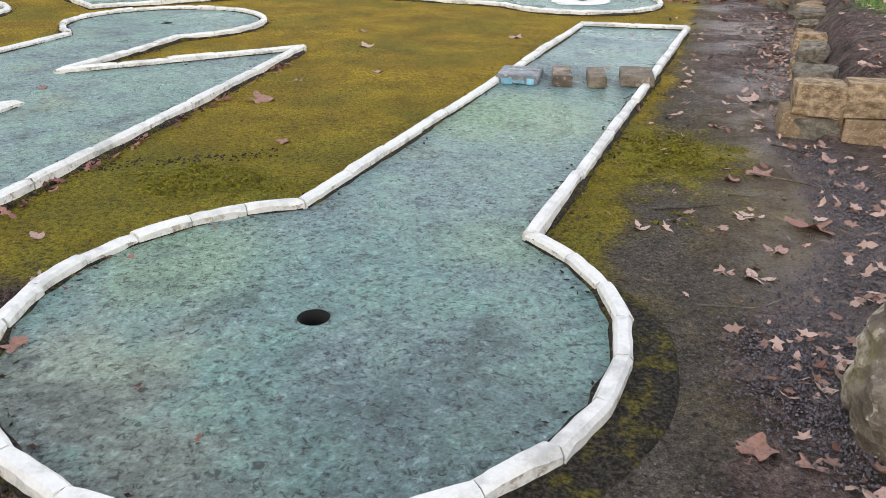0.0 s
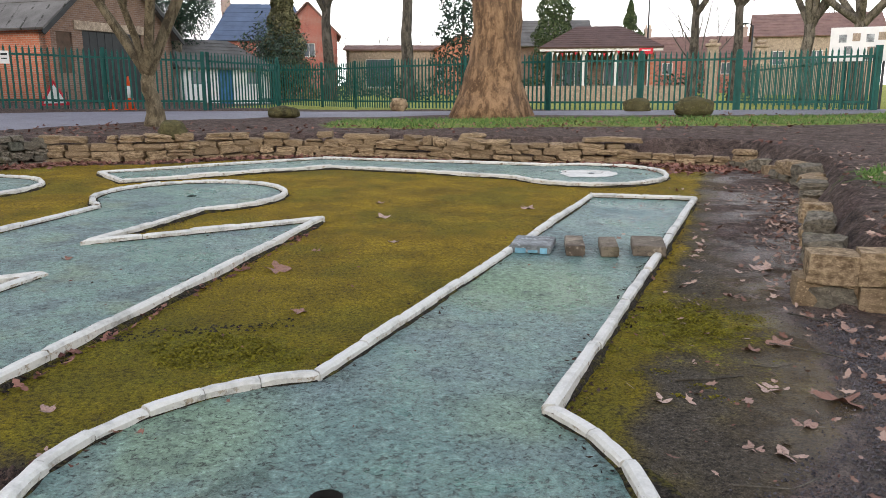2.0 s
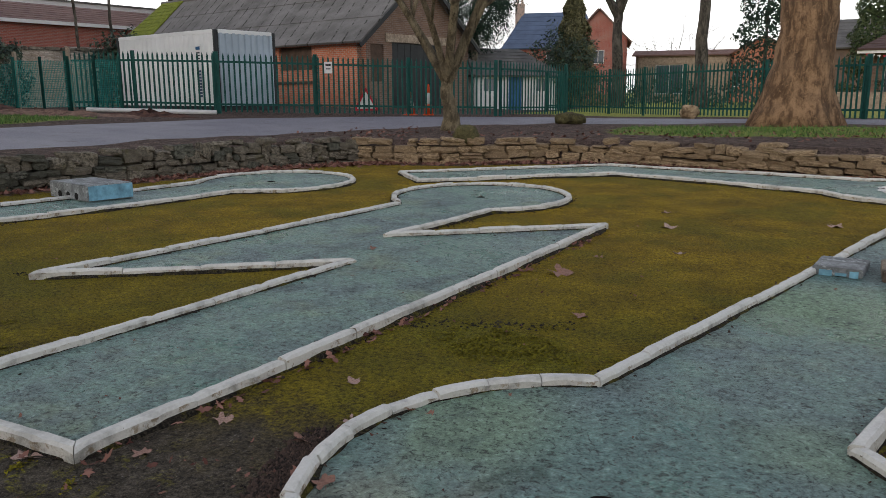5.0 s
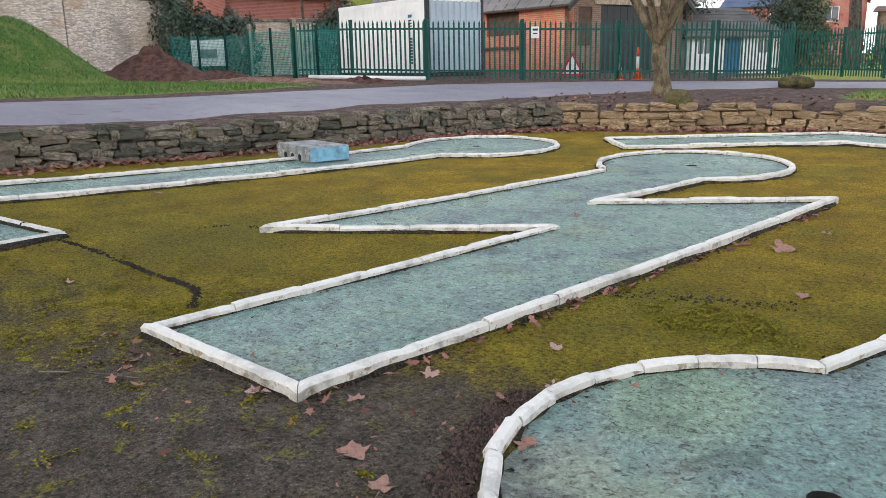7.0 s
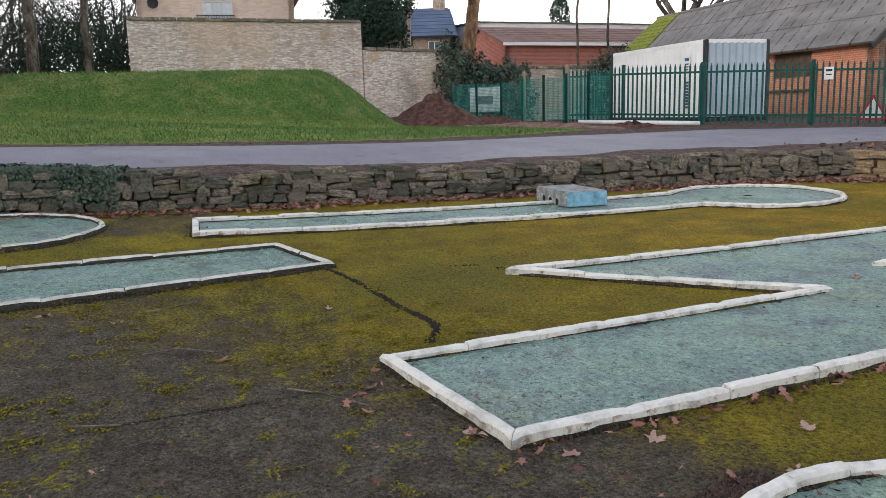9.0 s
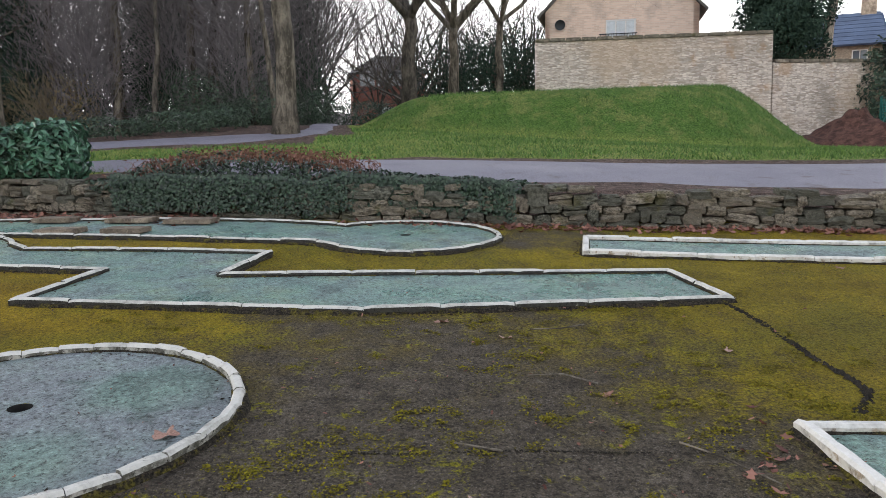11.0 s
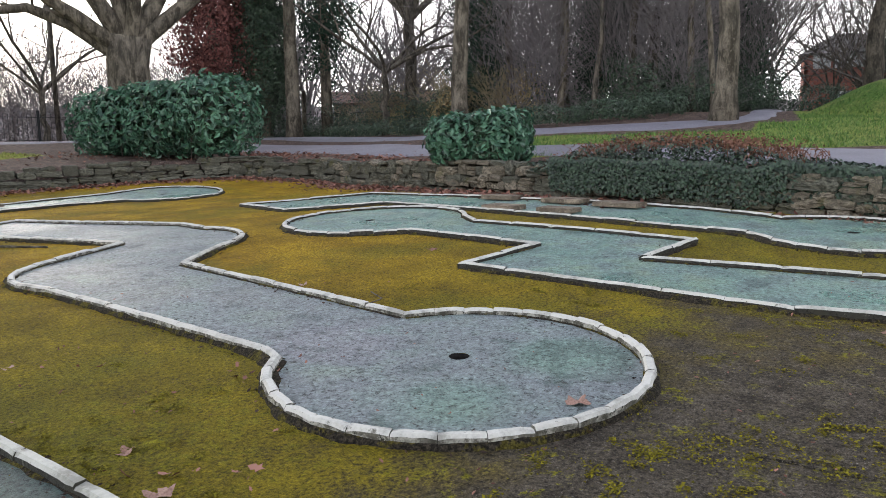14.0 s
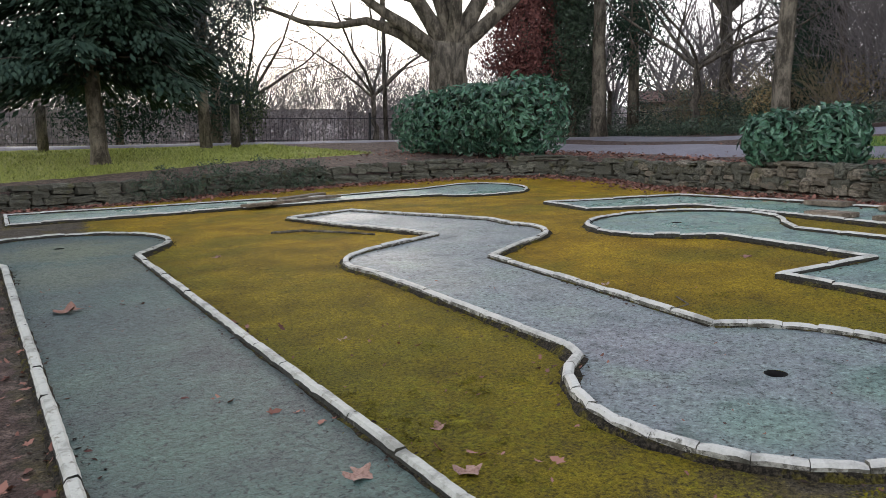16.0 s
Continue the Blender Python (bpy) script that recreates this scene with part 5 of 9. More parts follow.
def beech():
    x, y = -19.4, -17.6
    r = random.Random(21)
    tree = thing("beech_tree", pose(x, y, land(x, y)), "grey spreading beech tree behind the laurel hedge", "tree")
    v, f = [], []
    tube(v, f, [Vector((0, 0, -0.2)), Vector((0, 0, 1.2)), Vector((0.05, 0, 2.6)), Vector((0.0, 0.1, 3.4))], [0.95, 0.66, 0.62, 0.66], 14)
    piece("trunk", mesh("trunk", v, f, BARK_GREY, True), tree)
    tv, tf = [], []
    base = Vector((0, 0.05, 3.0))
    # the long low limb first, then the rising ones
    for d, ln, rad in (((0.62, -0.60, 0.50), 4.2, 0.30), ((0.35, -0.5, 0.95), 6.5, 0.30), ((0.0, 0.05, 1), 7.5, 0.36), ((-0.35, 0.35, 0.95), 7, 0.33),
                       ((-0.55, 0.75, 0.75), 6.5, 0.28), ((0.2, 0.3, 1.0), 6, 0.25), ((-0.1, -0.3, 1.0), 7, 0.25)):
        bv, bf = [], []
        grow(bv, bf, base, Vector(d).normalized(), ln, rad, 3, r, 8, 0.28, (3, 4), (tv, tf))
        piece("limb", mesh("limb", bv, bf, BARK_GREY, True), tree)
    bv, bf = [], []
    arm = [Vector(q) for q in ((0.2, -0.2, 2.9), (1.1, -1.1, 3.75), (1.9, -1.85, 4.15), (2.6, -2.5, 4.0), (3.4, -3.2, 4.12), (4.4, -4.0, 4.6))]
    tube(bv, bf, arm, [0.27, 0.19, 0.14, 0.11, 0.09, 0.05], 8, False)
    piece("limb", mesh("limb", bv, bf, BARK_GREY, True), tree)
    tagged(piece("twiggery", mesh("twiggery", tv, tf, TWIG), tree), kind="stuff")


beech()
hedge(-17.55, -14.8, 76, (6.5, 2.1, 2.0), "big dark green laurel hedge with glossy leaves", 8000, 0.20, 31, 5, "laurel_hedge")
hedge(-13.85, -4.28, 92, (1.62, 1.1, 0.98), "clipped round laurel bush on the wall", 3000, 0.15, 32, 2)


def drooping_evergreen(x, y, label, height, seed, boughs=80, reach=3.0, skirt=2.3, lean=(0.0, 0.0)):
    """An old conifer whose boughs arch outwards and hang in fringed sprays."""
    r = random.Random(seed)
    ob = thing("evergreen_tree", pose(x, y, land(x, y)), label, "tree")
    v, f = [], []
    tube(v, f, [Vector((0, 0, -0.15)), Vector((0.02, 0, 0.35)), Vector((lean[0] * 0.3, lean[1] * 0.3, height * 0.3)), Vector((lean[0], lean[1], height))], [0.30, 0.21, 0.18, 0.05], 10)
    piece("trunk", mesh("trunk", v, f, BARK_GREY, True), ob)
    bv, bf, lv, lf = [], [], [], []
    for k in range(boughs):
        t = (k + r.random()) / boughs
        z = skirt * 0.85 + (height - skirt) * t
        a = k * 2.4 + r.uniform(-0.4, 0.4)
        ln = reach * (1.0 - 0.55 * t ** 1.5) * r.uniform(0.65, 1.1)
        d = Vector((math.cos(a), math.sin(a), 0))
        side = Vector((-d.y, d.x, 0))
        base = Vector((lean[0] * t, lean[1] * t, z))
        drop = r.uniform(0.35, 0.75)
        pts = [base + d * ln * q + side * 0.25 * math.sin(q * 3 + k) + Vector((0, 0, 0.55 * q - drop * 1.5 * q * q)) for q in (0, 0.25, 0.5, 0.75, 1.0)]
        tube(bv, bf, pts, [0.05, 0.04, 0.03, 0.018, 0.006], 4, False)
        for _ in range(620):
            q = 0.15 + 0.85 * r.random() ** 0.75
            i = min(3, int(q * 4))
            p = pts[i].lerp(pts[i + 1], q * 4 - i)
            w = r.gauss(0, 0.36) * (0.4 + 0.8 * q)
            hang = abs(r.gauss(0, 0.24))
            p = p + side * w - Vector((0, 0, hang + 0.22 * abs(w)))
            n = (Vector((0, 0, 1)) + d * r.gauss(0.3, 0.4) + side * r.gauss(0, 0.5)).normalized()
            tip = (d * 0.7 + side * (0.6 if w > 0 else -0.6) + Vector((0, 0, r.gauss(-0.55, 0.25)))).normalized()
            s1 = n.cross(tip).normalized()
            L, m = r.uniform(0.13, 0.30), len(lv)
            lv += [p, p + tip * L * 0.5 + s1 * L * 0.21, p + tip * L - Vector((0, 0, 0.02)), p + tip * L * 0.5 - s1 * L * 0.21]
            lf += [(m, m + 1, m + 2), (m, m + 2, m + 3)]
    tagged(piece("boughs", mesh("boughs", bv, bf, BARK_DARK, True), ob), kind="stuff")
    piece("crown", mesh("crown", lv, lf, YEW), ob)
    return ob


# evergreens beside and behind the south wall
drooping_evergreen(-8.9, -19.9, "dark evergreen tree with drooping fringed boughs", 9.0, 41, 95, 3.3, 2.5, (0.2, -0.3))
drooping_evergreen(-4.6, -22.8, "dark evergreen tree with boughs hanging low", 8.5, 45, 70, 3.2, 2.4)
crown_tree(-13.9, -23.6, "dark blue-green holly with fine dense foliage", [((0.1, 0.1, 4.3), (1.9, 1.9, 1.9), 13000), ((1.4, -1.0, 4.0), (1.8, 1.8, 2.0), 12000), ((-0.5, 0.5, 6.2), (2.0, 2.0, 1.8), 10000), ((1.6, -1.2, 6.4), (2.0, 2.0, 1.8), 8000), ((-1.4, 1.1, 5.1), (0.9, 0.9, 1.0), 2500)], 46, HOLLY, (6, 0.17), 0.10, "holly_tree", BARK_GREY)
crown_tree(-16.5, -27.5, "dark round evergreen behind the railings", [((0, 0, 2.4), (1.9, 1.9, 2.2), 5200)], 42, YEW, (4, 0.2), 0.13)
crown_tree(-18.2, -28.6, "small green evergreen behind the railings", [((0, 0, 1.5), (1.3, 1.3, 1.5), 3900)], 43, CYPRESS, (2, 0.12), 0.108)
crown_tree(-12.6, -27.4, "clipped dark evergreen behind the railings", [((0, 0, 1.2), (2.4, 1.2, 1.3), 4680)], 44, YEW, (2, 0.12), 0.120)

# trees round the west lawn
bare_tree(-21.0, -0.62, 13, 0.27, "tall grey tree trunk on the lawn edge", 51, BARK_GREY, 0.42, 5, 3, 0.5, (0.25, 0.1), 1.5)
bare_tree(-23.6, -8.5, 13, 0.27, "grey tree beyond the path", 52, BARK_GREY, 0.45, 4, 3, 0.5, (-0.2, 0.15), 1.4)
bare_tree(-34.7, 3.9, 15, 0.38, "dark spreading tree behind the mound", 53, BARK_DARK, 0.33, 6, 3, 0.9, (0.1, 0.1), 1.4)
bare_tree(-36.4, 6.1, 14, 0.27, "bare tree behind the mound", 54, BARK_GREY, 0.35, 6, 3, 0.8, (0, 0.1), 1.3)
bare_tree(-36.1, 8.2, 13, 0.20, "bare tree behind the mound", 55, BARK_GREY, 0.4, 5, 3, 0.7, (0, 0.1), 1.3)
bare_tree(-27.6, -13.1, 8.5, 0.16, "crooked bare tree by the railings", 56, BARK_DARK, 0.3, 6, 3, 1.0, (0.1, 0.1), 1.2)
bare_tree(-26.9, -16.75, 13, 0.30, "tall bare tree by the railings", 57, BARK_GREY, 0.5, 4, 3, 0.5, (0, 0), 1.3)
bare_tree(-30.4, -13.3, 14, 0.26, "bare woodland tree with dark bark", 58, BARK_DARK, 0.4, 5, 3, 0.7)
bare_tree(-33.0, -7.6, 14, 0.28, "bare woodland tree with dark bark", 59, BARK_DARK, 0.4, 5, 3, 0.7)
bare_tree(-29.2, -3.4, 12, 0.22, "bare woodland tree with dark bark", 60, BARK_DARK, 0.25, 6, 3, 0.8)
bare_tree(-35.5, -1.6, 14, 0.3, "bare woodland tree with dark bark", 61, BARK_DARK, 0.35, 5, 3, 0.8)
bare_tree(-37.0, -16.4, 15, 0.34, "bare woodland tree with dark bark", 62, BARK_GREY, 0.4, 5, 3, 0.8)
bare_tree(-20.5, -31.5, 9, 0.15, "twiggy bare tree beyond the railings", 63, BARK_DARK, 0.25, 7, 3, 0.9)
bare_tree(-25.5, -28.5, 9, 0.15, "twiggy bare tree beyond the railings", 64, BARK_DARK, 0.25, 7, 3, 0.9)
crown_tree(-25.9, -19.6, "tall copper-leaved tree by the railings", [((0, 0, 4.2), (1.6, 1.6, 3.4), 14000), ((-0.1, 0.1, 7.5), (1.7, 1.7, 2.8), 10000)], 65, REDLEAF, (8, 0.25), 0.15, "copper_tree")
crown_tree(-27.1, -18.3, "tree thickly grown with ivy", [((0, 0, 3.4), (1.35, 1.35, 3.2), 13000), ((0.1, 0.2, 7.4), (1.6, 1.6, 2.8), 10000)], 66, IVY, (10, 0.28), 0.15, "ivy_tree")
crown_tree(-28.5, -16.2, "loose dark evergreen among bare trunks", [((0, 0, 5.6), (1.3, 1.3, 3.2), 6500), ((0.3, 0.2, 8.6), (1.5, 1.5, 2.0), 4500)], 67, YEW, (9, 0.2), 0.16, "holly_tree")
crown_tree(-30.6, -5.6, "dark narrow yew among bare trees", [((0, 0, 3.4), (1.2, 1.2, 3.4), 9000), ((0.2, 0.0, 7.6), (1.2, 1.2, 3.0), 7000)], 67, YEW, (7, 0.25), 0.15, "yew_tree")
crown_tree(-33.0, -10.2, "low dark holly in the wood", [((0, 0, 1.6), (1.8, 2.2, 1.8), 8000)], 68, YEW, (3, 0.25), 0.12, "holly_tree")
crown_tree(-35.4, -2.2, "dark holly in the wood", [((0, 0, 2.0), (2.6, 3.0, 2.4), 13728)], 69, YEW, (3, 0.2), 0.114, "holly_tree")
crown_tree(-41.0, 9.0, "dark evergreen behind the mound", [((0, 0, 3.0), (3.0, 5.0, 3.2), 14872)], 70, YEW, (4, 0.25), 0.139, "holly_tree")
crown_tree(-29.3, 17.9, "dark cedar behind the garden wall", [((0, 0, 4.8), (1.7, 1.9, 1.9), 15000), ((-0.5, 0.7, 7.2), (1.8, 2.1, 1.9), 14000), ((-0.3, -0.8, 6.4), (1.2, 1.3, 1.2), 5000)], 71, YEW, (7, 0.3), 0.16, "cedar_tree")
bare_tree(-29.7, 19.5, 9, 0.24, "leaning bare trunk behind the garden wall", 72, BARK_PALE, 0.75, 3, 2, 0.5, (0.2, 0.8), 1.2)
bare_tree(-30.3, 23.2, 9, 0.38, "pollarded brown trunk behind the wall", 73, BARK_PLANE, 0.65, 4, 2, 0.6, (0.3, 0.9), 1.2)

# slender poles and a far fir by the brick building
for px_, py_, hh in ((-27.0, 27.85, 7.2), (-26.0, 28.8, 7.0)):
    bare_tree(px_, py_, hh, 0.075, "slender dead pole-like tree with ivy at its foot", int(hh * 10), BARK_GREY, 0.92, 2, 1, 0.3, (0.05, 0.0), 1.1, "dead_tree", 7)
conifer(-50.4, 49.7, 11.6, 5.0, "far dark fir tree above the roofs", 97, YEW, 2600, 0.30, 0.25, name="fir_tree", column=0.85)

# trees north
conifer(-8.4, 44.5, 6.9, 3.9, "rounded brownish-green fir beyond the fence", 81, FIR, 7000, 0.24, 0.05, name="fir_tree", column=0.8)
conifer(8.8, 59.6, 10.3, 4.4, "tall narrow dark cypress", 82, CYPRESS, 9000, 0.24, 0.1, name="cypress_tree", column=0.55)
conifer(1.9, 55.0, 11.0, 5.5, "tall open dark pine tree", 83, YEW, 4500, 0.28, 0.1, name="pine_tree", column=0.7)
conifer(15.5, 64.0, 7.6, 3.8, "small dark distant fir tree", 84, CYPRESS, 2500, 0.28, 0.3, name="fir_tree")
bare_tree(-6.7, 50, 14, 0.38, "tall bare tree beyond the lawn", 85, BARK_DARK, 0.4, 5, 3, 0.5)
bare_tree(-1.8, 50.3, 14, 0.42, "tall bare tree with cut limbs", 86, BARK_DARK, 0.5, 4, 2, 0.5)
bare_tree(13.9, 43.4, 13, 0.28, "bare street tree beyond the fence", 87, BARK_DARK, 0.38, 5, 3, 0.6)
bare_tree(15.8, 42.3, 13, 0.28, "bare street tree beyond the fence", 88, BARK_DARK, 0.4, 5, 3, 0.6)
bare_tree(16.8, 36.5, 12, 0.32, "bare tree at the park edge", 89, BARK_GREY, 0.3, 6, 3, 0.6)
bare_tree(18.6, 35.5, 12, 0.36, "bare tree at the park edge", 90, BARK_GREY, 0.3, 6, 3, 0.6)
bare_tree(20.5, 33.0, 12, 0.35, "bare tree at the park edge", 91, BARK_DARK, 0.3, 6, 3, 0.6)
bare_tree(-26.0, 40.0, 13, 0.4, "bare tree behind the brick building", 92, BARK_DARK, 0.4, 6, 3, 0.8)
bare_tree(-20.5, 42.0, 13, 0.4, "bare tree behind the brick building", 93, BARK_DARK, 0.4, 6, 3, 0.8)
bare_tree(-32.5, 43.0, 13, 0.4, "bare tree behind the brick building", 94, BARK_DARK, 0.4, 6, 3, 0.8)
crown_tree(-12.0, 37.4, "dark holly tree over the low hut", [((0, 0, 4.9), (2.1, 2.1, 2.8), 17000), ((0.2, 0.8, 7.8), (1.9, 1.9, 2.2), 11000), ((1.2, 0.4, 5.6), (1.1, 1.1, 1.6), 4000)], 95, YEW, (6, 0.22), 0.114, "holly_tree")
crown_tree(-8.6, 42.4, "rounded dark shrub behind the hut", [((0, 0, 2.2), (2.0, 1.8, 1.9), 3900)], 96, IVY, (2, 0.14), 0.180, "dark_shrub", category="bush")


crown_tree(-29.6, -9.9, "dark yew behind the path's ivy edge", [((0, 0, 2.2), (1.3, 1.4, 2.0), 5000), ((0.1, 0.2, 5.2), (1.2, 1.2, 2.4), 5200)], 76, YEW, (7, 0.2), 0.14, "yew_tree")
crown_tree(-33.6, -1.2, "dark twiggy holly by the climbing path", [((0, 0, 2.6), (1.9, 1.9, 2.4), 7500), ((0.2, 0.2, 5.6), (1.7, 1.7, 2.2), 4800)], 77, YEW, (7, 0.2), 0.13, "holly_tree")
crown_tree(-31.4, -2.6, "low green holly beside the path", [((0, 0, 1.2), (1.5, 1.8, 1.2), 4200)], 78, IVY, (2, 0.1), 0.11, "holly_bush", category="bush")
crown_tree(-38.6, 8.6, "dark evergreen behind the mound", [((0, 0, 2.4), (1.6, 2.6, 2.2), 6000)], 79, YEW, (4, 0.2), 0.13, "holly_tree")


def wood(name, label, az, dist, count, seed, height=(7, 12), mat=None):
    """A far belt of bare trees and scrub, for the edge of the place."""
    r = random.Random(seed)
    v, f = [], []
    for _ in range(count):
        a, d = radians(r.uniform(*az)), r.uniform(*dist)
        x, y = -d * math.sin(a) - 0.5, d * math.cos(a) + 0.4
        h = r.uniform(*height)
        base = Vector((x, y, land(x, y) - 0.2))
        trunk = h * 0.25
        tube(v, f, [base, base + Vector((0, 0, trunk))], [h * 0.018, h * 0.014], 4, False)
        for k in range(6):
            grow(v, f, base + Vector((0, 0, trunk * r.uniform(0.5, 1))), Vector((r.gauss(0, 0.5), r.gauss(0, 0.5), 1)).normalized(), h * r.uniform(0.5, 0.75), h * 0.009, 2, r, 3, 0.3, (3, 4))
    return tagged(new(name, mesh(name, v, f, mat or BARK_DARK)), label, "wood", kind="stuff")


for k, (tx, ty, th, tr, bark) in enumerate(((-27.9, -6.4, 11, 0.13, 0), (-28.4, -4.0, 12, 0.16, 1), (-27.0, -1.9, 10, 0.12, 0), (-26.2, -1.2, 9, 0.10, 0), (-28.9, -8.4, 12, 0.15, 1), (-30.6, -7.0, 13, 0.18, 0), (-26.4, -4.9, 9, 0.09, 1))):
    bare_tree(tx, ty, th, tr, "slim bare tree at the wood edge", 600 + k, (BARK_GREY, BARK_DARK)[bark], 0.5, 4, 2, 0.45, (0.3 * math.sin(k * 2), 0.3 * math.cos(k)), 1.2)
wood("far_wood_west", "bare woodland beyond the railings", (92, 128), (40, 75), 95, 301, (7, 13), TWIG)
wood("far_wood_south", "bare scrub beyond the railings, coloured pale for mist", (126, 178), (40, 95), 130, 302, (3.5, 6.5), MIST_TWIG)
wood("far_wood_north", "bare trees on the skyline", (-28, 20), (85, 120), 22, 303, (8, 13))
wood("far_wood_mound", "bare trees beyond the mound", (75, 96), (46, 74), 36, 304, (8, 13))


def thicket(name, label, boxes, count, size, material, seed, category="undergrowth"):
    """Low leafy cover over several mounds (x, y, rx, ry, height)."""
    r = random.Random(seed)
    v, f = [], []
    for x, y, rx, ry, h in boxes:
        leaf_cloud((x, y, land(x, y) + h * 0.35), (rx, ry, h * 0.65), count, size, r, v, f, 0.6, 0.5, seed + x, 0.6, 2.5, -0.5)
    return tagged(new(name, mesh(name, v, f, material)), label, category, kind="stuff")


thicket("ivy_groundcover", "dark ivy groundcover along the far path edge", [(-30.2, -19.5, 1.2, 1.4, 0.6), (-28.9, -16.9, 1.2, 1.4, 0.6), (-27.6, -14.4, 1.2, 1.4, 0.6), (-26.0, -12.0, 1.2, 1.4, 0.6), (-24.6, -9.8, 1.2, 1.4, 0.6), (-23.4, -7.6, 1.1, 1.4, 0.6), (-22.7, -5.4, 1.0, 1.3, 0.6), (-22.7, -3.6, 1.0, 1.1, 0.65), (-24.0, -2.6, 1.1, 0.8, 0.7), (-26.2, -2.2, 1.4, 0.8, 0.8), (-29.0, -2.0, 1.5, 0.8, 0.9)], 2600, 0.075, IVY, 311)
thicket("undergrowth", "dense dark woodland undergrowth", [(-33 - 3 * math.sin(k * 1.7), -24 + 3.1 * k, 3.0, 2.4, 1.6 + 0.6 * math.sin(k * 2.3)) for k in range(9)], 3600, 0.10, IVY, 312)
thicket("undergrowth_south", "pale brown winter scrub beyond the railings", [(-30 + 4.0 * k, -33 - 1.5 * math.sin(k), 3.2, 2.4, 2.3 + 0.7 * math.sin(k * 1.9)) for k in range(8)], 900, 0.16, TWIG, 313)
thicket("ivy_on_south_wall", "dark ivy trailing over the stone wall", [(-8.6, -15.75, 0.7, 0.32, 0.7), (-9.7, -15.55, 0.7, 0.32, 0.8), (-10.8, -15.25, 0.7, 0.32, 0.8), (-11.8, -14.95, 0.6, 0.32, 0.7)], 1500, 0.055, IVY, 316)
thicket("undergrowth_west", "dark holly scrub before the far houses", [(-37.5, 2.2, 2.2, 2.4, 1.3), (-38.5, 6.6, 2.4, 1.6, 1.6), (-33.5, -1.0, 2.2, 1.8, 1.6)], 4500, 0.10, IVY, 317)
thicket("ochre_shrubs", "ochre winter shrubs behind the ivy edge", [(-28.6, -7.9, 0.9, 0.8, 2.2), (-27.4, -10.4, 0.8, 0.7, 1.5), (-30.2, -13.4, 0.9, 0.8, 1.6)], 1500, 0.09, OCHRE, 318)
thicket("green_shrubs", "grey-green shrubs below the bare trees", [(-26.6, -3.6, 1.2, 1.0, 1.8), (-28.2, -10.9, 1.0, 0.9, 1.6), (-27.2, -1.4, 1.4, 0.9, 1.5), (-29.8, 0.0, 1.6, 0.8, 1.4), (-29.2, -12.2, 1.4, 1.2, 1.5)], 2600, 0.09, IVY, 319)
thicket("hedge_north", "dark shrubs along the back of the lawn", [(-12 + 4.2 * k, 52 + 0.8 * math.sin(k * 2), 2.4, 1.5, 1.8 + 0.4 * math.sin(k * 1.3)) for k in range(8)], 900, 0.22, IVY, 314)
thicket("ivy_on_wall", "ivy over the low garden wall", [(-27.0, 20.5, 0.9, 0.9, 3.5), (-26.9, 21.8, 0.9, 1.2, 2.9), (-26.4, 23.0, 0.9, 1.2, 2.7), (-23.9, 27.0, 1.0, 1.3, 3.0)], 4200, 0.16, IVY, 315)


def twig_haze(name, label, clouds, seed, material, thick=1.0):
    """The fine outer twigs of bare shrubs and young trees (x, y, height of middle, radius, half height, count)."""
    r = random.Random(seed)
    v, f = [], []
    for x, y, h, rad, hh, count in clouds:
        z0 = land(x, y)
        for _ in range(count):
            u = Vector((r.gauss(0, 0.45), r.gauss(0, 0.45), r.gauss(0, 0.5)))
            p = Vector((x + u.x * rad, y + u.y * rad, max(z0, z0 + h + u.z * hh)))
            d = Vector((u.x + r.gauss(0, 0.5), u.y + r.gauss(0, 0.5), 0.9 + r.gauss(0, 0.4))).normalized()
            ln = r.uniform(0.35, 1.1) * (0.5 + 0.5 * thick)
            q = p + d * ln
            m = p.lerp(q, 0.5) + Vector((r.gauss(0, 0.05), r.gauss(0, 0.05), r.gauss(0, 0.04)))
            w = r.uniform(0.006, 0.013) * thick
            tube(v, f, [p, m, q], [w, w * 0.8, w * 0.4], 3, False)
    return tagged(new(name, mesh(name, v, f, material)), label, "undergrowth", kind="stuff")


twig_haze("twiggy_thicket", "purple-brown tangle of bare winter shrubs and saplings",
          [(-27.6, -7.2, 3.6, 1.6, 3.4, 2600), (-28.6, -4.4, 4.2, 1.8, 4.0, 3200), (-27.4, -2.2, 3.6, 1.4, 3.6, 2400), (-30.0, -9.8, 4.5, 2.0, 4.2, 3000), (-31.5, -0.2, 4.4, 2.0, 4.2, 2600),
           (-33.0, -5.0, 6.0, 2.6, 5.0, 3400), (-35.0, -8.5, 6.0, 2.6, 5.0, 3000), (-33.4, 0.6, 6.5, 2.2, 4.6, 1800), (-29.6, -5.0, 7.6, 2.2, 3.4, 1500), (-31.0, -14.5, 2.4, 1.5, 2.4, 900), (-40.0, 7.6, 5.0, 2.0, 4.0, 500), (-39.5, 3.4, 5.0, 2.2, 3.6, 900)], 321, TWIG)
twig_haze("misty_scrub", "grey-purple bare scrub beyond the railings, coloured pale for mist",
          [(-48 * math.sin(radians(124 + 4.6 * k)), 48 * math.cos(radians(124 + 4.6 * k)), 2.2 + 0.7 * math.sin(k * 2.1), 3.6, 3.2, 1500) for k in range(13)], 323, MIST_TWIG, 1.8)
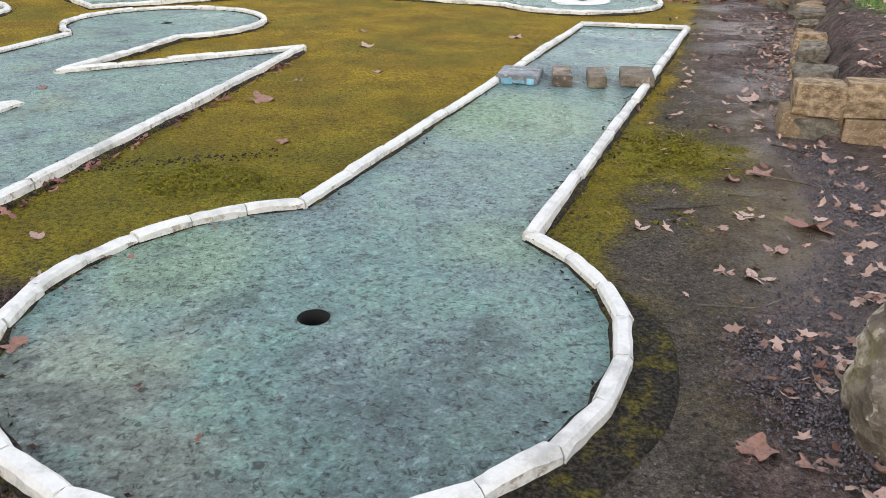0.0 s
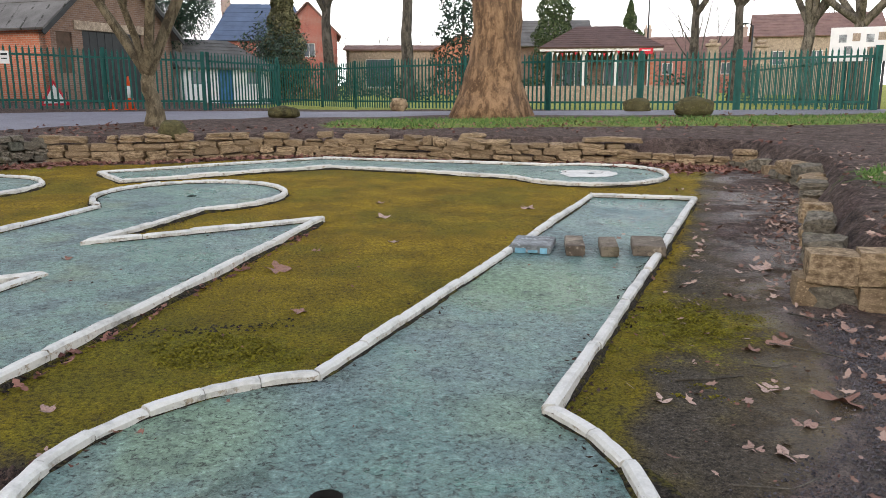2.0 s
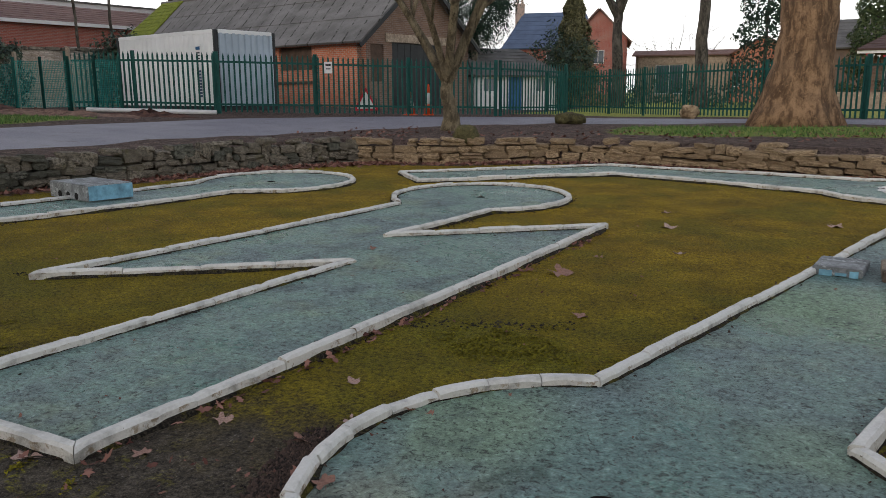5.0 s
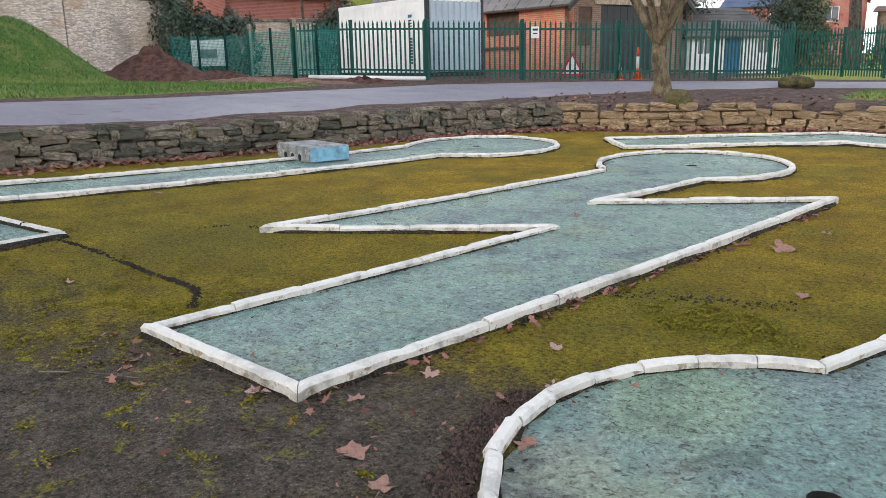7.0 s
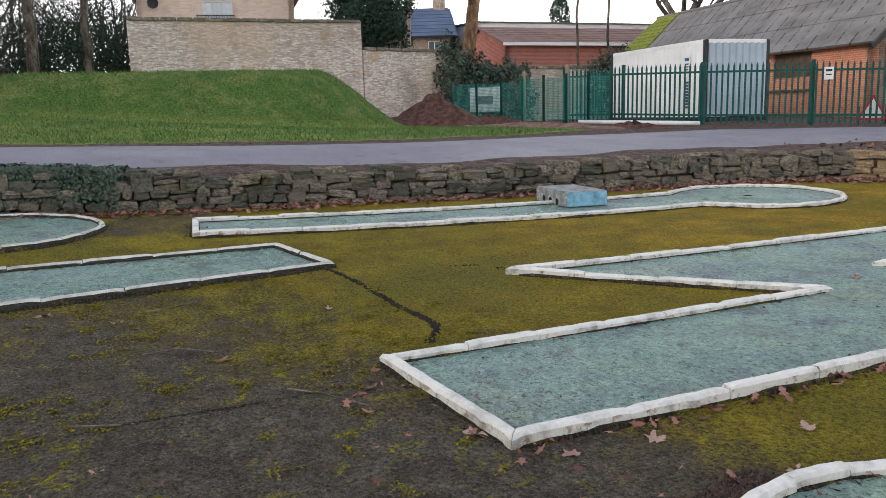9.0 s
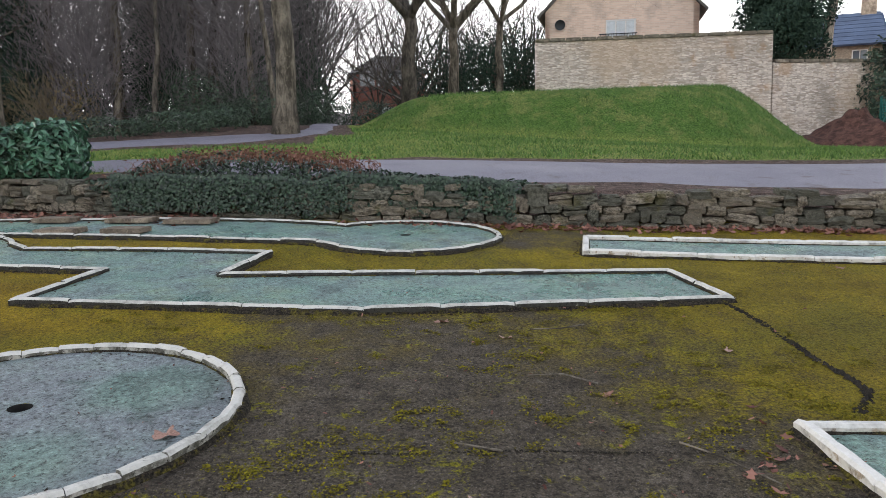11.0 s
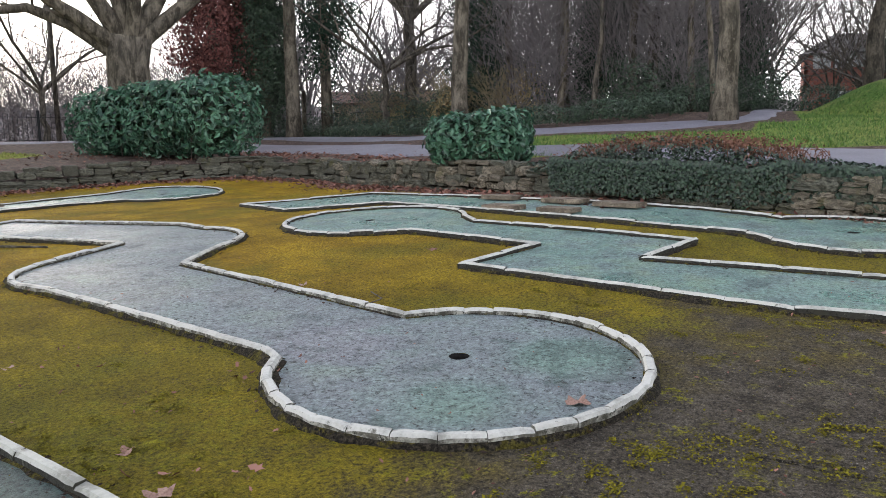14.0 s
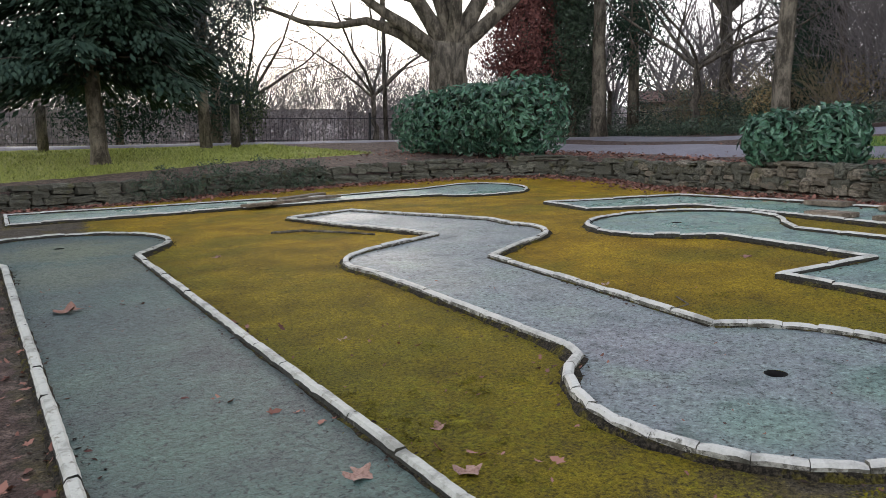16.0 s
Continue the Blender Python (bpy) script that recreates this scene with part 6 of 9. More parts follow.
twig_haze("pale_scrub", "straw-coloured winter scrub behind the railings", [(-30.0, -11.0, 1.0, 1.2, 1.1, 1400), (-31.5, -15.0, 1.0, 1.2, 1.0, 1000), (-29.0, -9.0, 0.9, 0.9, 1.0, 900)], 322, STRAW)


def ivy_bank():
    """Ivy hanging over the retaining wall, with rusty dead stems on its crest."""
    r = random.Random(77)
    ob = thing("ivy_bank", Matrix(), "thick dark ivy spilling over the wall, rusty stems on top", "ivy")
    v, f = [], []
    line = [(-13.0, -2.55, 0.30), (-12.8, -2.05, 0.62), (-12.6, -1.5, 0.80), (-12.35, -0.9, 0.84), (-12.2, -0.3, 0.80), (-12.0, 0.25, 0.62), (-11.85, 0.8, 0.45), (-11.75, 1.3, 0.40), (-11.65, 1.75, 0.34), (-11.45, 2.3, 0.32), (-11.3, 2.8, 0.26)]
    for x, y, h in line:
        h = h * 0.68
        leaf_cloud((x, y, rise(x, y) + 0.36 + h * 0.2), (0.66, 0.5, h * 0.66), 2000, 0.05, r, v, f, 0.72, 0.4, y, 0.8, 2.6)
    for _ in range(11000):
        k = r.random() * (len(line) - 1)
        i = int(k)
        x = line[i][0] + (line[i + 1][0] - line[i][0]) * (k - i) + 0.74 + r.uniform(0, 0.14)
        y = line[i][1] + (line[i + 1][1] - line[i][1]) * (k - i)
        leaf(v, f, Vector((x, y, rise(x, y) + 0.08 + 0.5 * r.random() ** 0.7 + 0.10 * noise.noise((x * 2, y * 2, 3)))), Vector((1, r.gauss(0, 0.4), 0.5)).normalized(), 0.05, r, 0.8)
    piece("foliage", mesh("foliage", v, f, IVY_BANK), ob)
    v, f = [], []
    for _ in range(900):
        k = r.uniform(0.3, 6.2)
        i = int(k)
        x = line[i][0] + (line[i + 1][0] - line[i][0]) * (k - i) + r.gauss(-0.25, 0.35)
        y = line[i][1] + (line[i + 1][1] - line[i][1]) * (k - i) + r.gauss(0, 0.2)
        h = line[i][2]
        p = Vector((x, y, rise(x, y) + 0.34 + h * 0.46))
        d = Vector((r.gauss(0, 0.5), r.gauss(0, 0.6), 0.7)).normalized()
        q = p + d * r.uniform(0.08, 0.22)
        tube(v, f, [p, p.lerp(q, 0.5) + Vector((0, 0, 0.03)), q - Vector((0, 0, 0.03))], [0.006, 0.005, 0.003], 3, False)
        leaf(v, f, q, Vector((r.gauss(0, 1), r.gauss(0, 1), 1)).normalized(), 0.07, r, 0.5)
    tagged(piece("dead_growth", mesh("dead_growth", v, f, BRACKEN), ob), "rusty brown dead stems", kind="stuff")


ivy_bank()


def far_hill():
    """A wooded rise on the southern skyline."""
    v, f = [], []
    n, m = 110, 5
    for i in range(n + 1):
        a = radians(78 + 112 * i / n)
        fade = ramp01(i / n, 0.0, 0.12) * (1 - ramp01(i / n, 0.9, 1.0))
        for j in range(m + 1):
            d = 170 + 30 * j
            top = (13 + 3.0 * noise.noise((i * 0.22, 0, 1)) + 1.8 * noise.noise((i * 1.3, 0, 2))) * fade
            h = top * math.sin(math.pi * 0.5 * j / m) if j else 0.0
            v.append((-d * math.sin(a), d * math.cos(a), 0.9 + h))
    for i in range(n):
        for j in range(m):
            k = i * (m + 1) + j
            f.append((k, k + m + 1, k + m + 2, k + 1))
    tagged(new("backdrop", mesh("backdrop", v, f, HILL)), "distant wooded hillside on the skyline", "hillside", kind="structure")


k_hill = Mat("distant bare woodland", 0.95, 0.1)
HILL = k_hill.colour(k_hill.mix(k_hill.step(k_hill.noise(0.25, 6, 0.75), 0.4, 0.6), (0.12, 0.105, 0.11), (0.22, 0.195, 0.195))).m
far_hill()


# ---- palisade fence ----
def pale_mesh():
    w, t, h = 0.027, 0.010, 1.78
    prof = [(-w, 0.05), (w, 0.05), (w, h - 0.10), (w * 0.45, h - 0.05), (0, h), (-w * 0.45, h - 0.05), (-w, h - 0.10)]
    v = [(x, -t, z) for x, z in prof] + [(x, t, z) for x, z in prof]
    n = len(prof)
    return mesh("pale", v, [tuple(range(n)), tuple(reversed(range(n, 2 * n)))] + [(i, i + n, (i + 1) % n + n, (i + 1) % n) for i in range(n)], FENCE)


PALE = pale_mesh()
POST = bevel_box("fence_post", (0.11, 0.06, 1.86), FENCE, 0.006)


def palisade(line, label, spacing=0.155, post=2.75, name="palisade_fence"):
    ob = thing(name, Matrix(), label, "fence")
    for (ax, ay), (bx, by) in zip(line, line[1:]):
        a, b = Vector((ax, ay, 0)), Vector((bx, by, 0))
        d = (b - a).normalized()
        turn = math.degrees(math.atan2(d.y, d.x))
        ln = (b - a).length
        back = Vector((-d.y, d.x, 0)) * 0.045
        n = int(ln / spacing)
        for k in range(n):
            p = a + d * (k + 0.5) * ln / n
            piece("pale", PALE, ob, "", pose(p.x, p.y, land(p.x, p.y), 0, 0, turn))
        m = max(1, round(ln / post))
        for k in range(m + 1):
            p = a + d * ln * k / m + back * 2.2
            piece("post", POST, ob, "", pose(p.x, p.y, land(p.x, p.y) - 0.05, 0, 0, turn))
        for h in (0.28, 1.52):
            v, f = [], []
            pts = []
            for k in range(m + 1):
                p = a + d * ln * k / m + back
                pts.append(Vector((p.x, p.y, land(p.x, p.y) + h)))
            for p in pts:
                for o, zz in ((-0.004, -0.03), (0.035, -0.03), (0.035, 0.03), (-0.004, 0.03)):
                    q = p + Vector((-d.y, d.x, 0)) * (o - 0.03)
                    v.append((q.x, q.y, p.z + zz))
            for k in range(m):
                i = 4 * k
                f += [(i + s, i + (s + 1) % 4, i + 4 + (s + 1) % 4, i + 4 + s) for s in range(4)]
            piece("rail", mesh("rail", v, f, FENCE), ob)
    return ob


palisade([(-19.6, 19.5), (-17.3, 19.8), (-14.6, 20.2)], "green steel palisade fence before the container")
palisade([(-14.6, 20.2), (-7.45, 25.4)], "green steel palisade fence along the path")
palisade([(-7.3, 25.6), (-5.75, 28.9)], "green steel palisade gate standing open", name="palisade_gate")
palisade([(-8.0, 35.5), (-4.9, 33.0), (-1.8, 29.2), (3.3, 25.0)], "green steel palisade fence round the lawn")
palisade([(3.3, 25.0), (8.75, 23.7), (11.9, 21.9)], "green steel palisade fence along the path")
palisade([(11.9, 21.9), (13.6, 30.0), (14.5, 38.0)], "green steel palisade fence running back from the path", 0.2)


# ---- shipping container ----
def corrugated(name, length, height, pitch, depth, material, z0=0.16):
    """A corrugated sheet in the plane y = 0, folds towards -y."""
    xs = []
    n = max(1, round(length / pitch))
    p = length / n
    for k in range(n):
        xs += [(k * p, 0), (k * p + 0.28 * p, 0), (k * p + 0.42 * p, -depth), (k * p + 0.80 * p, -depth), (k * p + 0.94 * p, 0)]
    xs.append((length, 0))
    v = [(x, y, z) for x, y in xs for z in (z0, height)]
    return mesh(name, v, [(2 * i, 2 * i + 2, 2 * i + 3, 2 * i + 1) for i in range(len(xs) - 1)], material)


def container():
    x, y = -15.9, 22.1
    turn = math.degrees(math.atan2(0.943, 0.332))   # the short end runs along +x of the thing
    ob = thing("shipping_container", pose(x, y, land(x, y) - 0.02, 0, 0, turn), "white steel shipping container with grey corrugated end", "container")
    w, ln, h = 2.44, 6.06, 2.59
    end = corrugated("end_panel", w - 0.16, h - 0.1, 0.26, 0.05, CONTAINER_GREY)
    piece("end_panel", end, ob, "grey corrugated steel end", pose(0.08, 0.05, 0))
    side = corrugated("side_panel", ln - 0.16, h - 0.1, 0.28, 0.022, CONTAINER_WHITE)
    piece("side_panel", side, ob, "white corrugated steel side", pose(0.03, ln - 0.08, 0, 0, 0, -90))
    piece("side_panel", side, ob, "white corrugated steel side", pose(w - 0.03, 0.08, 0, 0, 0, 90))
    piece("end_panel", end, ob, "grey corrugated steel end", pose(w - 0.08, ln - 0.05, 0, 0, 0, 180))
    post = bevel_box("corner_post", (0.13, 0.13, h), DARK_METAL, 0.01)
    for px in (0.065, w - 0.065):
        for py in (0.065, ln - 0.065):
            piece("corner_post", post, ob, "dark steel corner post", pose(px, py, 0))
    for z in (0.0, h - 0.12):
        m = DARK_METAL if z == 0 else CONTAINER_WHITE
        long_rail = bevel_box("side_rail", (0.08, ln - 0.26, 0.13), m, 0.01)
        short_rail = bevel_box("end_rail", (w - 0.26, 0.08, 0.13), m if z else DARK_METAL, 0.01)
        for px in (0.05, w - 0.05):
            piece("side_rail", long_rail, ob, "", pose(px, ln / 2, z))
        for py in (0.05, ln - 0.05):
            piece("end_rail", short_rail, ob, "", pose(w / 2, py, z))
    piece("roof_panel", bevel_box("roof_panel", (w - 0.1, ln - 0.1, 0.03), CONTAINER_WHITE, 0.005), ob, "", pose(w / 2, ln / 2, h - 0.04))
    lab = piece("notice_panel", boxes_mesh("notice_panel", [(-0.03, -0.022, 0.75, 1.12, 1.35, 2.15)], CONE_WHITE), ob, "white notice with blue heading")
    piece("notice_bar", boxes_mesh("notice_bar", [(-0.034, -0.031, 0.82, 1.05, 1.98, 2.08)], BLUE_PAINT), lab)
    for k in range(4):
        piece("notice_bar", boxes_mesh("notice_bar", [(-0.034, -0.031, 0.84, 1.03, 1.86 - 0.09 * k, 1.90 - 0.09 * k)], DARK_METAL), lab)
    for k in range(9):
        piece("lettering_bar", boxes_mesh("lettering_bar", [(-0.03, -0.024, 0.82, 0.98, 0.45 + 0.1 * k, 0.52 + 0.1 * k)], BLUE_SLATE), ob)


container()


# ---- buildings ----
def wall_mesh(name, corners, material, openings=(), thick=0.25, uv_scale=1.0):
    """An upright wall from corners (x0, y0) to (x1, y1), from z0 to z1, pierced by openings (s0, s1, z0, z1) along its length."""
    (x0, y0), (x1, y1), z0, z1 = corners
    ln = math.hypot(x1 - x0, y1 - y0)
    ss = sorted({0.0, ln, *[o[0] for o in openings], *[o[1] for o in openings]})
    zs = sorted({z0, z1, *[o[2] for o in openings], *[o[3] for o in openings]})
    dx, dy = (x1 - x0) / ln, (y1 - y0) / ln
    nx, ny = -dy, dx
    verts, faces, uvs = [], [], []

    def quad(pts):
        k = len(verts)
        for s, o, z in pts:
            verts.append((x0 + dx * s + nx * o, y0 + dy * s + ny * o, z))
            uvs.append(((s + o) * uv_scale, z * uv_scale))
        faces.append((k, k + 1, k + 2, k + 3))

    solid = lambda s, z: not any(o[0] < s < o[1] and o[2] < z < o[3] for o in openings)
    for a, b in zip(ss, ss[1:]):
        for c, d in zip(zs, zs[1:]):
            if solid((a + b) / 2, (c + d) / 2):
                quad([(a, 0, c), (b, 0, c), (b, 0, d), (a, 0, d)])
                quad([(b, thick, c), (a, thick, c), (a, thick, d), (b, thick, d)])
    for s0, s1, c, d in openings:
        quad([(s0, 0, c), (s0, thick, c), (s0, thick, d), (s0, 0, d)])
        quad([(s1, thick, c), (s1, 0, c), (s1, 0, d), (s1, thick, d)])
        quad([(s0, thick, d), (s1, thick, d), (s1, 0, d), (s0, 0, d)])
        quad([(s0, 0, c), (s1, 0, c), (s1, thick, c), (s0, thick, c)])
    quad([(0, 0, z1), (ln, 0, z1), (ln, thick, z1), (0, thick, z1)])
    quad([(0, thick, z0), (0, 0, z0), (0, 0, z1), (0, thick, z1)])
    quad([(ln, 0, z0), (ln, thick, z0), (ln, thick, z1), (ln, 0, z1)])
    me = mesh(name, verts, faces, material)
    uv = me.uv_layers.new(name="UVMap")
    for poly in me.polygons:
        for li in poly.loop_indices:
            uv.data[li].uv = uvs[me.loops[li].vertex_index]
    return me


def gable_mesh(name, a, b, z0, z1, material, uv_scale=1.0, thick=0.25):
    """The triangle of brickwork under a roof, from a to b, rising from z0 to z1."""
    (ax, ay), (bx, by) = a, b
    ln = math.hypot(bx - ax, by - ay)
    nx, ny = -(by - ay) / ln * thick, (bx - ax) / ln * thick
    mx, my = (ax + bx) / 2, (ay + by) / 2
    v = [(ax, ay, z0), (bx, by, z0), (mx, my, z1), (ax + nx, ay + ny, z0), (bx + nx, by + ny, z0), (mx + nx, my + ny, z1)]
    me = mesh(name, v, [(0, 1, 2), (5, 4, 3), (0, 3, 4, 1), (1, 4, 5, 2), (2, 5, 3, 0)], material)
    uv = me.uv_layers.new(name="UVMap")
    flat = [(0, z0), (ln, z0), (ln / 2, z1)] * 2
    for poly in me.polygons:
        for li in poly.loop_indices:
            s, z = flat[me.loops[li].vertex_index]
            uv.data[li].uv = (s * uv_scale, z * uv_scale)
    return me


def slab_mesh(name, corners, thick, material, courses=0, rng=None):
    """A roof slope: four corners (eave a, eave b, ridge b, ridge a), with its courses stepped."""
    ea, eb, rb, ra = [Vector(c) for c in corners]
    n = (eb - ea).cross(ra - ea).normalized()
    if n.z < 0:
        n = -n
    m = max(1, courses)
    lift = 0.02 if m > 1 else 0.0
    prof = []
    for k in range(m):
        prof += [(k / m, thick + lift), ((k + 1) / m, thick)]
    prof += [(1.0, 0.0), (0.0, 0.0)]
    verts = [ea.lerp(ra, f) + n * o for f, o in prof] + [eb.lerp(rb, f) + n * o for f, o in prof]
    c = len(prof)
    faces = [(i, (i + 1) % c, (i + 1) % c + c, i + c) for i in range(c)]
    faces += [tuple(range(c)), tuple(reversed(range(c, 2 * c)))]
    return mesh(name, verts, faces, material)


def framed_window(parent, x, y, z, turn, w, h, panes=(2, 2), frame_mat=None, glass=None, name="window"):
    """A window whose middle bottom stands at the given place, facing -y before it is turned."""
    frame_mat = frame_mat or WHITE_TRIM
    win = new(name)
    win.parent = parent
    win.matrix_basis = pose(x, y, z, 0, 0, turn)
    t = 0.06
    piece("window_frame", boxes_mesh("window_frame", [(-w / 2, w / 2, -0.02, 0.06, 0, t), (-w / 2, w / 2, -0.02, 0.06, h - t, h), (-w / 2, -w / 2 + t, -0.02, 0.06, t, h - t), (w / 2 - t, w / 2, -0.02, 0.06, t, h - t)]
          + [(-w / 2 + w * k / panes[0] - 0.02, -w / 2 + w * k / panes[0] + 0.02, -0.01, 0.05, t, h - t) for k in range(1, panes[0])], frame_mat), win)
    for k in range(panes[0]):
        a, b = -w / 2 + w * k / panes[0] + 0.03, -w / 2 + w * (k + 1) / panes[0] - 0.03
        piece("pane", boxes_mesh("pane", [(a, b, 0.02, 0.03, t, h - t)], glass or PANE), win)
    return win


def brick_barn():
    p0, u, v = Vector((-13.7, 28.35, 0)), Vector((0.332, 0.943, 0)), Vector((-0.943, 0.332, 0))
    w, ln = 6.85, 18.6
    z0, eave, apex = 0.55, 3.62, 6.35
    ob = thing("brick_building", Matrix(), "old brick building with grey felt roof behind the fence", "building")
    at = lambda s, t: p0 + v * s + u * t
    a, b, c, d = at(0, 0), at(ln, 0), at(ln, w), at(0, w)
    openings = [(ln - 4.9, ln - 2.85, 2.4, 3.35)]
    piece("long_wall", wall_mesh("long_wall", ((b.x, b.y), (a.x, a.y), z0, eave), BRICK_ORANGE, openings), ob, "orange brick long wall with bricked window")
    m = at(3.87, 0.12)
    piece("boarded_window", boxes_mesh("boarded_window", [(-1.0, 1.0, -0.03, 0.03, 0, 0.93)], TIMBER), ob, "boarded window", pose(m.x, m.y, 2.41, 0, 0, math.degrees(math.atan2(-v.y, -v.x))))
    m = at(4.0, -0.03)
    piece("timber_sill", boxes_mesh("timber_sill", [(-1.3, 1.3, -0.05, 0.03, 0, 0.10)], TIMBER), ob, "", pose(m.x, m.y, 1.85, 0, 0, math.degrees(math.atan2(-v.y, -v.x))))
    piece("gable_wall", wall_mesh("gable_wall", ((a.x, a.y), (d.x, d.y), z0, eave), BRICK_BROWN, [(1.75, 4.95, z0 + 0.01, 3.45), (0.5, 1.25, 1.9, 3.35)]), ob, "dark brown brick gable wall")
    piece("gable_end", gable_mesh("gable_end", (a.x, a.y), (d.x, d.y), eave, apex - 0.05, BRICK_BROWN), ob)
    piece("gable_end", gable_mesh("gable_end", (c.x, c.y), (b.x, b.y), eave, apex - 0.05, BRICK_BROWN), ob)
    piece("back_wall", wall_mesh("back_wall", ((d.x, d.y), (c.x, c.y), z0, eave), BRICK_BROWN), ob)
    piece("back_gable_wall", wall_mesh("back_gable_wall", ((c.x, c.y), (b.x, b.y), z0, eave), BRICK_BROWN), ob)
    turn = math.degrees(math.atan2(u.y, u.x))
    m = at(-0.02, 3.35)
    door = piece("wooden_door", boxes_mesh("wooden_door", [(-1.6, 1.6, 0.10, 0.13, 0, 2.88)], DARK_METAL), ob, "wide dark boarded door", pose(m.x, m.y, z0 + 0.01, 0, 0, turn))
    plank = bevel_box("door_board", (0.385, 0.03, 2.86), DARK_METAL, 0.006)
    for k in range(8):
        piece("door_board", plank, door, "", pose(-1.4 + 0.4 * k, 0.085, 0.01))
    piece("stone_lintel", boxes_mesh("stone_lintel", [(-2.0, 2.0, -0.03, 0.2, 0, 0.32)], PALE_STONE), ob, "pale stone lintel", pose(m.x, m.y, 3.46, 0, 0, turn))
    m = at(-0.02, 0.87)
    piece("boarded_window", boxes_mesh("boarded_window", [(-0.37, 0.37, 0.08, 0.12, 0, 1.44)], TIMBER), ob, "boarded window", pose(m.x, m.y, 1.91, 0, 0, turn))
    over = 0.35
    ridge_a, ridge_b = at(-over, w / 2), at(ln + over, w / 2)
    drop = over * (apex - eave) / (w / 2)
    for s, name in ((-over, "roof_slope"), (w + over, "roof_slope")):
        e1, e2 = at(-over, s), at(ln + over, s)
        piece(name, slab_mesh("roof_slope", [(e1.x, e1.y, eave - drop), (e2.x, e2.y, eave - drop), (ridge_b.x, ridge_b.y, apex), (ridge_a.x, ridge_a.y, apex)], 0.07, FELT, 3), ob, "grey felt roof slope")
    e1, e2, r1, r2 = at(ln + over - 3.2, -over), at(ln + over - 0.3, -over), at(ln + over - 2.2, w / 2), at(ln + over - 0.2, w / 2)
    lift = 0.11
    piece("roof_moss", slab_mesh("roof_moss", [(e1.x, e1.y, eave - drop + lift), (e2.x, e2.y, eave - drop + lift), (r2.x, r2.y, apex + lift), (r1.x, r1.y, apex + lift)], 0.03, MOSS_GREEN, 14), ob, "bright green moss on the roof end")
    v1, f1 = [], []
    tube(v1, f1, [Vector((ridge_a.x, ridge_a.y, apex + 0.08)), Vector((ridge_b.x, ridge_b.y, apex + 0.08))], [0.11, 0.11], 8)
    piece("ridge_tiles", mesh("ridge_tiles", v1, f1, SLATE, True), ob)
    for s in (-over, w + over):
        e1 = at(-over - 0.02, s)
        piece("verge_board", slab_mesh("verge_board", [(e1.x, e1.y, eave - drop - 0.18), (e1.x + v.x * 0.05, e1.y + v.y * 0.05, eave - drop - 0.18), (ridge_a.x, ridge_a.y, apex - 0.18), (ridge_a.x - v.x * 0.05, ridge_a.y - v.y * 0.05, apex - 0.18)], 0.16, DARK_METAL), ob)


brick_barn()


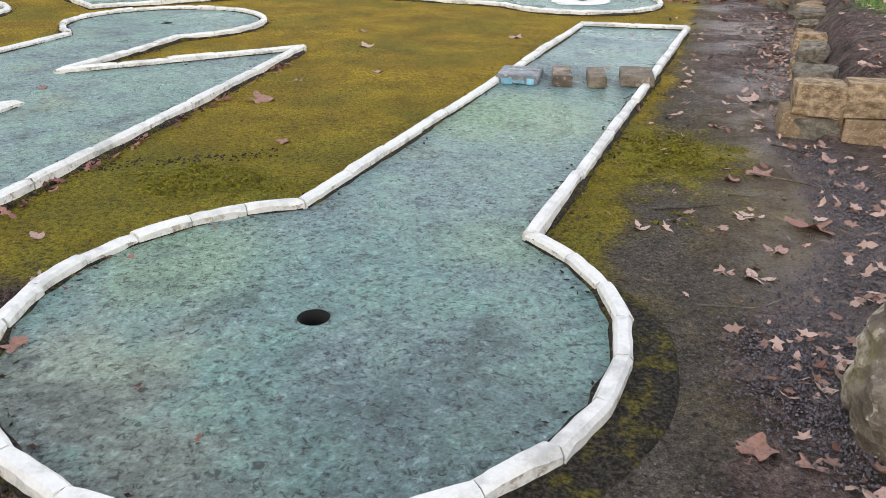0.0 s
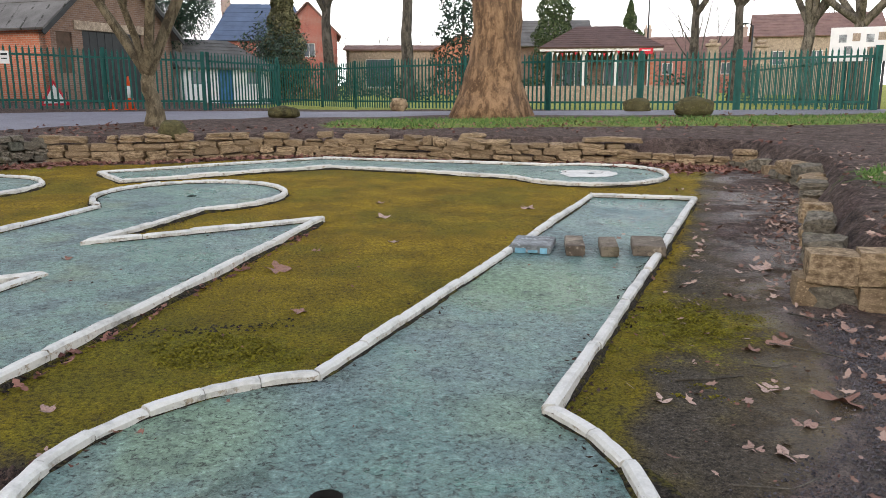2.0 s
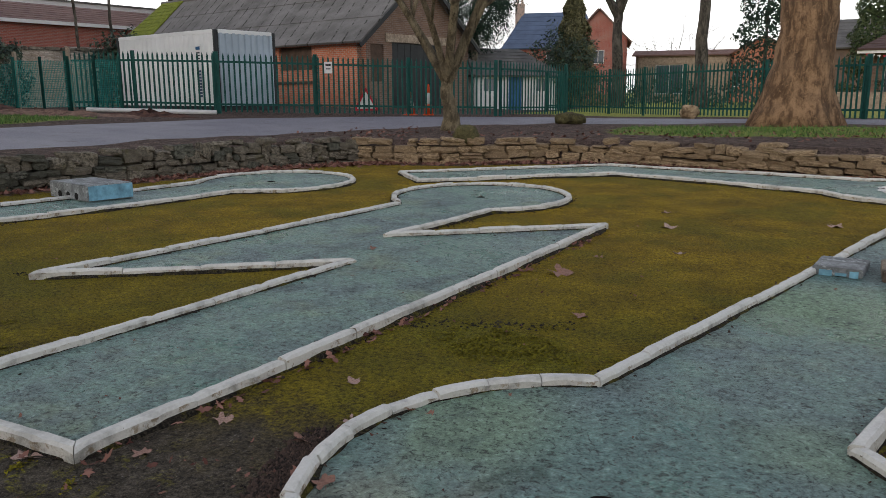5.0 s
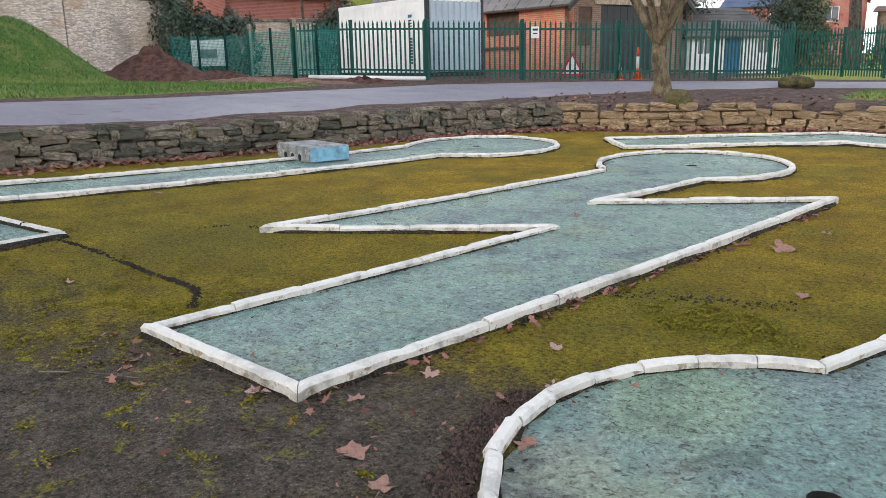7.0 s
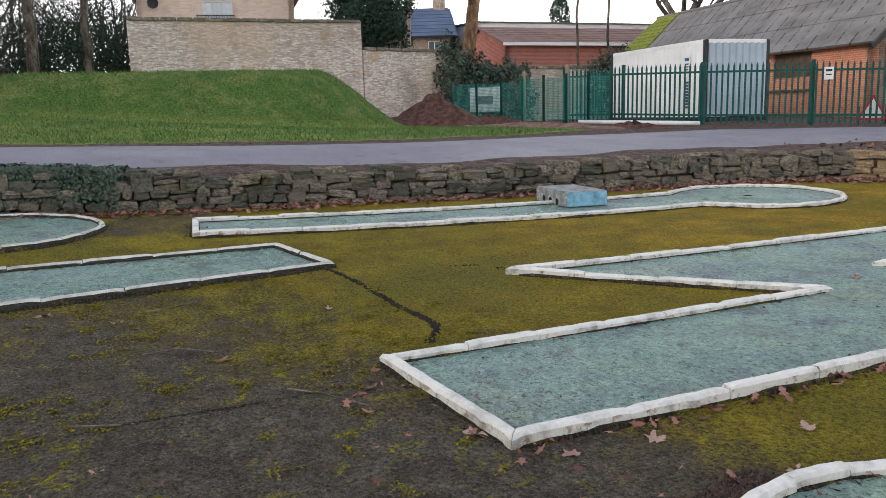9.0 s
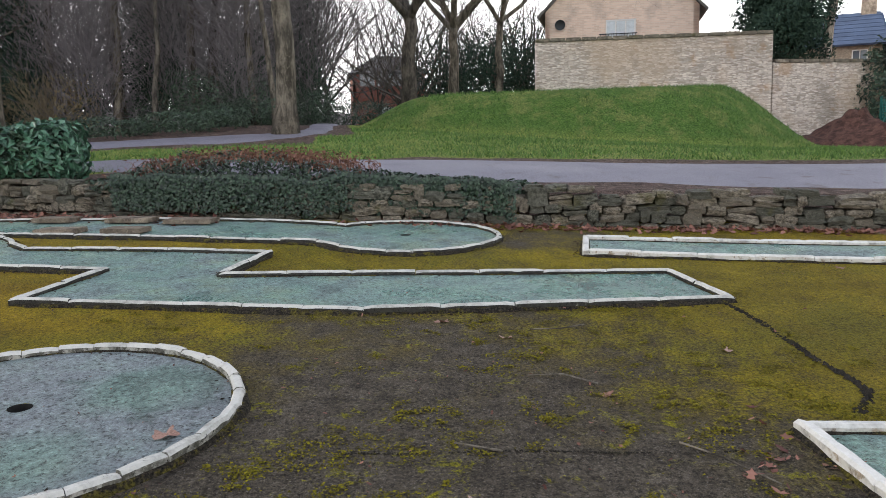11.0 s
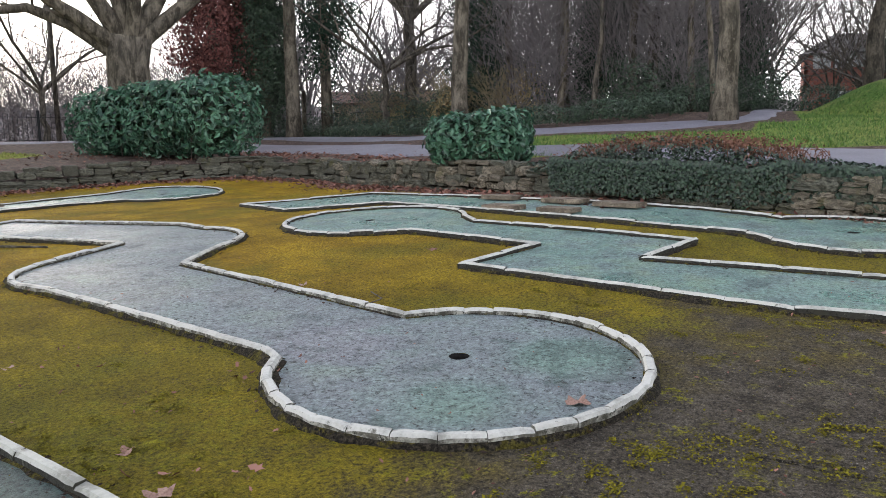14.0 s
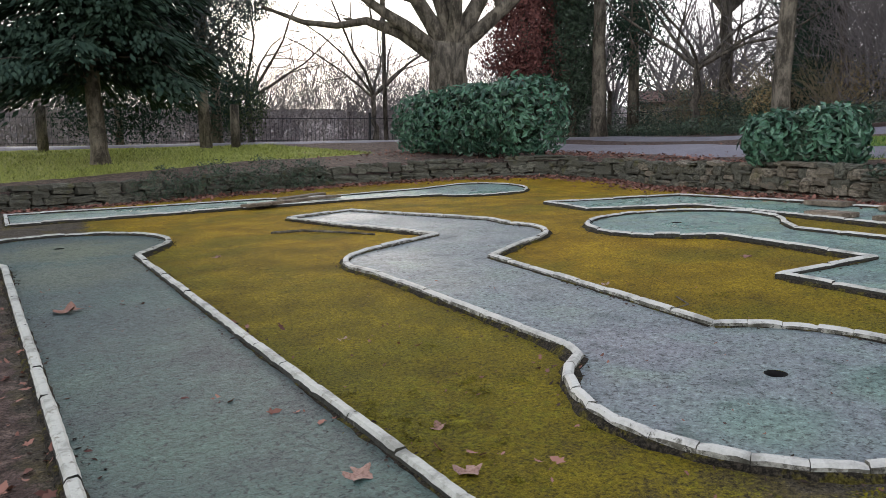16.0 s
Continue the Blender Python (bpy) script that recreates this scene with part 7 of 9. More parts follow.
def simple_house(name, label, x, y, turn, w, d, z0, eave, apex, wall_mat, roof_mat, windows=(), hip=0.0, chimney=(), gable_front=False, door=None, category="house", over=0.3, courses=8):
    """A house in its own axes: the front wall along +x at y = 0, facing -y."""
    ob = thing(name, pose(x, y, z0, 0, 0, turn), label, category)
    e, a = eave - z0, apex - z0
    ops = [(wx - ww / 2, wx + ww / 2, wz, wz + wh) for wx, wz, ww, wh, *_ in windows]
    if door:
        ops.append((door[0] - door[1] / 2, door[0] + door[1] / 2, 0.01, door[2]))
    piece("wall", wall_mesh("wall", ((0, 0), (w, 0), 0, e), wall_mat, ops), ob, "front wall")
    piece("wall", wall_mesh("wall", ((w, 0), (w, d), 0, e), wall_mat), ob)
    piece("wall", wall_mesh("wall", ((w, d), (0, d), 0, e), wall_mat), ob)
    piece("wall", wall_mesh("wall", ((0, d), (0, 0), 0, e), wall_mat), ob)
    for wx, wz, ww, wh, *rest in windows:
        framed_window(ob, wx, 0.1, wz, 0, ww, wh, rest[0] if rest else (2, 1))
    if door:
        piece("door", boxes_mesh("door", [(door[0] - door[1] / 2, door[0] + door[1] / 2, 0.08, 0.13, 0.02, door[2])], BLUE_PAINT), ob, "blue painted door")
    if gable_front:
        piece("gable", gable_mesh("gable", (0, 0), (w, 0), e, a - 0.05, wall_mat), ob)
        piece("gable", gable_mesh("gable", (w, d), (0, d), e, a - 0.05, wall_mat), ob)
        dz = over * (a - e) / (w / 2)
        piece("roof", slab_mesh("roof", [(-over, -over, e - dz), (-over, d + over, e - dz), (w / 2, d + over, a), (w / 2, -over, a)], 0.1, roof_mat, courses), ob)
        piece("roof", slab_mesh("roof", [(w + over, -over, e - dz), (w + over, d + over, e - dz), (w / 2, d + over, a), (w / 2, -over, a)], 0.1, roof_mat, courses), ob)
    else:
        dz = over * (a - e) / (d / 2)
        if not hip:
            piece("gable", gable_mesh("gable", (w, 0), (w, d), e, a - 0.05, wall_mat), ob)
            piece("gable", gable_mesh("gable", (0, d), (0, 0), e, a - 0.05, wall_mat), ob)
        piece("roof", slab_mesh("roof", [(-over, -over, e - dz), (w + over, -over, e - dz), (w + over - hip, d / 2, a), (-over + hip, d / 2, a)], 0.1, roof_mat, courses), ob)
        piece("roof", slab_mesh("roof", [(-over, d + over, e - dz), (w + over, d + over, e - dz), (w + over - hip, d / 2, a), (-over + hip, d / 2, a)], 0.1, roof_mat, courses), ob)
        if hip:
            for sx, ex in ((-over, -over + hip), (w + over, w + over - hip)):
                piece("roof_hip", slab_mesh("roof_hip", [(sx, -over, e - dz), (sx, d + over, e - dz), (ex, d / 2 + 0.02, a), (ex, d / 2 - 0.02, a)], 0.1, roof_mat, courses), ob)
    for cx, cy, ch in chimney:
        st = piece("chimney", boxes_mesh("chimney", [(cx - 0.4, cx + 0.4, cy - 0.3, cy + 0.3, e, a + ch), (cx - 0.46, cx + 0.46, cy - 0.36, cy + 0.36, a + ch - 0.2, a + ch - 0.08)], wall_mat), ob)
        for o in (-0.2, 0.2):
            pv, pf = [], []
            tube(pv, pf, [Vector((cx + o, cy, a + ch)), Vector((cx + o, cy, a + ch + 0.4))], [0.12, 0.10], 8)
            piece("chimney_pot", mesh("chimney_pot", pv, pf, BRICK_ORANGE), st)
    return ob


# low hut inside the gate
simple_house("garden_hut", "low hut with pale walls, blue door and slate roof", -11.6, 36.2, 55, 5.4, 4.0, 0.55, 2.35, 3.55, WHITE_TRIM, SLATE, [(1.0, 0.9, 0.8, 0.7), (4.4, 0.9, 0.8, 0.7)], 1.2, door=(2.6, 0.9, 1.75), category="hut")
# far houses to the north
simple_house("brick_house", "brick house with blue slate roof", -18.6, 68.0, 8, 7.8, 8.0, 0.3, 5.3, 8.4, BRICK_RED, BLUE_SLATE, [(1.6, 3.2, 1.0, 1.2), (4.0, 3.2, 1.0, 1.2), (6.3, 3.2, 1.0, 1.2)], 1.5, [(0.8, 4, 0.9)])
simple_house("brick_gabled_house", "brown brick gable beside the blue roof", -12.6, 66.0, 8, 4.6, 8.0, 0.3, 5.6, 8.0, BRICK_RED, BROWN_TILE, [(2.3, 3.4, 1.0, 1.1)], gable_front=True)
simple_house("flat_brick_building", "long low brown building beyond the lawn", -8.2, 75.0, 2, 9.0, 6.0, 0.2, 4.6, 5.1, PALE_STONE, BROWN_TILE, [(3.0, 1.0, 2.4, 2.6)])
simple_house("red_brick_building", "small orange brick gabled house", 0.0, 74.0, 2, 5.2, 6.0, 0.2, 4.6, 6.0, BRICK_ORANGE, BROWN_TILE, [(0.6, 1.6, 0.6, 1.2)], gable_front=True)
simple_house("terrace_house", "far brick terrace with chimneys", 20.0, 86.0, -12, 16.0, 7.0, 0.0, 4.2, 6.4, BRICK_RED, BROWN_TILE, [(2 + 3 * k, 2.4, 1.1, 1.2) for k in range(5)], 0.0, [(3, 3.5, 1.0), (8, 3.5, 1.0), (13, 3.5, 1.0)])
simple_house("slate_house", "grey roofed house behind the cypress", 4.2, 66.0, -4, 8.5, 7.0, 0.2, 4.6, 6.7, BRICK_BROWN, SLATE, [(2, 2.6, 1.1, 1.1), (6, 2.6, 1.1, 1.1)], 0.0, [(1.0, 3.5, 0.9)])
simple_house("brick_outbuilding", "pale far building between the trees", 28.0, 70.0, -20, 10.0, 8.0, 0.0, 5.5, 7.5, PALE_STONE, BROWN_TILE, [(2, 3, 1, 1.2), (5, 3, 1, 1.2), (8, 3, 1, 1.2)])


def pavilion():
    x, y, turn = 6.75, 49.2, -9
    z0 = 0.45
    ob = thing("pavilion", pose(x, y, z0, 0, 0, turn), "brick pavilion with brown hipped roof and bunting", "pavilion")
    w, d = 6.5, 5.5
    piece("wall", wall_mesh("wall", ((0, 2.2), (w, 2.2), 0, 3.1), BRICK_BROWN, [(1.0, 2.6, 0.4, 2.4), (3.6, 5.4, 0.4, 2.4)]), ob)
    piece("wall", wall_mesh("wall", ((w, 0.6), (w, d), 0, 3.1), BRICK_ORANGE), ob)
    piece("wall", wall_mesh("wall", ((0, d), (0, 2.2), 0, 3.1), BRICK_BROWN), ob)
    piece("wall", wall_mesh("wall", ((w, d), (0, d), 0, 3.1), BRICK_BROWN), ob)
    framed_window(ob, 1.8, 2.32, 0.4, 0, 1.6, 2.0)
    framed_window(ob, 4.5, 2.32, 0.4, 0, 1.8, 2.0)
    post = bevel_box("post", (0.16, 0.16, 3.1), WHITE_TRIM, 0.01)
    for k in range(4):
        piece("post", post, ob, "white timber post", pose(0.3 + k * 1.95, 0.2, 0))
    piece("fascia", boxes_mesh("fascia", [(-0.4, w + 0.4, -0.32, -0.25, 2.95, 3.15)], WHITE_TRIM), ob)
    e, a, o, hip = 3.1, 4.5, 0.4, 2.3
    for y0 in (-o, d + o):
        piece("roof", slab_mesh("roof", [(-o, y0, e), (w + o, y0, e), (w + o - hip, d / 2, a), (-o + hip, d / 2, a)], 0.1, DARK_TILE, 10), ob)
    for sx, ex in ((-o, -o + hip), (w + o, w + o - hip)):
        piece("roof_hip", slab_mesh("roof_hip", [(sx, -o, e), (sx, d + o, e), (ex, d / 2 + 0.02, a), (ex, d / 2 - 0.02, a)], 0.1, DARK_TILE, 10), ob)
    fl = mesh("bunting_flag", [(-0.09, 0, 0), (0.09, 0, 0), (0, 0, -0.24)], [(0, 1, 2)], WHITE_TRIM)
    fr = mesh("bunting_flag", [(-0.09, 0, 0), (0.09, 0, 0), (0, 0, -0.24)], [(0, 1, 2)], RED_PAINT)
    for k in range(23):
        piece("bunting_flag", fr if k % 3 == 0 else fl, ob, "", pose(0.1 + 0.28 * k, -0.34, 2.94 - 0.12 * math.sin(math.pi * ((k * 0.28) % 2.1) / 2.1), 4, 0, 0))
    sign = piece("sign", boxes_mesh("sign", [(5.5, 6.3, -0.40, -0.36, 2.75, 3.2)], RED_PAINT), ob, "red sign")
    piece("lettering_bar", boxes_mesh("lettering_bar", [(5.65, 6.15, -0.405, -0.401, 2.92, 3.0)], WHITE_TRIM), sign)
    piece("terrace_wall", boxes_mesh("terrace_wall", [(-1.2, w + 1.5, -2.0, -1.8, -0.4, 0.9)], PALE_STONE), ob)


pavilion()


# tall rubble garden wall and the house behind it
def garden_wall(a, b, z0, z1, label, material=RUBBLE):
    ob = thing("garden_wall", Matrix(), label, "wall", kind="structure")
    piece("masonry", wall_mesh("masonry", (a, b, z0, z1), material, (), 0.45), ob)
    d = Vector((b[0] - a[0], b[1] - a[1], 0))
    n = int(d.length / 0.55)
    turn = math.degrees(math.atan2(d.y, d.x))
    cap = bevel_box("coping_stone", (0.53, 0.56, 0.13), STONE_GREY, 0.02, 0.012, 5)
    for k in range(n):
        p = Vector((a[0], a[1], 0)) + d * (k + 0.5) / n + Vector((-d.y, d.x, 0)).normalized() * 0.22
        piece("coping_stone", cap, ob, "", pose(p.x, p.y, z1 - 0.01, 0, 0, turn))


garden_wall((-29.4, 8.1), (-27.1, 16.15), 0.6, 4.9, "tall rubble stone garden wall above the mound")
garden_wall((-27.1, 16.2), (-27.3, 21.6), 0.6, 3.9, "lower rubble stone garden wall, patched")
garden_wall((-27.3, 21.6), (-24.5, 27.5), 0.6, 3.2, "low rubble wall behind the site fence")
garden_wall((-40.0, 11.3), (-29.7, 8.3), 0.6, 4.9, "rubble stone garden wall running back")
simple_house("stone_gabled_house", "tall stone house gable with a white window", -37.25, 10.68, 69.2, 6.9, 9.0, 0.8, 7.2, 10.7, BRICK_BUFF, SLATE, [(3.45, 4.95, 1.35, 0.98, (3, 1))], gable_front=True)
framed_window(bpy.data.objects["stone_gabled_house"], 3.45, -0.03, 4.97, 0, 1.33, 0.94, (3, 1), WHITE_TRIM, CURTAIN)
dish = thing("satellite_dish", pose(-37.0, 11.35, 6.55, 0, 0, 69), "grey satellite dish on the stone gable", "satellite dish")
dv, df = [(0, -0.30, 0)], []
for rr, yy in ((0.13, -0.32), (0.24, -0.37)):
    dv += [(rr * math.cos(2 * math.pi * k / 16), yy, rr * math.sin(2 * math.pi * k / 16)) for k in range(16)]
df = [(0, 1 + k, 1 + (k + 1) % 16) for k in range(16)] + [(1 + k, 17 + k, 17 + (k + 1) % 16, 1 + (k + 1) % 16) for k in range(16)]
piece("reflector", mesh("reflector", dv, df, DARK_METAL, True), dish)
piece("bracket", boxes_mesh("bracket", [(-0.03, 0.03, -0.31, 0.02, -0.03, 0.03)], DARK_METAL), dish)
bal = thing("window_railing", pose(-36.2, 13.85, 5.65, 0, 0, 70), "dark iron railing below the gable window", "railing")
piece("bars", boxes_mesh("bars", [(-0.8 + 0.12 * k, -0.78 + 0.12 * k, -0.3, -0.28, 0.0, 0.42) for k in range(14)] + [(-0.85, 0.85, -0.31, -0.27, 0.40, 0.44), (-0.85, 0.85, -0.31, -0.27, 0, 0.04), (-0.85, -0.8, -0.3, 0.2, 0, 0.04), (0.8, 0.85, -0.3, 0.2, 0, 0.04)], DARK_METAL), bal)
simple_house("long_brick_building", "long red brick building with brown roof and white gutter", -34.65, 29.94, 74, 16.0, 7.0, 0.8, 5.22, 6.35, BRICK_RED, BROWN_TILE, [(5, 2.3, 2.2, 0.9), (9, 2.3, 2.2, 0.9)])
simple_house("flat_roofed_hall", "flat-roofed hall with a white fascia behind the brick building", -39.6, 31.9, 74, 18.0, 7.0, 0.8, 6.9, 7.05, WHITE_TRIM, SLATE, [], over=0.1, courses=1)
gutter = thing("roof_gutter", pose(-34.65, 29.94, 5.12, 0, 0, 74), "white gutter along the brick building's eaves", "gutter")
piece("trough", boxes_mesh("trough", [(-0.3, 16.3, -0.42, -0.30, -0.08, 0.10)], WHITE_TRIM), gutter)
villa = simple_house("far_villa", "distant brick villa with white bay windows", -66.6, 2.5, 90, 6.0, 8.0, 2.0, 7.0, 8.7, BRICK_RED, SLATE, [(5.3, 3.6, 0.8, 1.2, (2, 1))], 2.5, [(5.2, 4, 1.0)])
for wx, wz, ww, wh in ((3.3, 3.9, 2.6, 1.15), (3.3, 1.2, 2.6, 1.0), (1.2, 3.9, 1.2, 1.1)):
    framed_window(villa, wx, -0.12, wz, 0, ww, wh, (4, 1), WHITE_TRIM, CURTAIN)
simple_house("far_stone_house", "far pale house with dark mansard roof", -43.2, 27.1, 53, 4.4, 5.0, 0.8, 6.3, 8.1, PALE_STONE, BLUE_SLATE, [(3.3, 4.0, 0.8, 1.1)], 0.5, [(3.6, 2.5, 1.6)])
simple_house("far_pale_building", "low pale building beyond the wood", -46.5, -26.5, 118, 8.0, 5.0, 1.3, 3.6, 4.4, PALE_STONE, BROWN_TILE, [(2.0, 1.0, 1.2, 0.9), (5.0, 1.0, 1.2, 0.9)])


# ---- site fence with netting, soil heap, cones, boulders ----
def net_fence(line, label, strand=0.0065):
    ob = thing("site_fence", Matrix(), label, "fence")
    post = bevel_box("post", (0.07, 0.07, 1.65), FENCE, 0.006)
    for (ax, ay), (bx, by) in zip(line, line[1:]):
        a, b = Vector((ax, ay, 0)), Vector((bx, by, 0))
        d = (b - a)
        n = max(2, int(d.length / 0.05))
        v, f = [], []
        # woven strands of the netting
        for k in range(n + 1):
            p = a + d * k / n
            z = land(p.x, p.y)
            tube(v, f, [Vector((p.x, p.y, z + 0.12)), Vector((p.x, p.y, z + 1.5 + 0.03 * math.sin(k * 0.4)))], [strand, strand], 3, False)
        m = 26
        for k in range(m):
            z = 0.14 + 1.34 * k / (m - 1)
            tube(v, f, [Vector((a.x, a.y, land(a.x, a.y) + z)), Vector((b.x, b.y, land(b.x, b.y) + z))], [strand, strand], 3, False)
        piece("netting", mesh("netting", v, f, NET_GREEN), ob, "torn green mesh netting")
        for q in (a, b):
            piece("post", post, ob, "", pose(q.x, q.y, land(q.x, q.y) - 0.03))
    return ob


net_fence([(-25.4, 19.2), (-24.4, 19.6), (-23.4, 20.0), (-22.5, 20.3)], "set-back site fence hung with thin green netting")
net_fence([(-20.65, 18.6), (-19.8, 18.8), (-18.9, 18.95), (-18.2, 19.25), (-17.5, 19.5)], "temporary site fence hung with green netting", 0.0085)


banner = thing("site_banner", pose(-24.2, 20.05, land(-24.2, 20.05) + 0.45, 0, 0, 21), "pale weathered sheet tied behind the green netting", "banner")
piece("sheet", boxes_mesh("sheet", [(-0.85, 0.55, -0.01, 0.01, 0.0, 0.95)], CONTAINER_WHITE), banner)
piece("printed_bar", boxes_mesh("printed_bar", [(-0.5, 0.2, -0.016, -0.012, 0.3, 0.6)], BOX_GREY), banner)
timber = bevel_box("timber_stake", (0.10, 0.10, 1.95), PALE_STONE, 0.01)
for sx, sy in ((-22.6, 20.45), (-18.95, 19.05)):
    st = new("timber_stake", timber)
    st.matrix_basis = pose(sx, sy, land(sx, sy) - 0.05, 0, 0, 15)
    tagged(st, "pale timber stake holding the netting", "stake", "timber stakes")


def heap(x, y, rx, ry, h, label, material, seed):
    r = random.Random(seed)
    v, f = [], []
    n, m = 28, 9
    for j in range(m + 1):
        t = j / m
        for i in range(n):
            a = 2 * math.pi * i / n
            k = 1 + 0.22 * noise.noise((math.cos(a) * 1.5, math.sin(a) * 1.5, seed))
            px, py = x + rx * t * k * math.cos(a), y + ry * t * k * math.sin(a)
            z = h * (1 - t ** 1.5) * (0.85 + 0.45 * noise.noise((px * 1.1, py * 1.1, seed)) + 0.18 * noise.noise((px * 4, py * 4, seed))) + 0.05 * r.gauss(0, 1) * (1 - t)
            v.append((px, py, land(px, py) + z - 0.06 * t))
    for j in range(m):
        for i in range(n):
            k = (i + 1) % n
            f.append((j * n + i, (j + 1) * n + i, (j + 1) * n + k, j * n + k))
    return tagged(new("soil_heap", mesh("soil_heap", v, f, material, True)), label, "soil heap")


SOIL = stone_material("turned brown soil", (0.050, 0.022, 0.016), (0.15, 0.075, 0.055), 0.0, True)
SHALE = stone_material("reddish gravel and clay", (0.15, 0.080, 0.055), (0.30, 0.18, 0.13), 0.0, True)
heap(-22.6, 16.3, 2.6, 1.7, 1.05, "heap of dark red-brown soil", SOIL, 5)
heap(-20.6, 17.3, 1.8, 0.8, 0.36, "spread of red-brown clods", SOIL, 6)
heap(-18.2, 16.9, 4.6, 2.0, 0.10, "thin spread of reddish gravel by the path", SHALE, 7)
heap(-15.2, 17.9, 2.4, 0.55, 0.12, "low ridge of dark clods at the path edge", SOIL, 8)


def traffic_cone(x, y, h, label, turn=0):
    ob = thing("traffic_cone", pose(x, y, land(x, y), 0, 0, turn), label, "traffic cone", "traffic cones")
    piece("base", bevel_box("base", (0.36, 0.36, 0.04), CONE_ORANGE, 0.01), ob)
    rad = lambda z: 0.13 * (1 - z / h) + 0.025
    for z0, z1, m, nm in ((0.04, h * 0.36, CONE_ORANGE, "cone_body"), (h * 0.36, h * 0.72, CONE_WHITE, "white_band"), (h * 0.72, h, CONE_ORANGE, "cone_tip")):
        v, f = [], []
        tube(v, f, [Vector((0, 0, z0)), Vector((0, 0, z1))], [rad(z0), rad(z1)], 14)
        piece(nm, mesh(nm, v, f, m, True), ob)


traffic_cone(-9.9, 23.9, 0.75, "orange traffic cone with white band")
traffic_cone(-9.45, 24.35, 1.0, "tall orange and white traffic cone", 20)


def road_sign(x, y):
    ob = thing("warning_sign", pose(x, y, land(x, y), 0, 0, 40), "triangular roadworks sign with red border leaning on the fence", "sign")
    tri = lambda s, z, yy: [(-s, yy, z), (s, yy, z), (0, yy, z + s * 1.73)]
    for s, z, t, m, nm in ((0.42, 0.12, 0.02, RED_PAINT, "red_border"), (0.31, 0.18, 0.03, CONE_WHITE, "white_face")):
        v = tri(s, z, -t) + tri(s, z, 0)
        piece(nm, mesh(nm, v, [(0, 1, 2), (5, 4, 3), (0, 3, 4, 1), (1, 4, 5, 2), (2, 5, 3, 0)], m), ob)
    piece("pictogram", boxes_mesh("pictogram", [(-0.10, -0.03, -0.036, -0.031, 0.24, 0.46), (-0.03, 0.12, -0.036, -0.031, 0.22, 0.30)], DARK_METAL), ob)
    piece("leg", boxes_mesh("leg", [(-0.36, -0.33, 0, 0.03, 0, 0.5), (0.33, 0.36, 0, 0.03, 0, 0.5)], DARK_METAL), ob)


road_sign(-11.2, 23.3)
nb = thing("fence_notice", pose(-11.85, 22.05, land(-11.85, 22.05) + 1.25, 0, 0, 36), "small white notice tied to the fence", "notice")
piece("board", bevel_box("board", (0.24, 0.015, 0.34), WHITE_TRIM, 0.003), nb)
for bar in ((-0.08, 0.08, -0.012, -0.009, 0.22, 0.28), (-0.07, 0.07, -0.012, -0.009, 0.12, 0.15)):
    piece("text_bar", boxes_mesh("text_bar", [bar], DARK_METAL), nb)


def notice_board():
    ob = thing("notice_board", pose(11.95, 23.1, land(11.95, 23.1), 0, 0, -28), "white notice board with papers behind the fence", "notice board")
    piece("board", bevel_box("board", (1.55, 0.06, 0.95), WHITE_TRIM, 0.01), ob, "", pose(0, 0, 1.42))
    for k, (a, b) in enumerate(((-0.55, 1.95), (-0.2, 1.98), (0.15, 1.95), (0.45, 2.0), (-0.4, 1.62), (0.2, 1.6))):
        piece("paper", boxes_mesh("paper", [(a, a + 0.2, -0.037, -0.032, b, b + 0.22)], (BOX_GREY, PALE_STONE)[k % 2]), ob)
    for s in (-0.65, 0.65):
        piece("leg", bevel_box("leg", (0.07, 0.07, 1.45), DARK_METAL, 0.005), ob, "", pose(s, 0.03, 0))


notice_board()


def boulder(x, y, size, label, seed, material=None, sunk=0.12, turn=0.0, name="boulder"):
    r = random.Random(seed)
    bm = bmesh.new()
    bmesh.ops.create_icosphere(bm, subdivisions=5 if max(size) > 0.8 and y < 5 else 3, radius=0.5)
    for v in bm.verts:
        n = v.co.normalized()
        m = max(abs(n.x), abs(n.y), abs(n.z))
        v.co = n * 0.5 * (0.7 + 0.3 / m * 0.72)
        v.co *= 1 + 0.20 * noise.noise(n * 1.7 + Vector((seed, 0, 0))) + 0.06 * noise.noise(n * 5 + Vector((0, seed, 0))) + 0.035 * noise.noise(Vector((n.x * 7, n.y * 7, n.z * 16)) + Vector((seed, 0, 4))) + 0.012 * noise.noise(n * 34) - (0.16 * abs(noise.noise(n * 2.6 + Vector((2, seed, 1)))) if y < 5 else 0.0)
        v.co = Vector((v.co.x * size[0], v.co.y * size[1], v.co.z * size[2] + size[2] * (0.5 - sunk)))
    me = bpy.data.meshes.new(name)
    bm.to_mesh(me)
    bm.free()
    me.materials.append(material or STONE_GREY)
    ob = new(name, me)
    ob.matrix_basis = pose(x, y, land(x, y) if ring_distance(x, y) > 0.1 else rise(x, y), 0, 0, turn)
    return tagged(ob, label, "boulder")


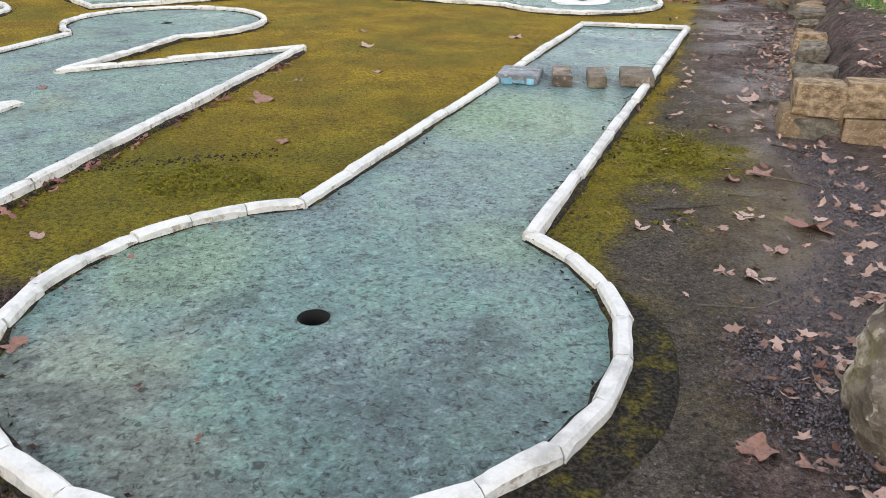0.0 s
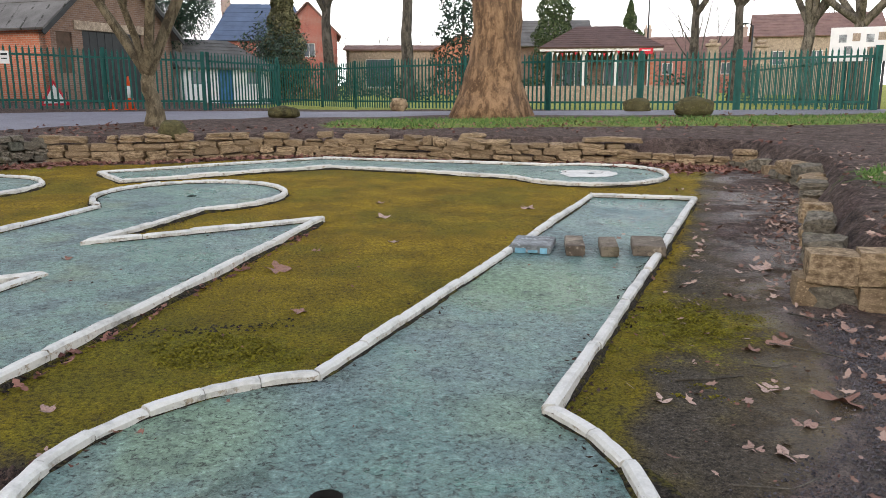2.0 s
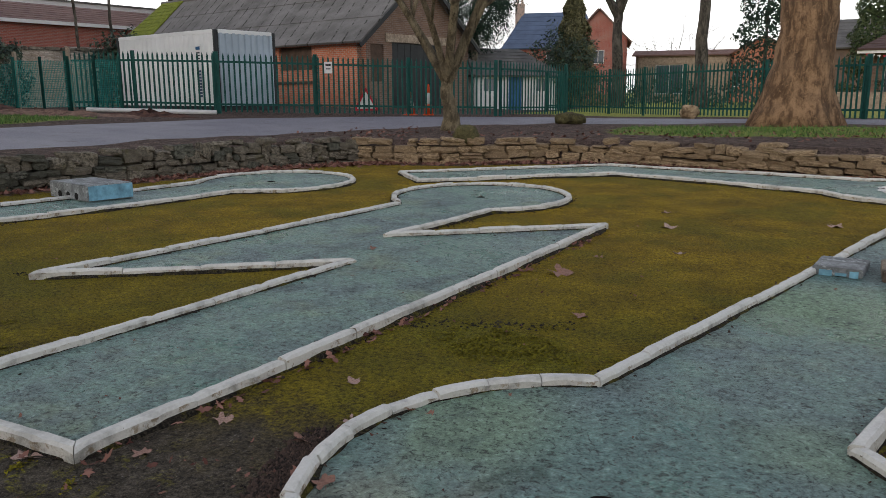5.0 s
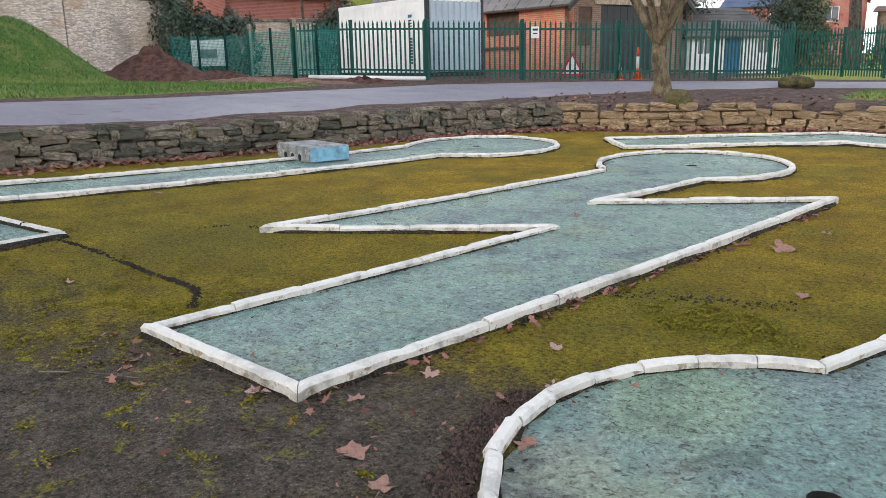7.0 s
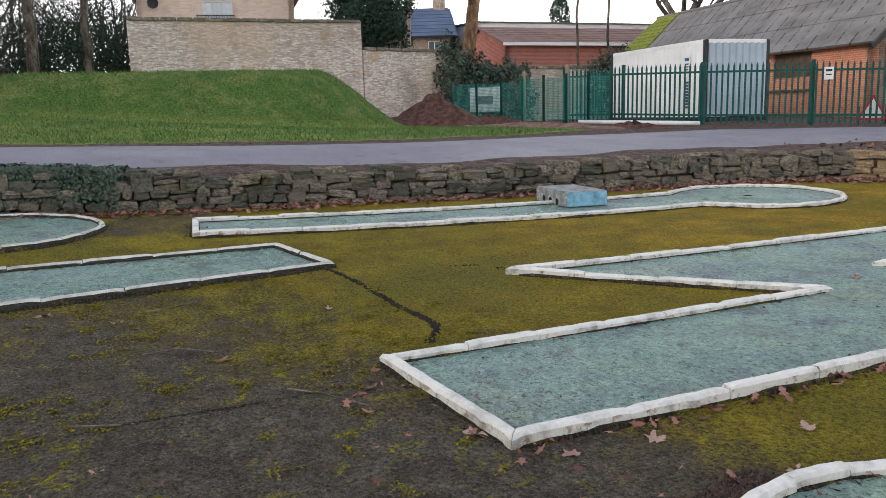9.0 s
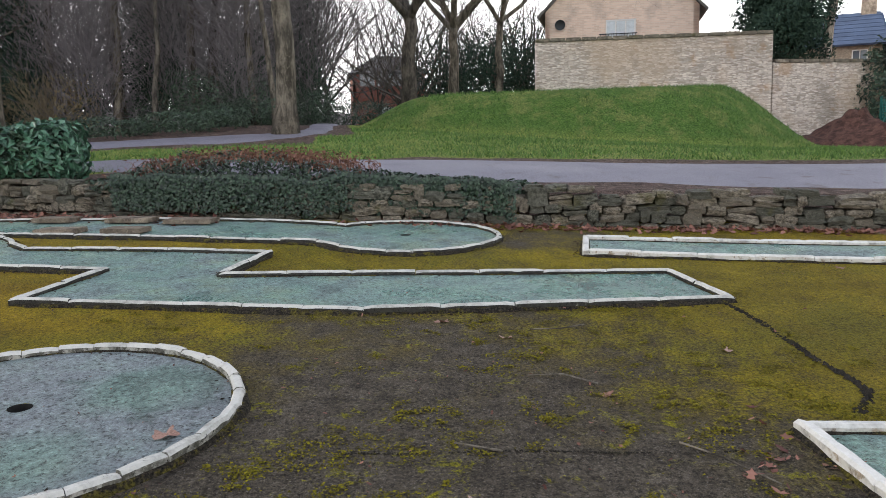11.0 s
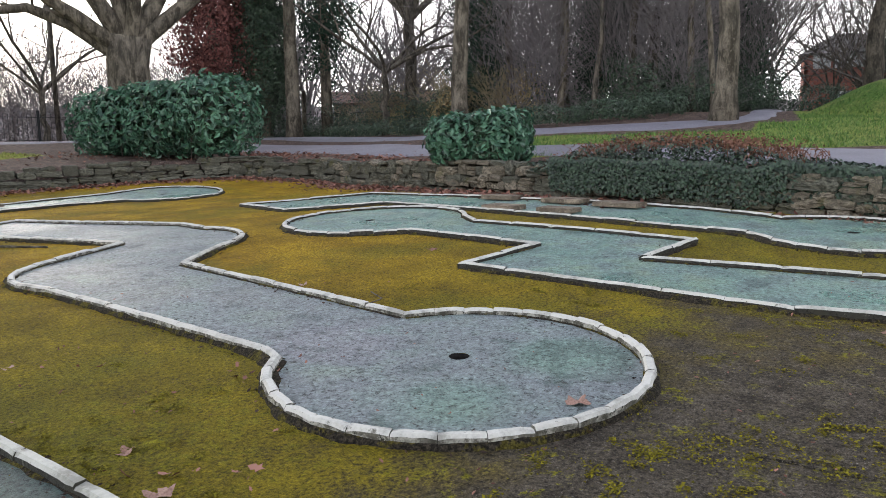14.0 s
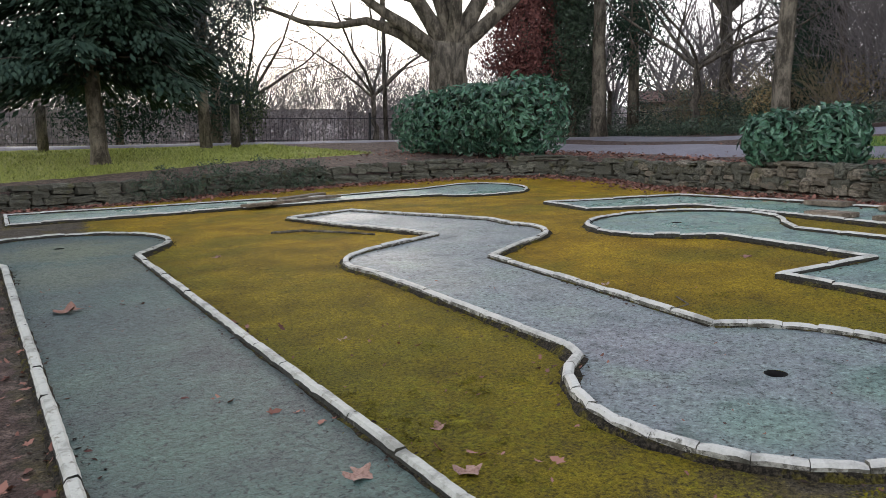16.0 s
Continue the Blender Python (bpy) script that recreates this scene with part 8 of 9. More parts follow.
MOSSY_ROCK = stone_material("mossy boulder", (0.055, 0.047, 0.022), (0.15, 0.135, 0.06), 0.8)
boulder(-4.29, 21.4, (0.95, 0.6, 0.36), "flat mossy boulder beside the path", 1, MOSSY_ROCK)
boulder(-1.40, 26.3, (0.62, 0.5, 0.52), "rounded boulder before the fence", 2, STONE_TAN)
boulder(5.58, 23.0, (0.9, 0.6, 0.52), "mossy boulder before the fence", 3, MOSSY_ROCK)
boulder(6.48, 20.7, (1.05, 0.75, 0.58), "grey mossy boulder beside the path", 4, MOSSY_ROCK, turn=-12)
boulder(-4.95, 14.35, (0.5, 0.4, 0.42), "mossy boulder topping the dry wall", 5, MOSSY_ROCK, -0.75)
boulder(-10.35, 5.65, (0.36, 0.3, 0.22), "pale rounded coping stone on the dark wall", 7, STONE_TAN, 0.0)
boulder(1.20, 1.96, (0.64, 0.86, 0.60), "large rough lichened stone block with moss", 8, STONE_LICHEN, 0.15, 10)
boulder(0.4, 14.3, (0.5, 0.3, 0.14), "flat stone lying on the bank", 10, STONE_TAN, 0.2)

# white pole lying along the foot of the fence
v, f = [], []
pa, pb = Vector((-17.9, 18.5, land(-17.9, 18.5) + 0.07)), Vector((-14.3, 19.7, land(-14.3, 19.7) + 0.07))
tube(v, f, [pa, pa.lerp(pb, 0.5), pb], [0.065, 0.065, 0.065], 8)
tagged(new("fallen_pole", mesh("fallen_pole", v, f, WHITE_TRIM, True)), "white painted pole lying at the fence foot", "pole")


# ---- iron railings and posts beyond the south lawn ----
def railing(line, label, h=1.15, step=0.18, name="iron_railing"):
    ob = thing(name, Matrix(), label, "railing")
    bar = boxes_mesh("bar", [(-0.005, 0.005, -0.005, 0.005, 0.0, h)], DARK_METAL)
    post = bevel_box("post", (0.08, 0.08, h + 0.15), DARK_METAL, 0.006)
    for (ax, ay), (bx, by) in zip(line, line[1:]):
        a, b = Vector((ax, ay, 0)), Vector((bx, by, 0))
        d = b - a
        n = int(d.length / step)
        for k in range(n):
            p = a + d * (k + 0.5) / n
            piece("bar", bar, ob, "", pose(p.x, p.y, land(p.x, p.y)))
        for hh in (0.12, h - 0.12):
            v, f = [], []
            tube(v, f, [Vector(((a + d * k / 8).x, (a + d * k / 8).y, land((a + d * k / 8).x, (a + d * k / 8).y) + hh)) for k in range(9)], [0.016] * 9, 4)
            piece("rail", mesh("rail", v, f, DARK_METAL), ob)
        piece("post", post, ob, "", pose(a.x, a.y, land(a.x, a.y)))
    return ob


railing([(-4.0, -29.5), (-14.0, -28.5), (-23.5, -26.5)], "dark iron railings beyond the footpath")
railing([(-23.5, -26.5), (-29.5, -19.5), (-30.5, -12.0)], "dark iron railings at the wood edge")


def timber_post(x, y, h, rad, label, name="timber_post"):
    v, f = [], []
    tube(v, f, [Vector((0, 0, -0.1)), Vector((0.01, 0, h * 0.5)), Vector((0, 0.01, h))], [rad, rad * 0.97, rad * 0.92], 9)
    ob = new(name, mesh(name, v, f, BARK_DARK if h > 3 else BARK_GREY, True))
    ob.matrix_basis = pose(x, y, land(x, y))
    return tagged(ob, label, "post")


timber_post(-21.8, -23.5, 6.2, 0.09, "tall dark timber pole by the footpath", "timber_pole")
timber_post(-14.9, -23.4, 1.45, 0.16, "thick grey timber post by the footpath")
timber_post(-9.1, -24.6, 1.35, 0.16, "thick grey timber post by the footpath")
timber_post(-29.6, -18.0, 2.0, 0.10, "slim metal post by the railings")


# ---- blocks on the lanes ----
def block(x, y, turn, size, label, material, seed, lift=0.022, name="concrete_block"):
    me = bevel_box(name, size, material, 0.007, 0.0015, seed, 2)
    ob = new(name, me)
    ob.matrix_basis = pose(x, y, rise(x, y) + lift, 0, 0, turn)
    return tagged(ob, label, "block", "obstacle blocks" if name == "concrete_block" else "")


LANE_TURN = -23.0
g = block(0.53, 6.90, -15.0, (0.35, 0.44, 0.065), "grey concrete slab with flaking blue paint", BOX_GREY, 1)
block(0.87, 6.80, -8.0, (0.155, 0.46, 0.085), "brown concrete block on the lane", SLAB, 2)
block(1.15, 6.75, -9.0, (0.145, 0.46, 0.085), "brown concrete block on the lane", SLAB, 3)
block(1.49, 6.76, -12.0, (0.27, 0.46, 0.085), "broad brown concrete block on the lane", SLAB, 4)
k = thing("paint_flake", pose(0.47, 6.685, rise(0.47, 6.685) + 0.025, 0, 0, -15.0), "remains of blue paint on the slab's face", "paint")
piece("flake", boxes_mesh("flake", [(-0.12, -0.03, -0.014, -0.008, 0.0, 0.045), (-0.01, 0.07, -0.014, -0.008, 0.008, 0.03), (0.09, 0.15, -0.014, -0.008, 0.0, 0.05)], BOX_BLUE), k)


def blue_box():
    x, y = -8.0, 8.13
    ob = thing("obstacle_box", pose(x, y, rise(x, y) + 0.02, 0, 0, -20), "long concrete obstacle box, blue end, holes in its side", "obstacle")
    ob.rotation_euler.z = radians(-20)
    piece("body", bevel_box("body", (1.0, 0.6, 0.20), BOX_GREY, 0.012, 0.003, 3, 2), ob, "pale weathered concrete")
    piece("end_face", boxes_mesh("end_face", [(0.498, 0.506, -0.285, 0.285, 0.012, 0.19)], BOX_BLUE), ob, "chipped blue paint")
    # nothing is cut: black discs paint the dark inside of the holes
    for k in range(3):
        v, f = [], []
        cx = -0.22 + 0.22 * k
        tube(v, f, [Vector((cx, -0.28, 0.055)), Vector((cx, -0.3055, 0.055))], [0.045, 0.045], 12)
        piece("ball_hole", mesh("ball_hole", v, f, BLACK), ob)


blue_box()
for x, y, t, s in ((-11.75, -3.15, 20, (0.55, 0.32, 0.06)), (-10.62, -2.75, 20, (0.5, 0.34, 0.06)), (-11.38, -2.1, 20, (0.6, 0.34, 0.06)), (-10.42, -1.95, 20, (0.5, 0.3, 0.06)), (-11.05, -1.3, 20, (0.62, 0.34, 0.06))):
    block(x, y, t + 55, s, "flat brown slab lying on the lane", SLAB, int(x * 10), 0.03, "stone_slab")
block(-10.3, -13.1, 24, (1.6, 0.25, 0.06), "weathered plank lying on the far lane", SLAB, 9, 0.03, "plank")
block(-9.3, -11.95, 14, (2.6, 0.22, 0.05), "weathered plank lying on the far lane", SLAB, 10, 0.05, "plank")

# white worn patch round the cup of the bent lane
WHITE_WEAR = kerb_material("worn white floor paint", 0.60, 0.1)
v, f = [], []
cx, cy = 1.98, 11.75
for k in range(40):
    a = 2 * math.pi * k / 40
    rad = 0.43 * (1 + 0.3 * noise.noise((math.cos(a) * 2, math.sin(a) * 2, 5)) + 0.12 * noise.noise((math.cos(a) * 7, math.sin(a) * 7, 8)))
    for q in (0.064, rad):
        px, py = 2.02 + q * math.cos(a) if q < 0.1 else cx + q * math.cos(a), 11.78 + q * math.sin(a) if q < 0.1 else cy + q * math.sin(a)
        v.append((px, py, rise(px, py) + 0.029))
f = [(2 * k, 2 * k + 1, 2 * ((k + 1) % 40) + 1, 2 * ((k + 1) % 40)) for k in range(40)]
tagged(new("paint_patch", mesh("paint_patch", v, f, WHITE_WEAR)), "worn white paint round the cup", "paint")


# ---- fallen leaves ----
def leaf_outline(r, lobes=5):
    pts = []
    n = lobes * 6
    for k in range(n):
        a = 2 * math.pi * k / n
        lobe = 0.5 + 0.5 * math.cos(lobes * a)
        base = 0.66 + 0.30 * lobe ** 1.2 + r.uniform(-0.10, 0.07)
        if abs(a - math.pi) < 0.4:
            base *= 0.55
        pts.append((math.cos(a) * base * (1 + r.uniform(-0.08, 0.08)), math.sin(a) * base * (1 + r.uniform(-0.08, 0.08))))
    return pts


def leaf_mesh(seed, material):
    r = random.Random(seed)
    out = leaf_outline(r)
    v, f = [(0, 0, 0.10)], []
    n = len(out)
    tilt = r.uniform(-0.4, 0.4)
    for x, y in out:
        d = math.hypot(x, y)
        v.append((x, y, 0.10 + 0.42 * d * d * (0.5 + 0.5 * math.sin(3 * math.atan2(y, x) + seed)) + tilt * x * 0.25))
    lo = min(q[2] for q in v)
    v = [(x, y, z - lo + 0.02) for x, y, z in v]
    f = [(0, 1 + k, 1 + (k + 1) % n) for k in range(n)]
    k = len(v)
    v += [(-0.5, -0.02, 0.05), (-0.5, 0.02, 0.05), (-1.15, 0.03, 0.03), (-1.15, -0.01, 0.03)]
    f.append((k, k + 1, k + 2, k + 3))
    return mesh("fallen_leaf", v, f, material)


def one_leaf_material():
    k = Mat("single fallen leaf", 0.7, 0.25)
    c = k.mix(k.random(), (0.24, 0.125, 0.090), (0.46, 0.33, 0.27))
    c = k.mix(k.math("MULTIPLY", k.step(k.noise(6, 4, 0.6, k.local()), 0.45, 0.65), 0.5), c, (0.10, 0.05, 0.035))
    k.colour(c)
    return k.m


ONE_LEAF = one_leaf_material()
LEAF_POOL = [leaf_mesh(500 + k, ONE_LEAF) for k in range(8)]
LEAVES = [(-1.54, 6.22, .12), (1.27, 3.81, .07), (1.54, 3.66, .12), (1.61, 4.45, .08), (0.72, 3.69, .06), (1.25, 3.40, .06), (0.91, 3.77, .04), (-1.21, 5.13, .06), (-0.86, 8.48, .09), (-0.70, 7.25, .06),
          (-2.09, 3.61, .05), (1.41, 4.36, .06), (0.95, 3.20, .05), (1.07, 3.14, .07), (2.22, 6.17, .10), (1.71, 5.43, .06), (2.11, 4.68, .07), (2.07, 4.21, .06), (0.74, 9.0, .09)]
LEAVES += [(-2.95, 2.44, .065), (-2.43, 3.01, .055), (-1.98, 2.95, .07), (-2.25, 2.26, .07), (-2.02, 2.13, .06), (-3.62, 2.52, .04), (-3.32, 2.50, .04), (-1.72, 2.62, .05), (-4.40, -0.31, .07), (-2.99, -1.62, .07), (-3.92, -0.50, .05),
           (-3.24, -2.05, .05), (-2.96, -5.90, .13), (-2.64, -1.9, .07), (0.62, 2.05, .07), (0.86, 1.82, .06), (0.75, 1.98, .05), (-6.16, 1.24, .06), (-1.9, 3.2, .045), (-3.3, 6.5, .05), (0.45, 2.75, .035)]
LEAVES += [(-2.55, 2.62, .045), (-3.05, 2.62, .04), (-4.6, 1.9, .045), (-5.2, 2.9, .04), (-5.7, 1.6, .05), (-3.6, 1.0, .03), (-1.35, 6.9, .05), (-0.95, 9.4, .06), (-4.4, 5.6, .045), (-7.4, 5.2, .05), (-3.9, -3.6, .05), (-5.1, -7.4, .06), (-6.3, -3.1, .05), (-7.9, -2.6, .06)]
ON_LANE = {(-4.40, -0.31), (-2.96, -5.90), (-2.64, -1.9), (-1.72, 2.62), (-3.3, 6.5)}
rl = random.Random(5)
for x, y, s in LEAVES:
    ob = new("fallen_leaf", rl.choice(LEAF_POOL))
    ob.matrix_basis = pose(x, y, rise(x, y) + (0.024 if (x, y) in ON_LANE else 0.0), rl.uniform(-8, 8), rl.uniform(-8, 8), rl.uniform(0, 360)) @ Matrix.Diagonal((s, s, s, 1))
    tagged(ob, "dry pinkish-brown plane leaf lying on the ground", "leaf", "fallen leaves")


def litter(name, label, places, seed, size=(0.03, 0.075), material=None):
    """Drifts of small dead leaves: (x, y, spread x, spread y, turn, count)."""
    r = random.Random(seed)
    v, f = [], []
    for cx, cy, sx, sy, turn, count in places:
        c, s = math.cos(radians(turn)), math.sin(radians(turn))
        for _ in range(count):
            u, w = r.gauss(0, sx), r.gauss(0, sy)
            x, y = cx + u * c - w * s, cy + u * s + w * c
            d = ring_distance(x, y)
            if -0.02 < d < 0.35:
                continue
            z = land(x, y, d) + r.uniform(0.005, 0.03)
            n = Vector((r.gauss(0, 0.4), r.gauss(0, 0.4), 1)).normalized()
            t = n.orthogonal().normalized()
            t.rotate(Matrix.Rotation(r.uniform(0, 6.28), 3, n))
            q = n.cross(t)
            k, L = len(v), r.uniform(*size)
            p = Vector((x, y, z))
            pts = [(-1, 0), (-0.35, 0.45), (0.05, 0.25), (0.35, 0.62), (0.5, 0.18), (1, 0.02), (0.5, -0.2), (0.25, -0.6), (0, -0.25), (-0.4, -0.4)]
            bend = r.uniform(-0.3, 0.5)
            v += [p + t * (a * L) + q * (b * L) + n * (bend * L * (a * a + b * b)) for a, b in pts]
            f.append(tuple(range(k, k + len(pts))))
    return tagged(new(name, mesh(name, v, f, material or LITTER)), label, "leaf litter", kind="stuff")


def along(line, off, count, sx=0.6, sy=0.22):
    out = []
    for (ax, ay), (bx, by) in zip(line, line[1:]):
        ln = math.hypot(bx - ax, by - ay)
        nx, ny = (by - ay) / ln, -(bx - ax) / ln
        t = math.degrees(math.atan2(by - ay, bx - ax))
        m = max(1, round(ln / 1.2))
        for k in range(m):
            q = (k + 0.5) / m
            out.append((ax + (bx - ax) * q + nx * off, ay + (by - ay) * q + ny * off, sx, sy, t, round(count * ln / m)))
    return out


litter("leaf_litter_west", "reddish leaf drift along the wall foot", along(ring_part(0, 7), 0.35, 110, 0.6, 0.13), 21)
litter("leaf_litter_north", "reddish leaf drift along the wall foot", along(ring_part(7, 14), 0.3, 90, 0.6, 0.14) + [(3.8, 12.4, 0.55, 0.35, 0, 520), (-8.0, 11.4, 0.8, 0.2, 65, 300), (-7.2, 12.8, 0.5, 0.22, 55, 260), (-4.2, 14.3, 0.5, 0.2, 20, 160), (-6.5, 13.4, 0.6, 0.2, 20, 200)], 22)
litter("leaf_litter_south", "dark red leaf drift along the wall foot", along(ring_part(24, 33), 0.45, 130, 0.6, 0.28), 23)
litter("leaf_litter_bank", "leaf-strewn bank between the wall and path", [(-12.6 - 0.35 * k, 1.5 - 1.2 * k, 0.6, 0.5, 110, 110) for k in range(2)] + [(-15.2 - 1.0 * k, -5.6 - 1.6 * k, 0.9, 0.9, 60, 330) for k in range(5)] + [(-18.6, -12.6, 1.2, 1.6, 0, 500), (-17.5, -17.5, 1.8, 1.0, 0, 300)]
       + [(-4.0 + 2.2 * k, 16.6, 1.2, 0.8, 0, 70) for k in range(5)] + [(-7.4, 16.0, 0.8, 1.0, 0, 120)], 24)
litter("leaf_litter_east", "pinkish leaves on wet ground beside the raised bed", [(3.2, 7.9, 0.17, 1.6, -24, 420), (2.55, 5.6, 0.25, 0.5, -24, 120), (1.1, 2.45, 0.14, 0.14, -20, 70), (0.85, 1.85, 0.08, 0.15, 0, 14), (2.0, 8.0, 0.30, 1.6, -24, 25), (2.1, 3.5, 0.18, 0.5, 0, 170), (1.5, 2.75, 0.12, 0.25, 0, 90), (1.4, 3.6, 0.3, 0.5, 0, 9), (2.75, 4.5, 0.4, 0.4, 0, 60), (1.45, 5.6, 0.12, 1.3, -24, 60),
       (3.6, 9.6, 0.6, 0.7, 0, 120), (4.5, 7.2, 0.9, 1.5, 0, 260), (2.0, 2.9, 0.6, 0.5, 0, 80), (4.2, 6.0, 0.7, 0.6, 0, 120), (5.2, 9.6, 1.0, 1.0, 0, 200)], 25, (0.014, 0.048), DEADLEAF)
litter("leaf_litter_lawn", "dead leaves scattered on the grass strip", [(3.5, 18.2, 2.5, 0.8, 0, 120), (8.0, 18.0, 2.0, 2.0, 0, 200), (8.5, 22.0, 1.0, 0.6, 0, 120)], 26)
litter("kerb_debris", "small dark leaf fragments along the kerbs", [(-2.76 + 0.2206 * (0.6 + 1.0 * k) + 0.10, 3.1 + 1.0 * k, 0.03, 0.4, -12.4, 22) for k in range(5)] + [(-2.5, 2.55, 0.3, 0.06, 10, 16), (-3.75, 2.3, 0.25, 0.08, -20, 20), (-2.95, -2.3, 0.04, 0.6, 15, 22), (-3.6, -5.0, 0.05, 1.2, 14, 24), (-4.4, -2.2, 0.2, 0.1, 0, 12), (-1.6, 3.3, 0.3, 0.1, 40, 12), (-1.15, -0.9, 0.1, 0.6, -14, 60), (-1.5, -2.2, 0.12, 0.8, -14, 90), (-1.9, -4.2, 0.15, 1.0, -14, 80)], 27, (0.015, 0.045))
litter("lane_debris", "tiny twigs and specks on the lanes", [(-0.7, 2.8, 0.6, 0.6, 0, 50), (0.7, 6.0, 0.35, 1.2, -23, 50), (-4.8, -1.1, 0.6, 0.6, 0, 70), (-5.6, -4.0, 0.5, 1.0, 0, 60), (-3.2, -5.0, 0.5, 2.2, 14, 70), (-3.2, 4.6, 0.5, 1.4, -12, 50), (-4.4, 1.3, 1.3, 0.9, 0, 90), (-2.4, 2.4, 0.6, 0.6, 0, 60), (1.2, 4.0, 0.5, 1.0, 0, 90), (-2.0, 6.0, 0.7, 2.2, -12, 160), (-5.5, 6.0, 1.2, 2.4, 0, 160), (-5.5, -8.0, 1.2, 2.0, 0, 120), (-3.6, -1.0, 0.6, 1.4, 0, 90), (-7.6, 2.0, 1.0, 1.4, 0, 100)], 28, (0.006, 0.018))


def kerb_crumbs(name, label, outlines, seed):
    """Rotted leaf crumbs and grit gathered along the kerbs, thick in places."""
    r = random.Random(seed)
    v, f = [], []
    for n, outline in enumerate(outlines):
        for (ax, ay), (bx, by) in zip(outline, outline[1:] + outline[:1]):
            ln = math.hypot(bx - ax, by - ay)
            nx, ny = (by - ay) / ln, -(bx - ax) / ln
            for _ in range(int(ln * 70)):
                q = r.random()
                x, y = ax + (bx - ax) * q, ay + (by - ay) * q
                if noise.noise((x * 1.1, y * 1.1, seed + n)) + 0.35 < r.random():
                    continue
                out = r.random() < 0.75
                off = (0.04 + abs(r.gauss(0, 0.045))) * (1 if out else -1)
                x, y = x + nx * off, y + ny * off
                p = Vector((x, y, rise(x, y) + (0.008 if out else 0.027)))
                t = Vector((r.gauss(0, 1), r.gauss(0, 1), r.gauss(0, 0.25))).normalized()
                u = t.cross(Vector((r.gauss(0, 0.3), r.gauss(0, 0.3), 1))).normalized()
                w = t.cross(u)
                L = r.uniform(0.006, 0.022)
                k = len(v)
                v += [p - t * L, p + u * L * 0.5, p + t * L, p - u * L * 0.5, p + w * L * 0.4]
                f += [(k, k + 1, k + 4), (k + 1, k + 2, k + 4), (k + 2, k + 3, k + 4), (k + 3, k, k + 4)]
    return tagged(new(name, mesh(name, v, f, CRUMB)), label, "leaf crumbs", kind="stuff")


# outlines run anticlockwise or clockwise: turn them so that the outside lies on the right
def turned(outline):
    area = sum(a[0] * b[1] - b[0] * a[1] for a, b in zip(outline, outline[1:] + outline[:1]))
    return outline if area > 0 else outline[::-1]


kerb_crumbs("kerb_crumbs", "dark rotted leaf crumbs along the kerbs", [turned(q) for q in (L1, L2, L3, L5, L6, L7, L9)], 29)


def lawn(name, label, fields, seed, material, height=0.07):
    """Short mown grass: single blades over fields (x0, x1, y0, y1, blades, test)."""
    r = random.Random(seed)
    v, f = [], []
    for x0, x1, y0, y1, count, test in fields:
        for _ in range(count):
            x, y = r.uniform(x0, x1), r.uniform(y0, y1)
            if not test(x, y) or noise.noise((x * 1.3, y * 1.3, seed)) < r.uniform(-0.9, 0.1):
                continue
            z = land(x, y)
            a, h = r.uniform(0, 2 * math.pi), height * r.uniform(0.5, 1.3)
            c, s = math.cos(a), math.sin(a)
            w = r.uniform(0.008, 0.016)
            k = len(v)
            v += [(x - w * c, y - w * s, z - 0.01), (x + w * c, y + w * s, z - 0.01), (x + r.gauss(0, 0.6) * h, y + r.gauss(0, 0.6) * h, z + h)]
            f.append((k, k + 1, k + 2))
    return tagged(new(name, mesh(name, v, f, material)), label, "grass", kind="stuff")


on_lawn = lambda x, y: ground_zones(x, y, 5.0)[4] > 0.5
lawn("lawn_grass", "short green grass on the mound and lawn", [(-24.5, -15.0, -6.0, 17.0, 62000, on_lawn)], 401, BLADE)
lawn("lawn_grass_south", "yellow-green grass beyond the south wall", [(-17.5, -2.0, -24.5, -17.6, 26000, on_lawn)], 402, BLADE_DRY)
lawn("lawn_grass_north", "thin grass on the bank below the plane tree", [(-3.0, 12.0, 16.0, 21.0, 12000, on_lawn), (3.9, 7.0, 7.0, 9.8, 4000, on_lawn)], 403, BLADE)


# ---- sticks and cracks ----
def stick(pts, rad, label):
    v, f = [], []
    tube(v, f, [Vector((x, y, rise(x, y) + 0.012 + z)) for x, y, z in pts], [rad * (1 - 0.5 * k / len(pts)) for k in range(len(pts))], 5)
    tagged(new("stick", mesh("stick", v, f, BARK_GREY, True)), label, "stick", "fallen sticks")


stick([(0.85, 3.92, 0), (1.0, 3.90, 0.01), (1.1, 3.94, 0.0), (1.2, 3.94, 0.01)], 0.007, "thin pale stick on wet ground")
stick([(1.30, 4.11, 0), (1.42, 4.08, 0.0), (1.52, 4.10, 0.01)], 0.005, "thin pale stick on wet ground")
stick([(1.55, 4.45, 0), (1.7, 4.3, 0.01), (1.85, 4.2, 0)], 0.005, "thin pale stick on wet ground")
stick([(-6.6, -8.6, 0), (-6.9, -8.3, 0.02), (-7.1, -7.8, 0.01), (-7.25, -7.2, 0)], 0.02, "dark fallen branch on the moss")
stick([(-4.0, 1.2, 0), (-4.1, 1.0, 0.01)], 0.006, "short twig on the ground")


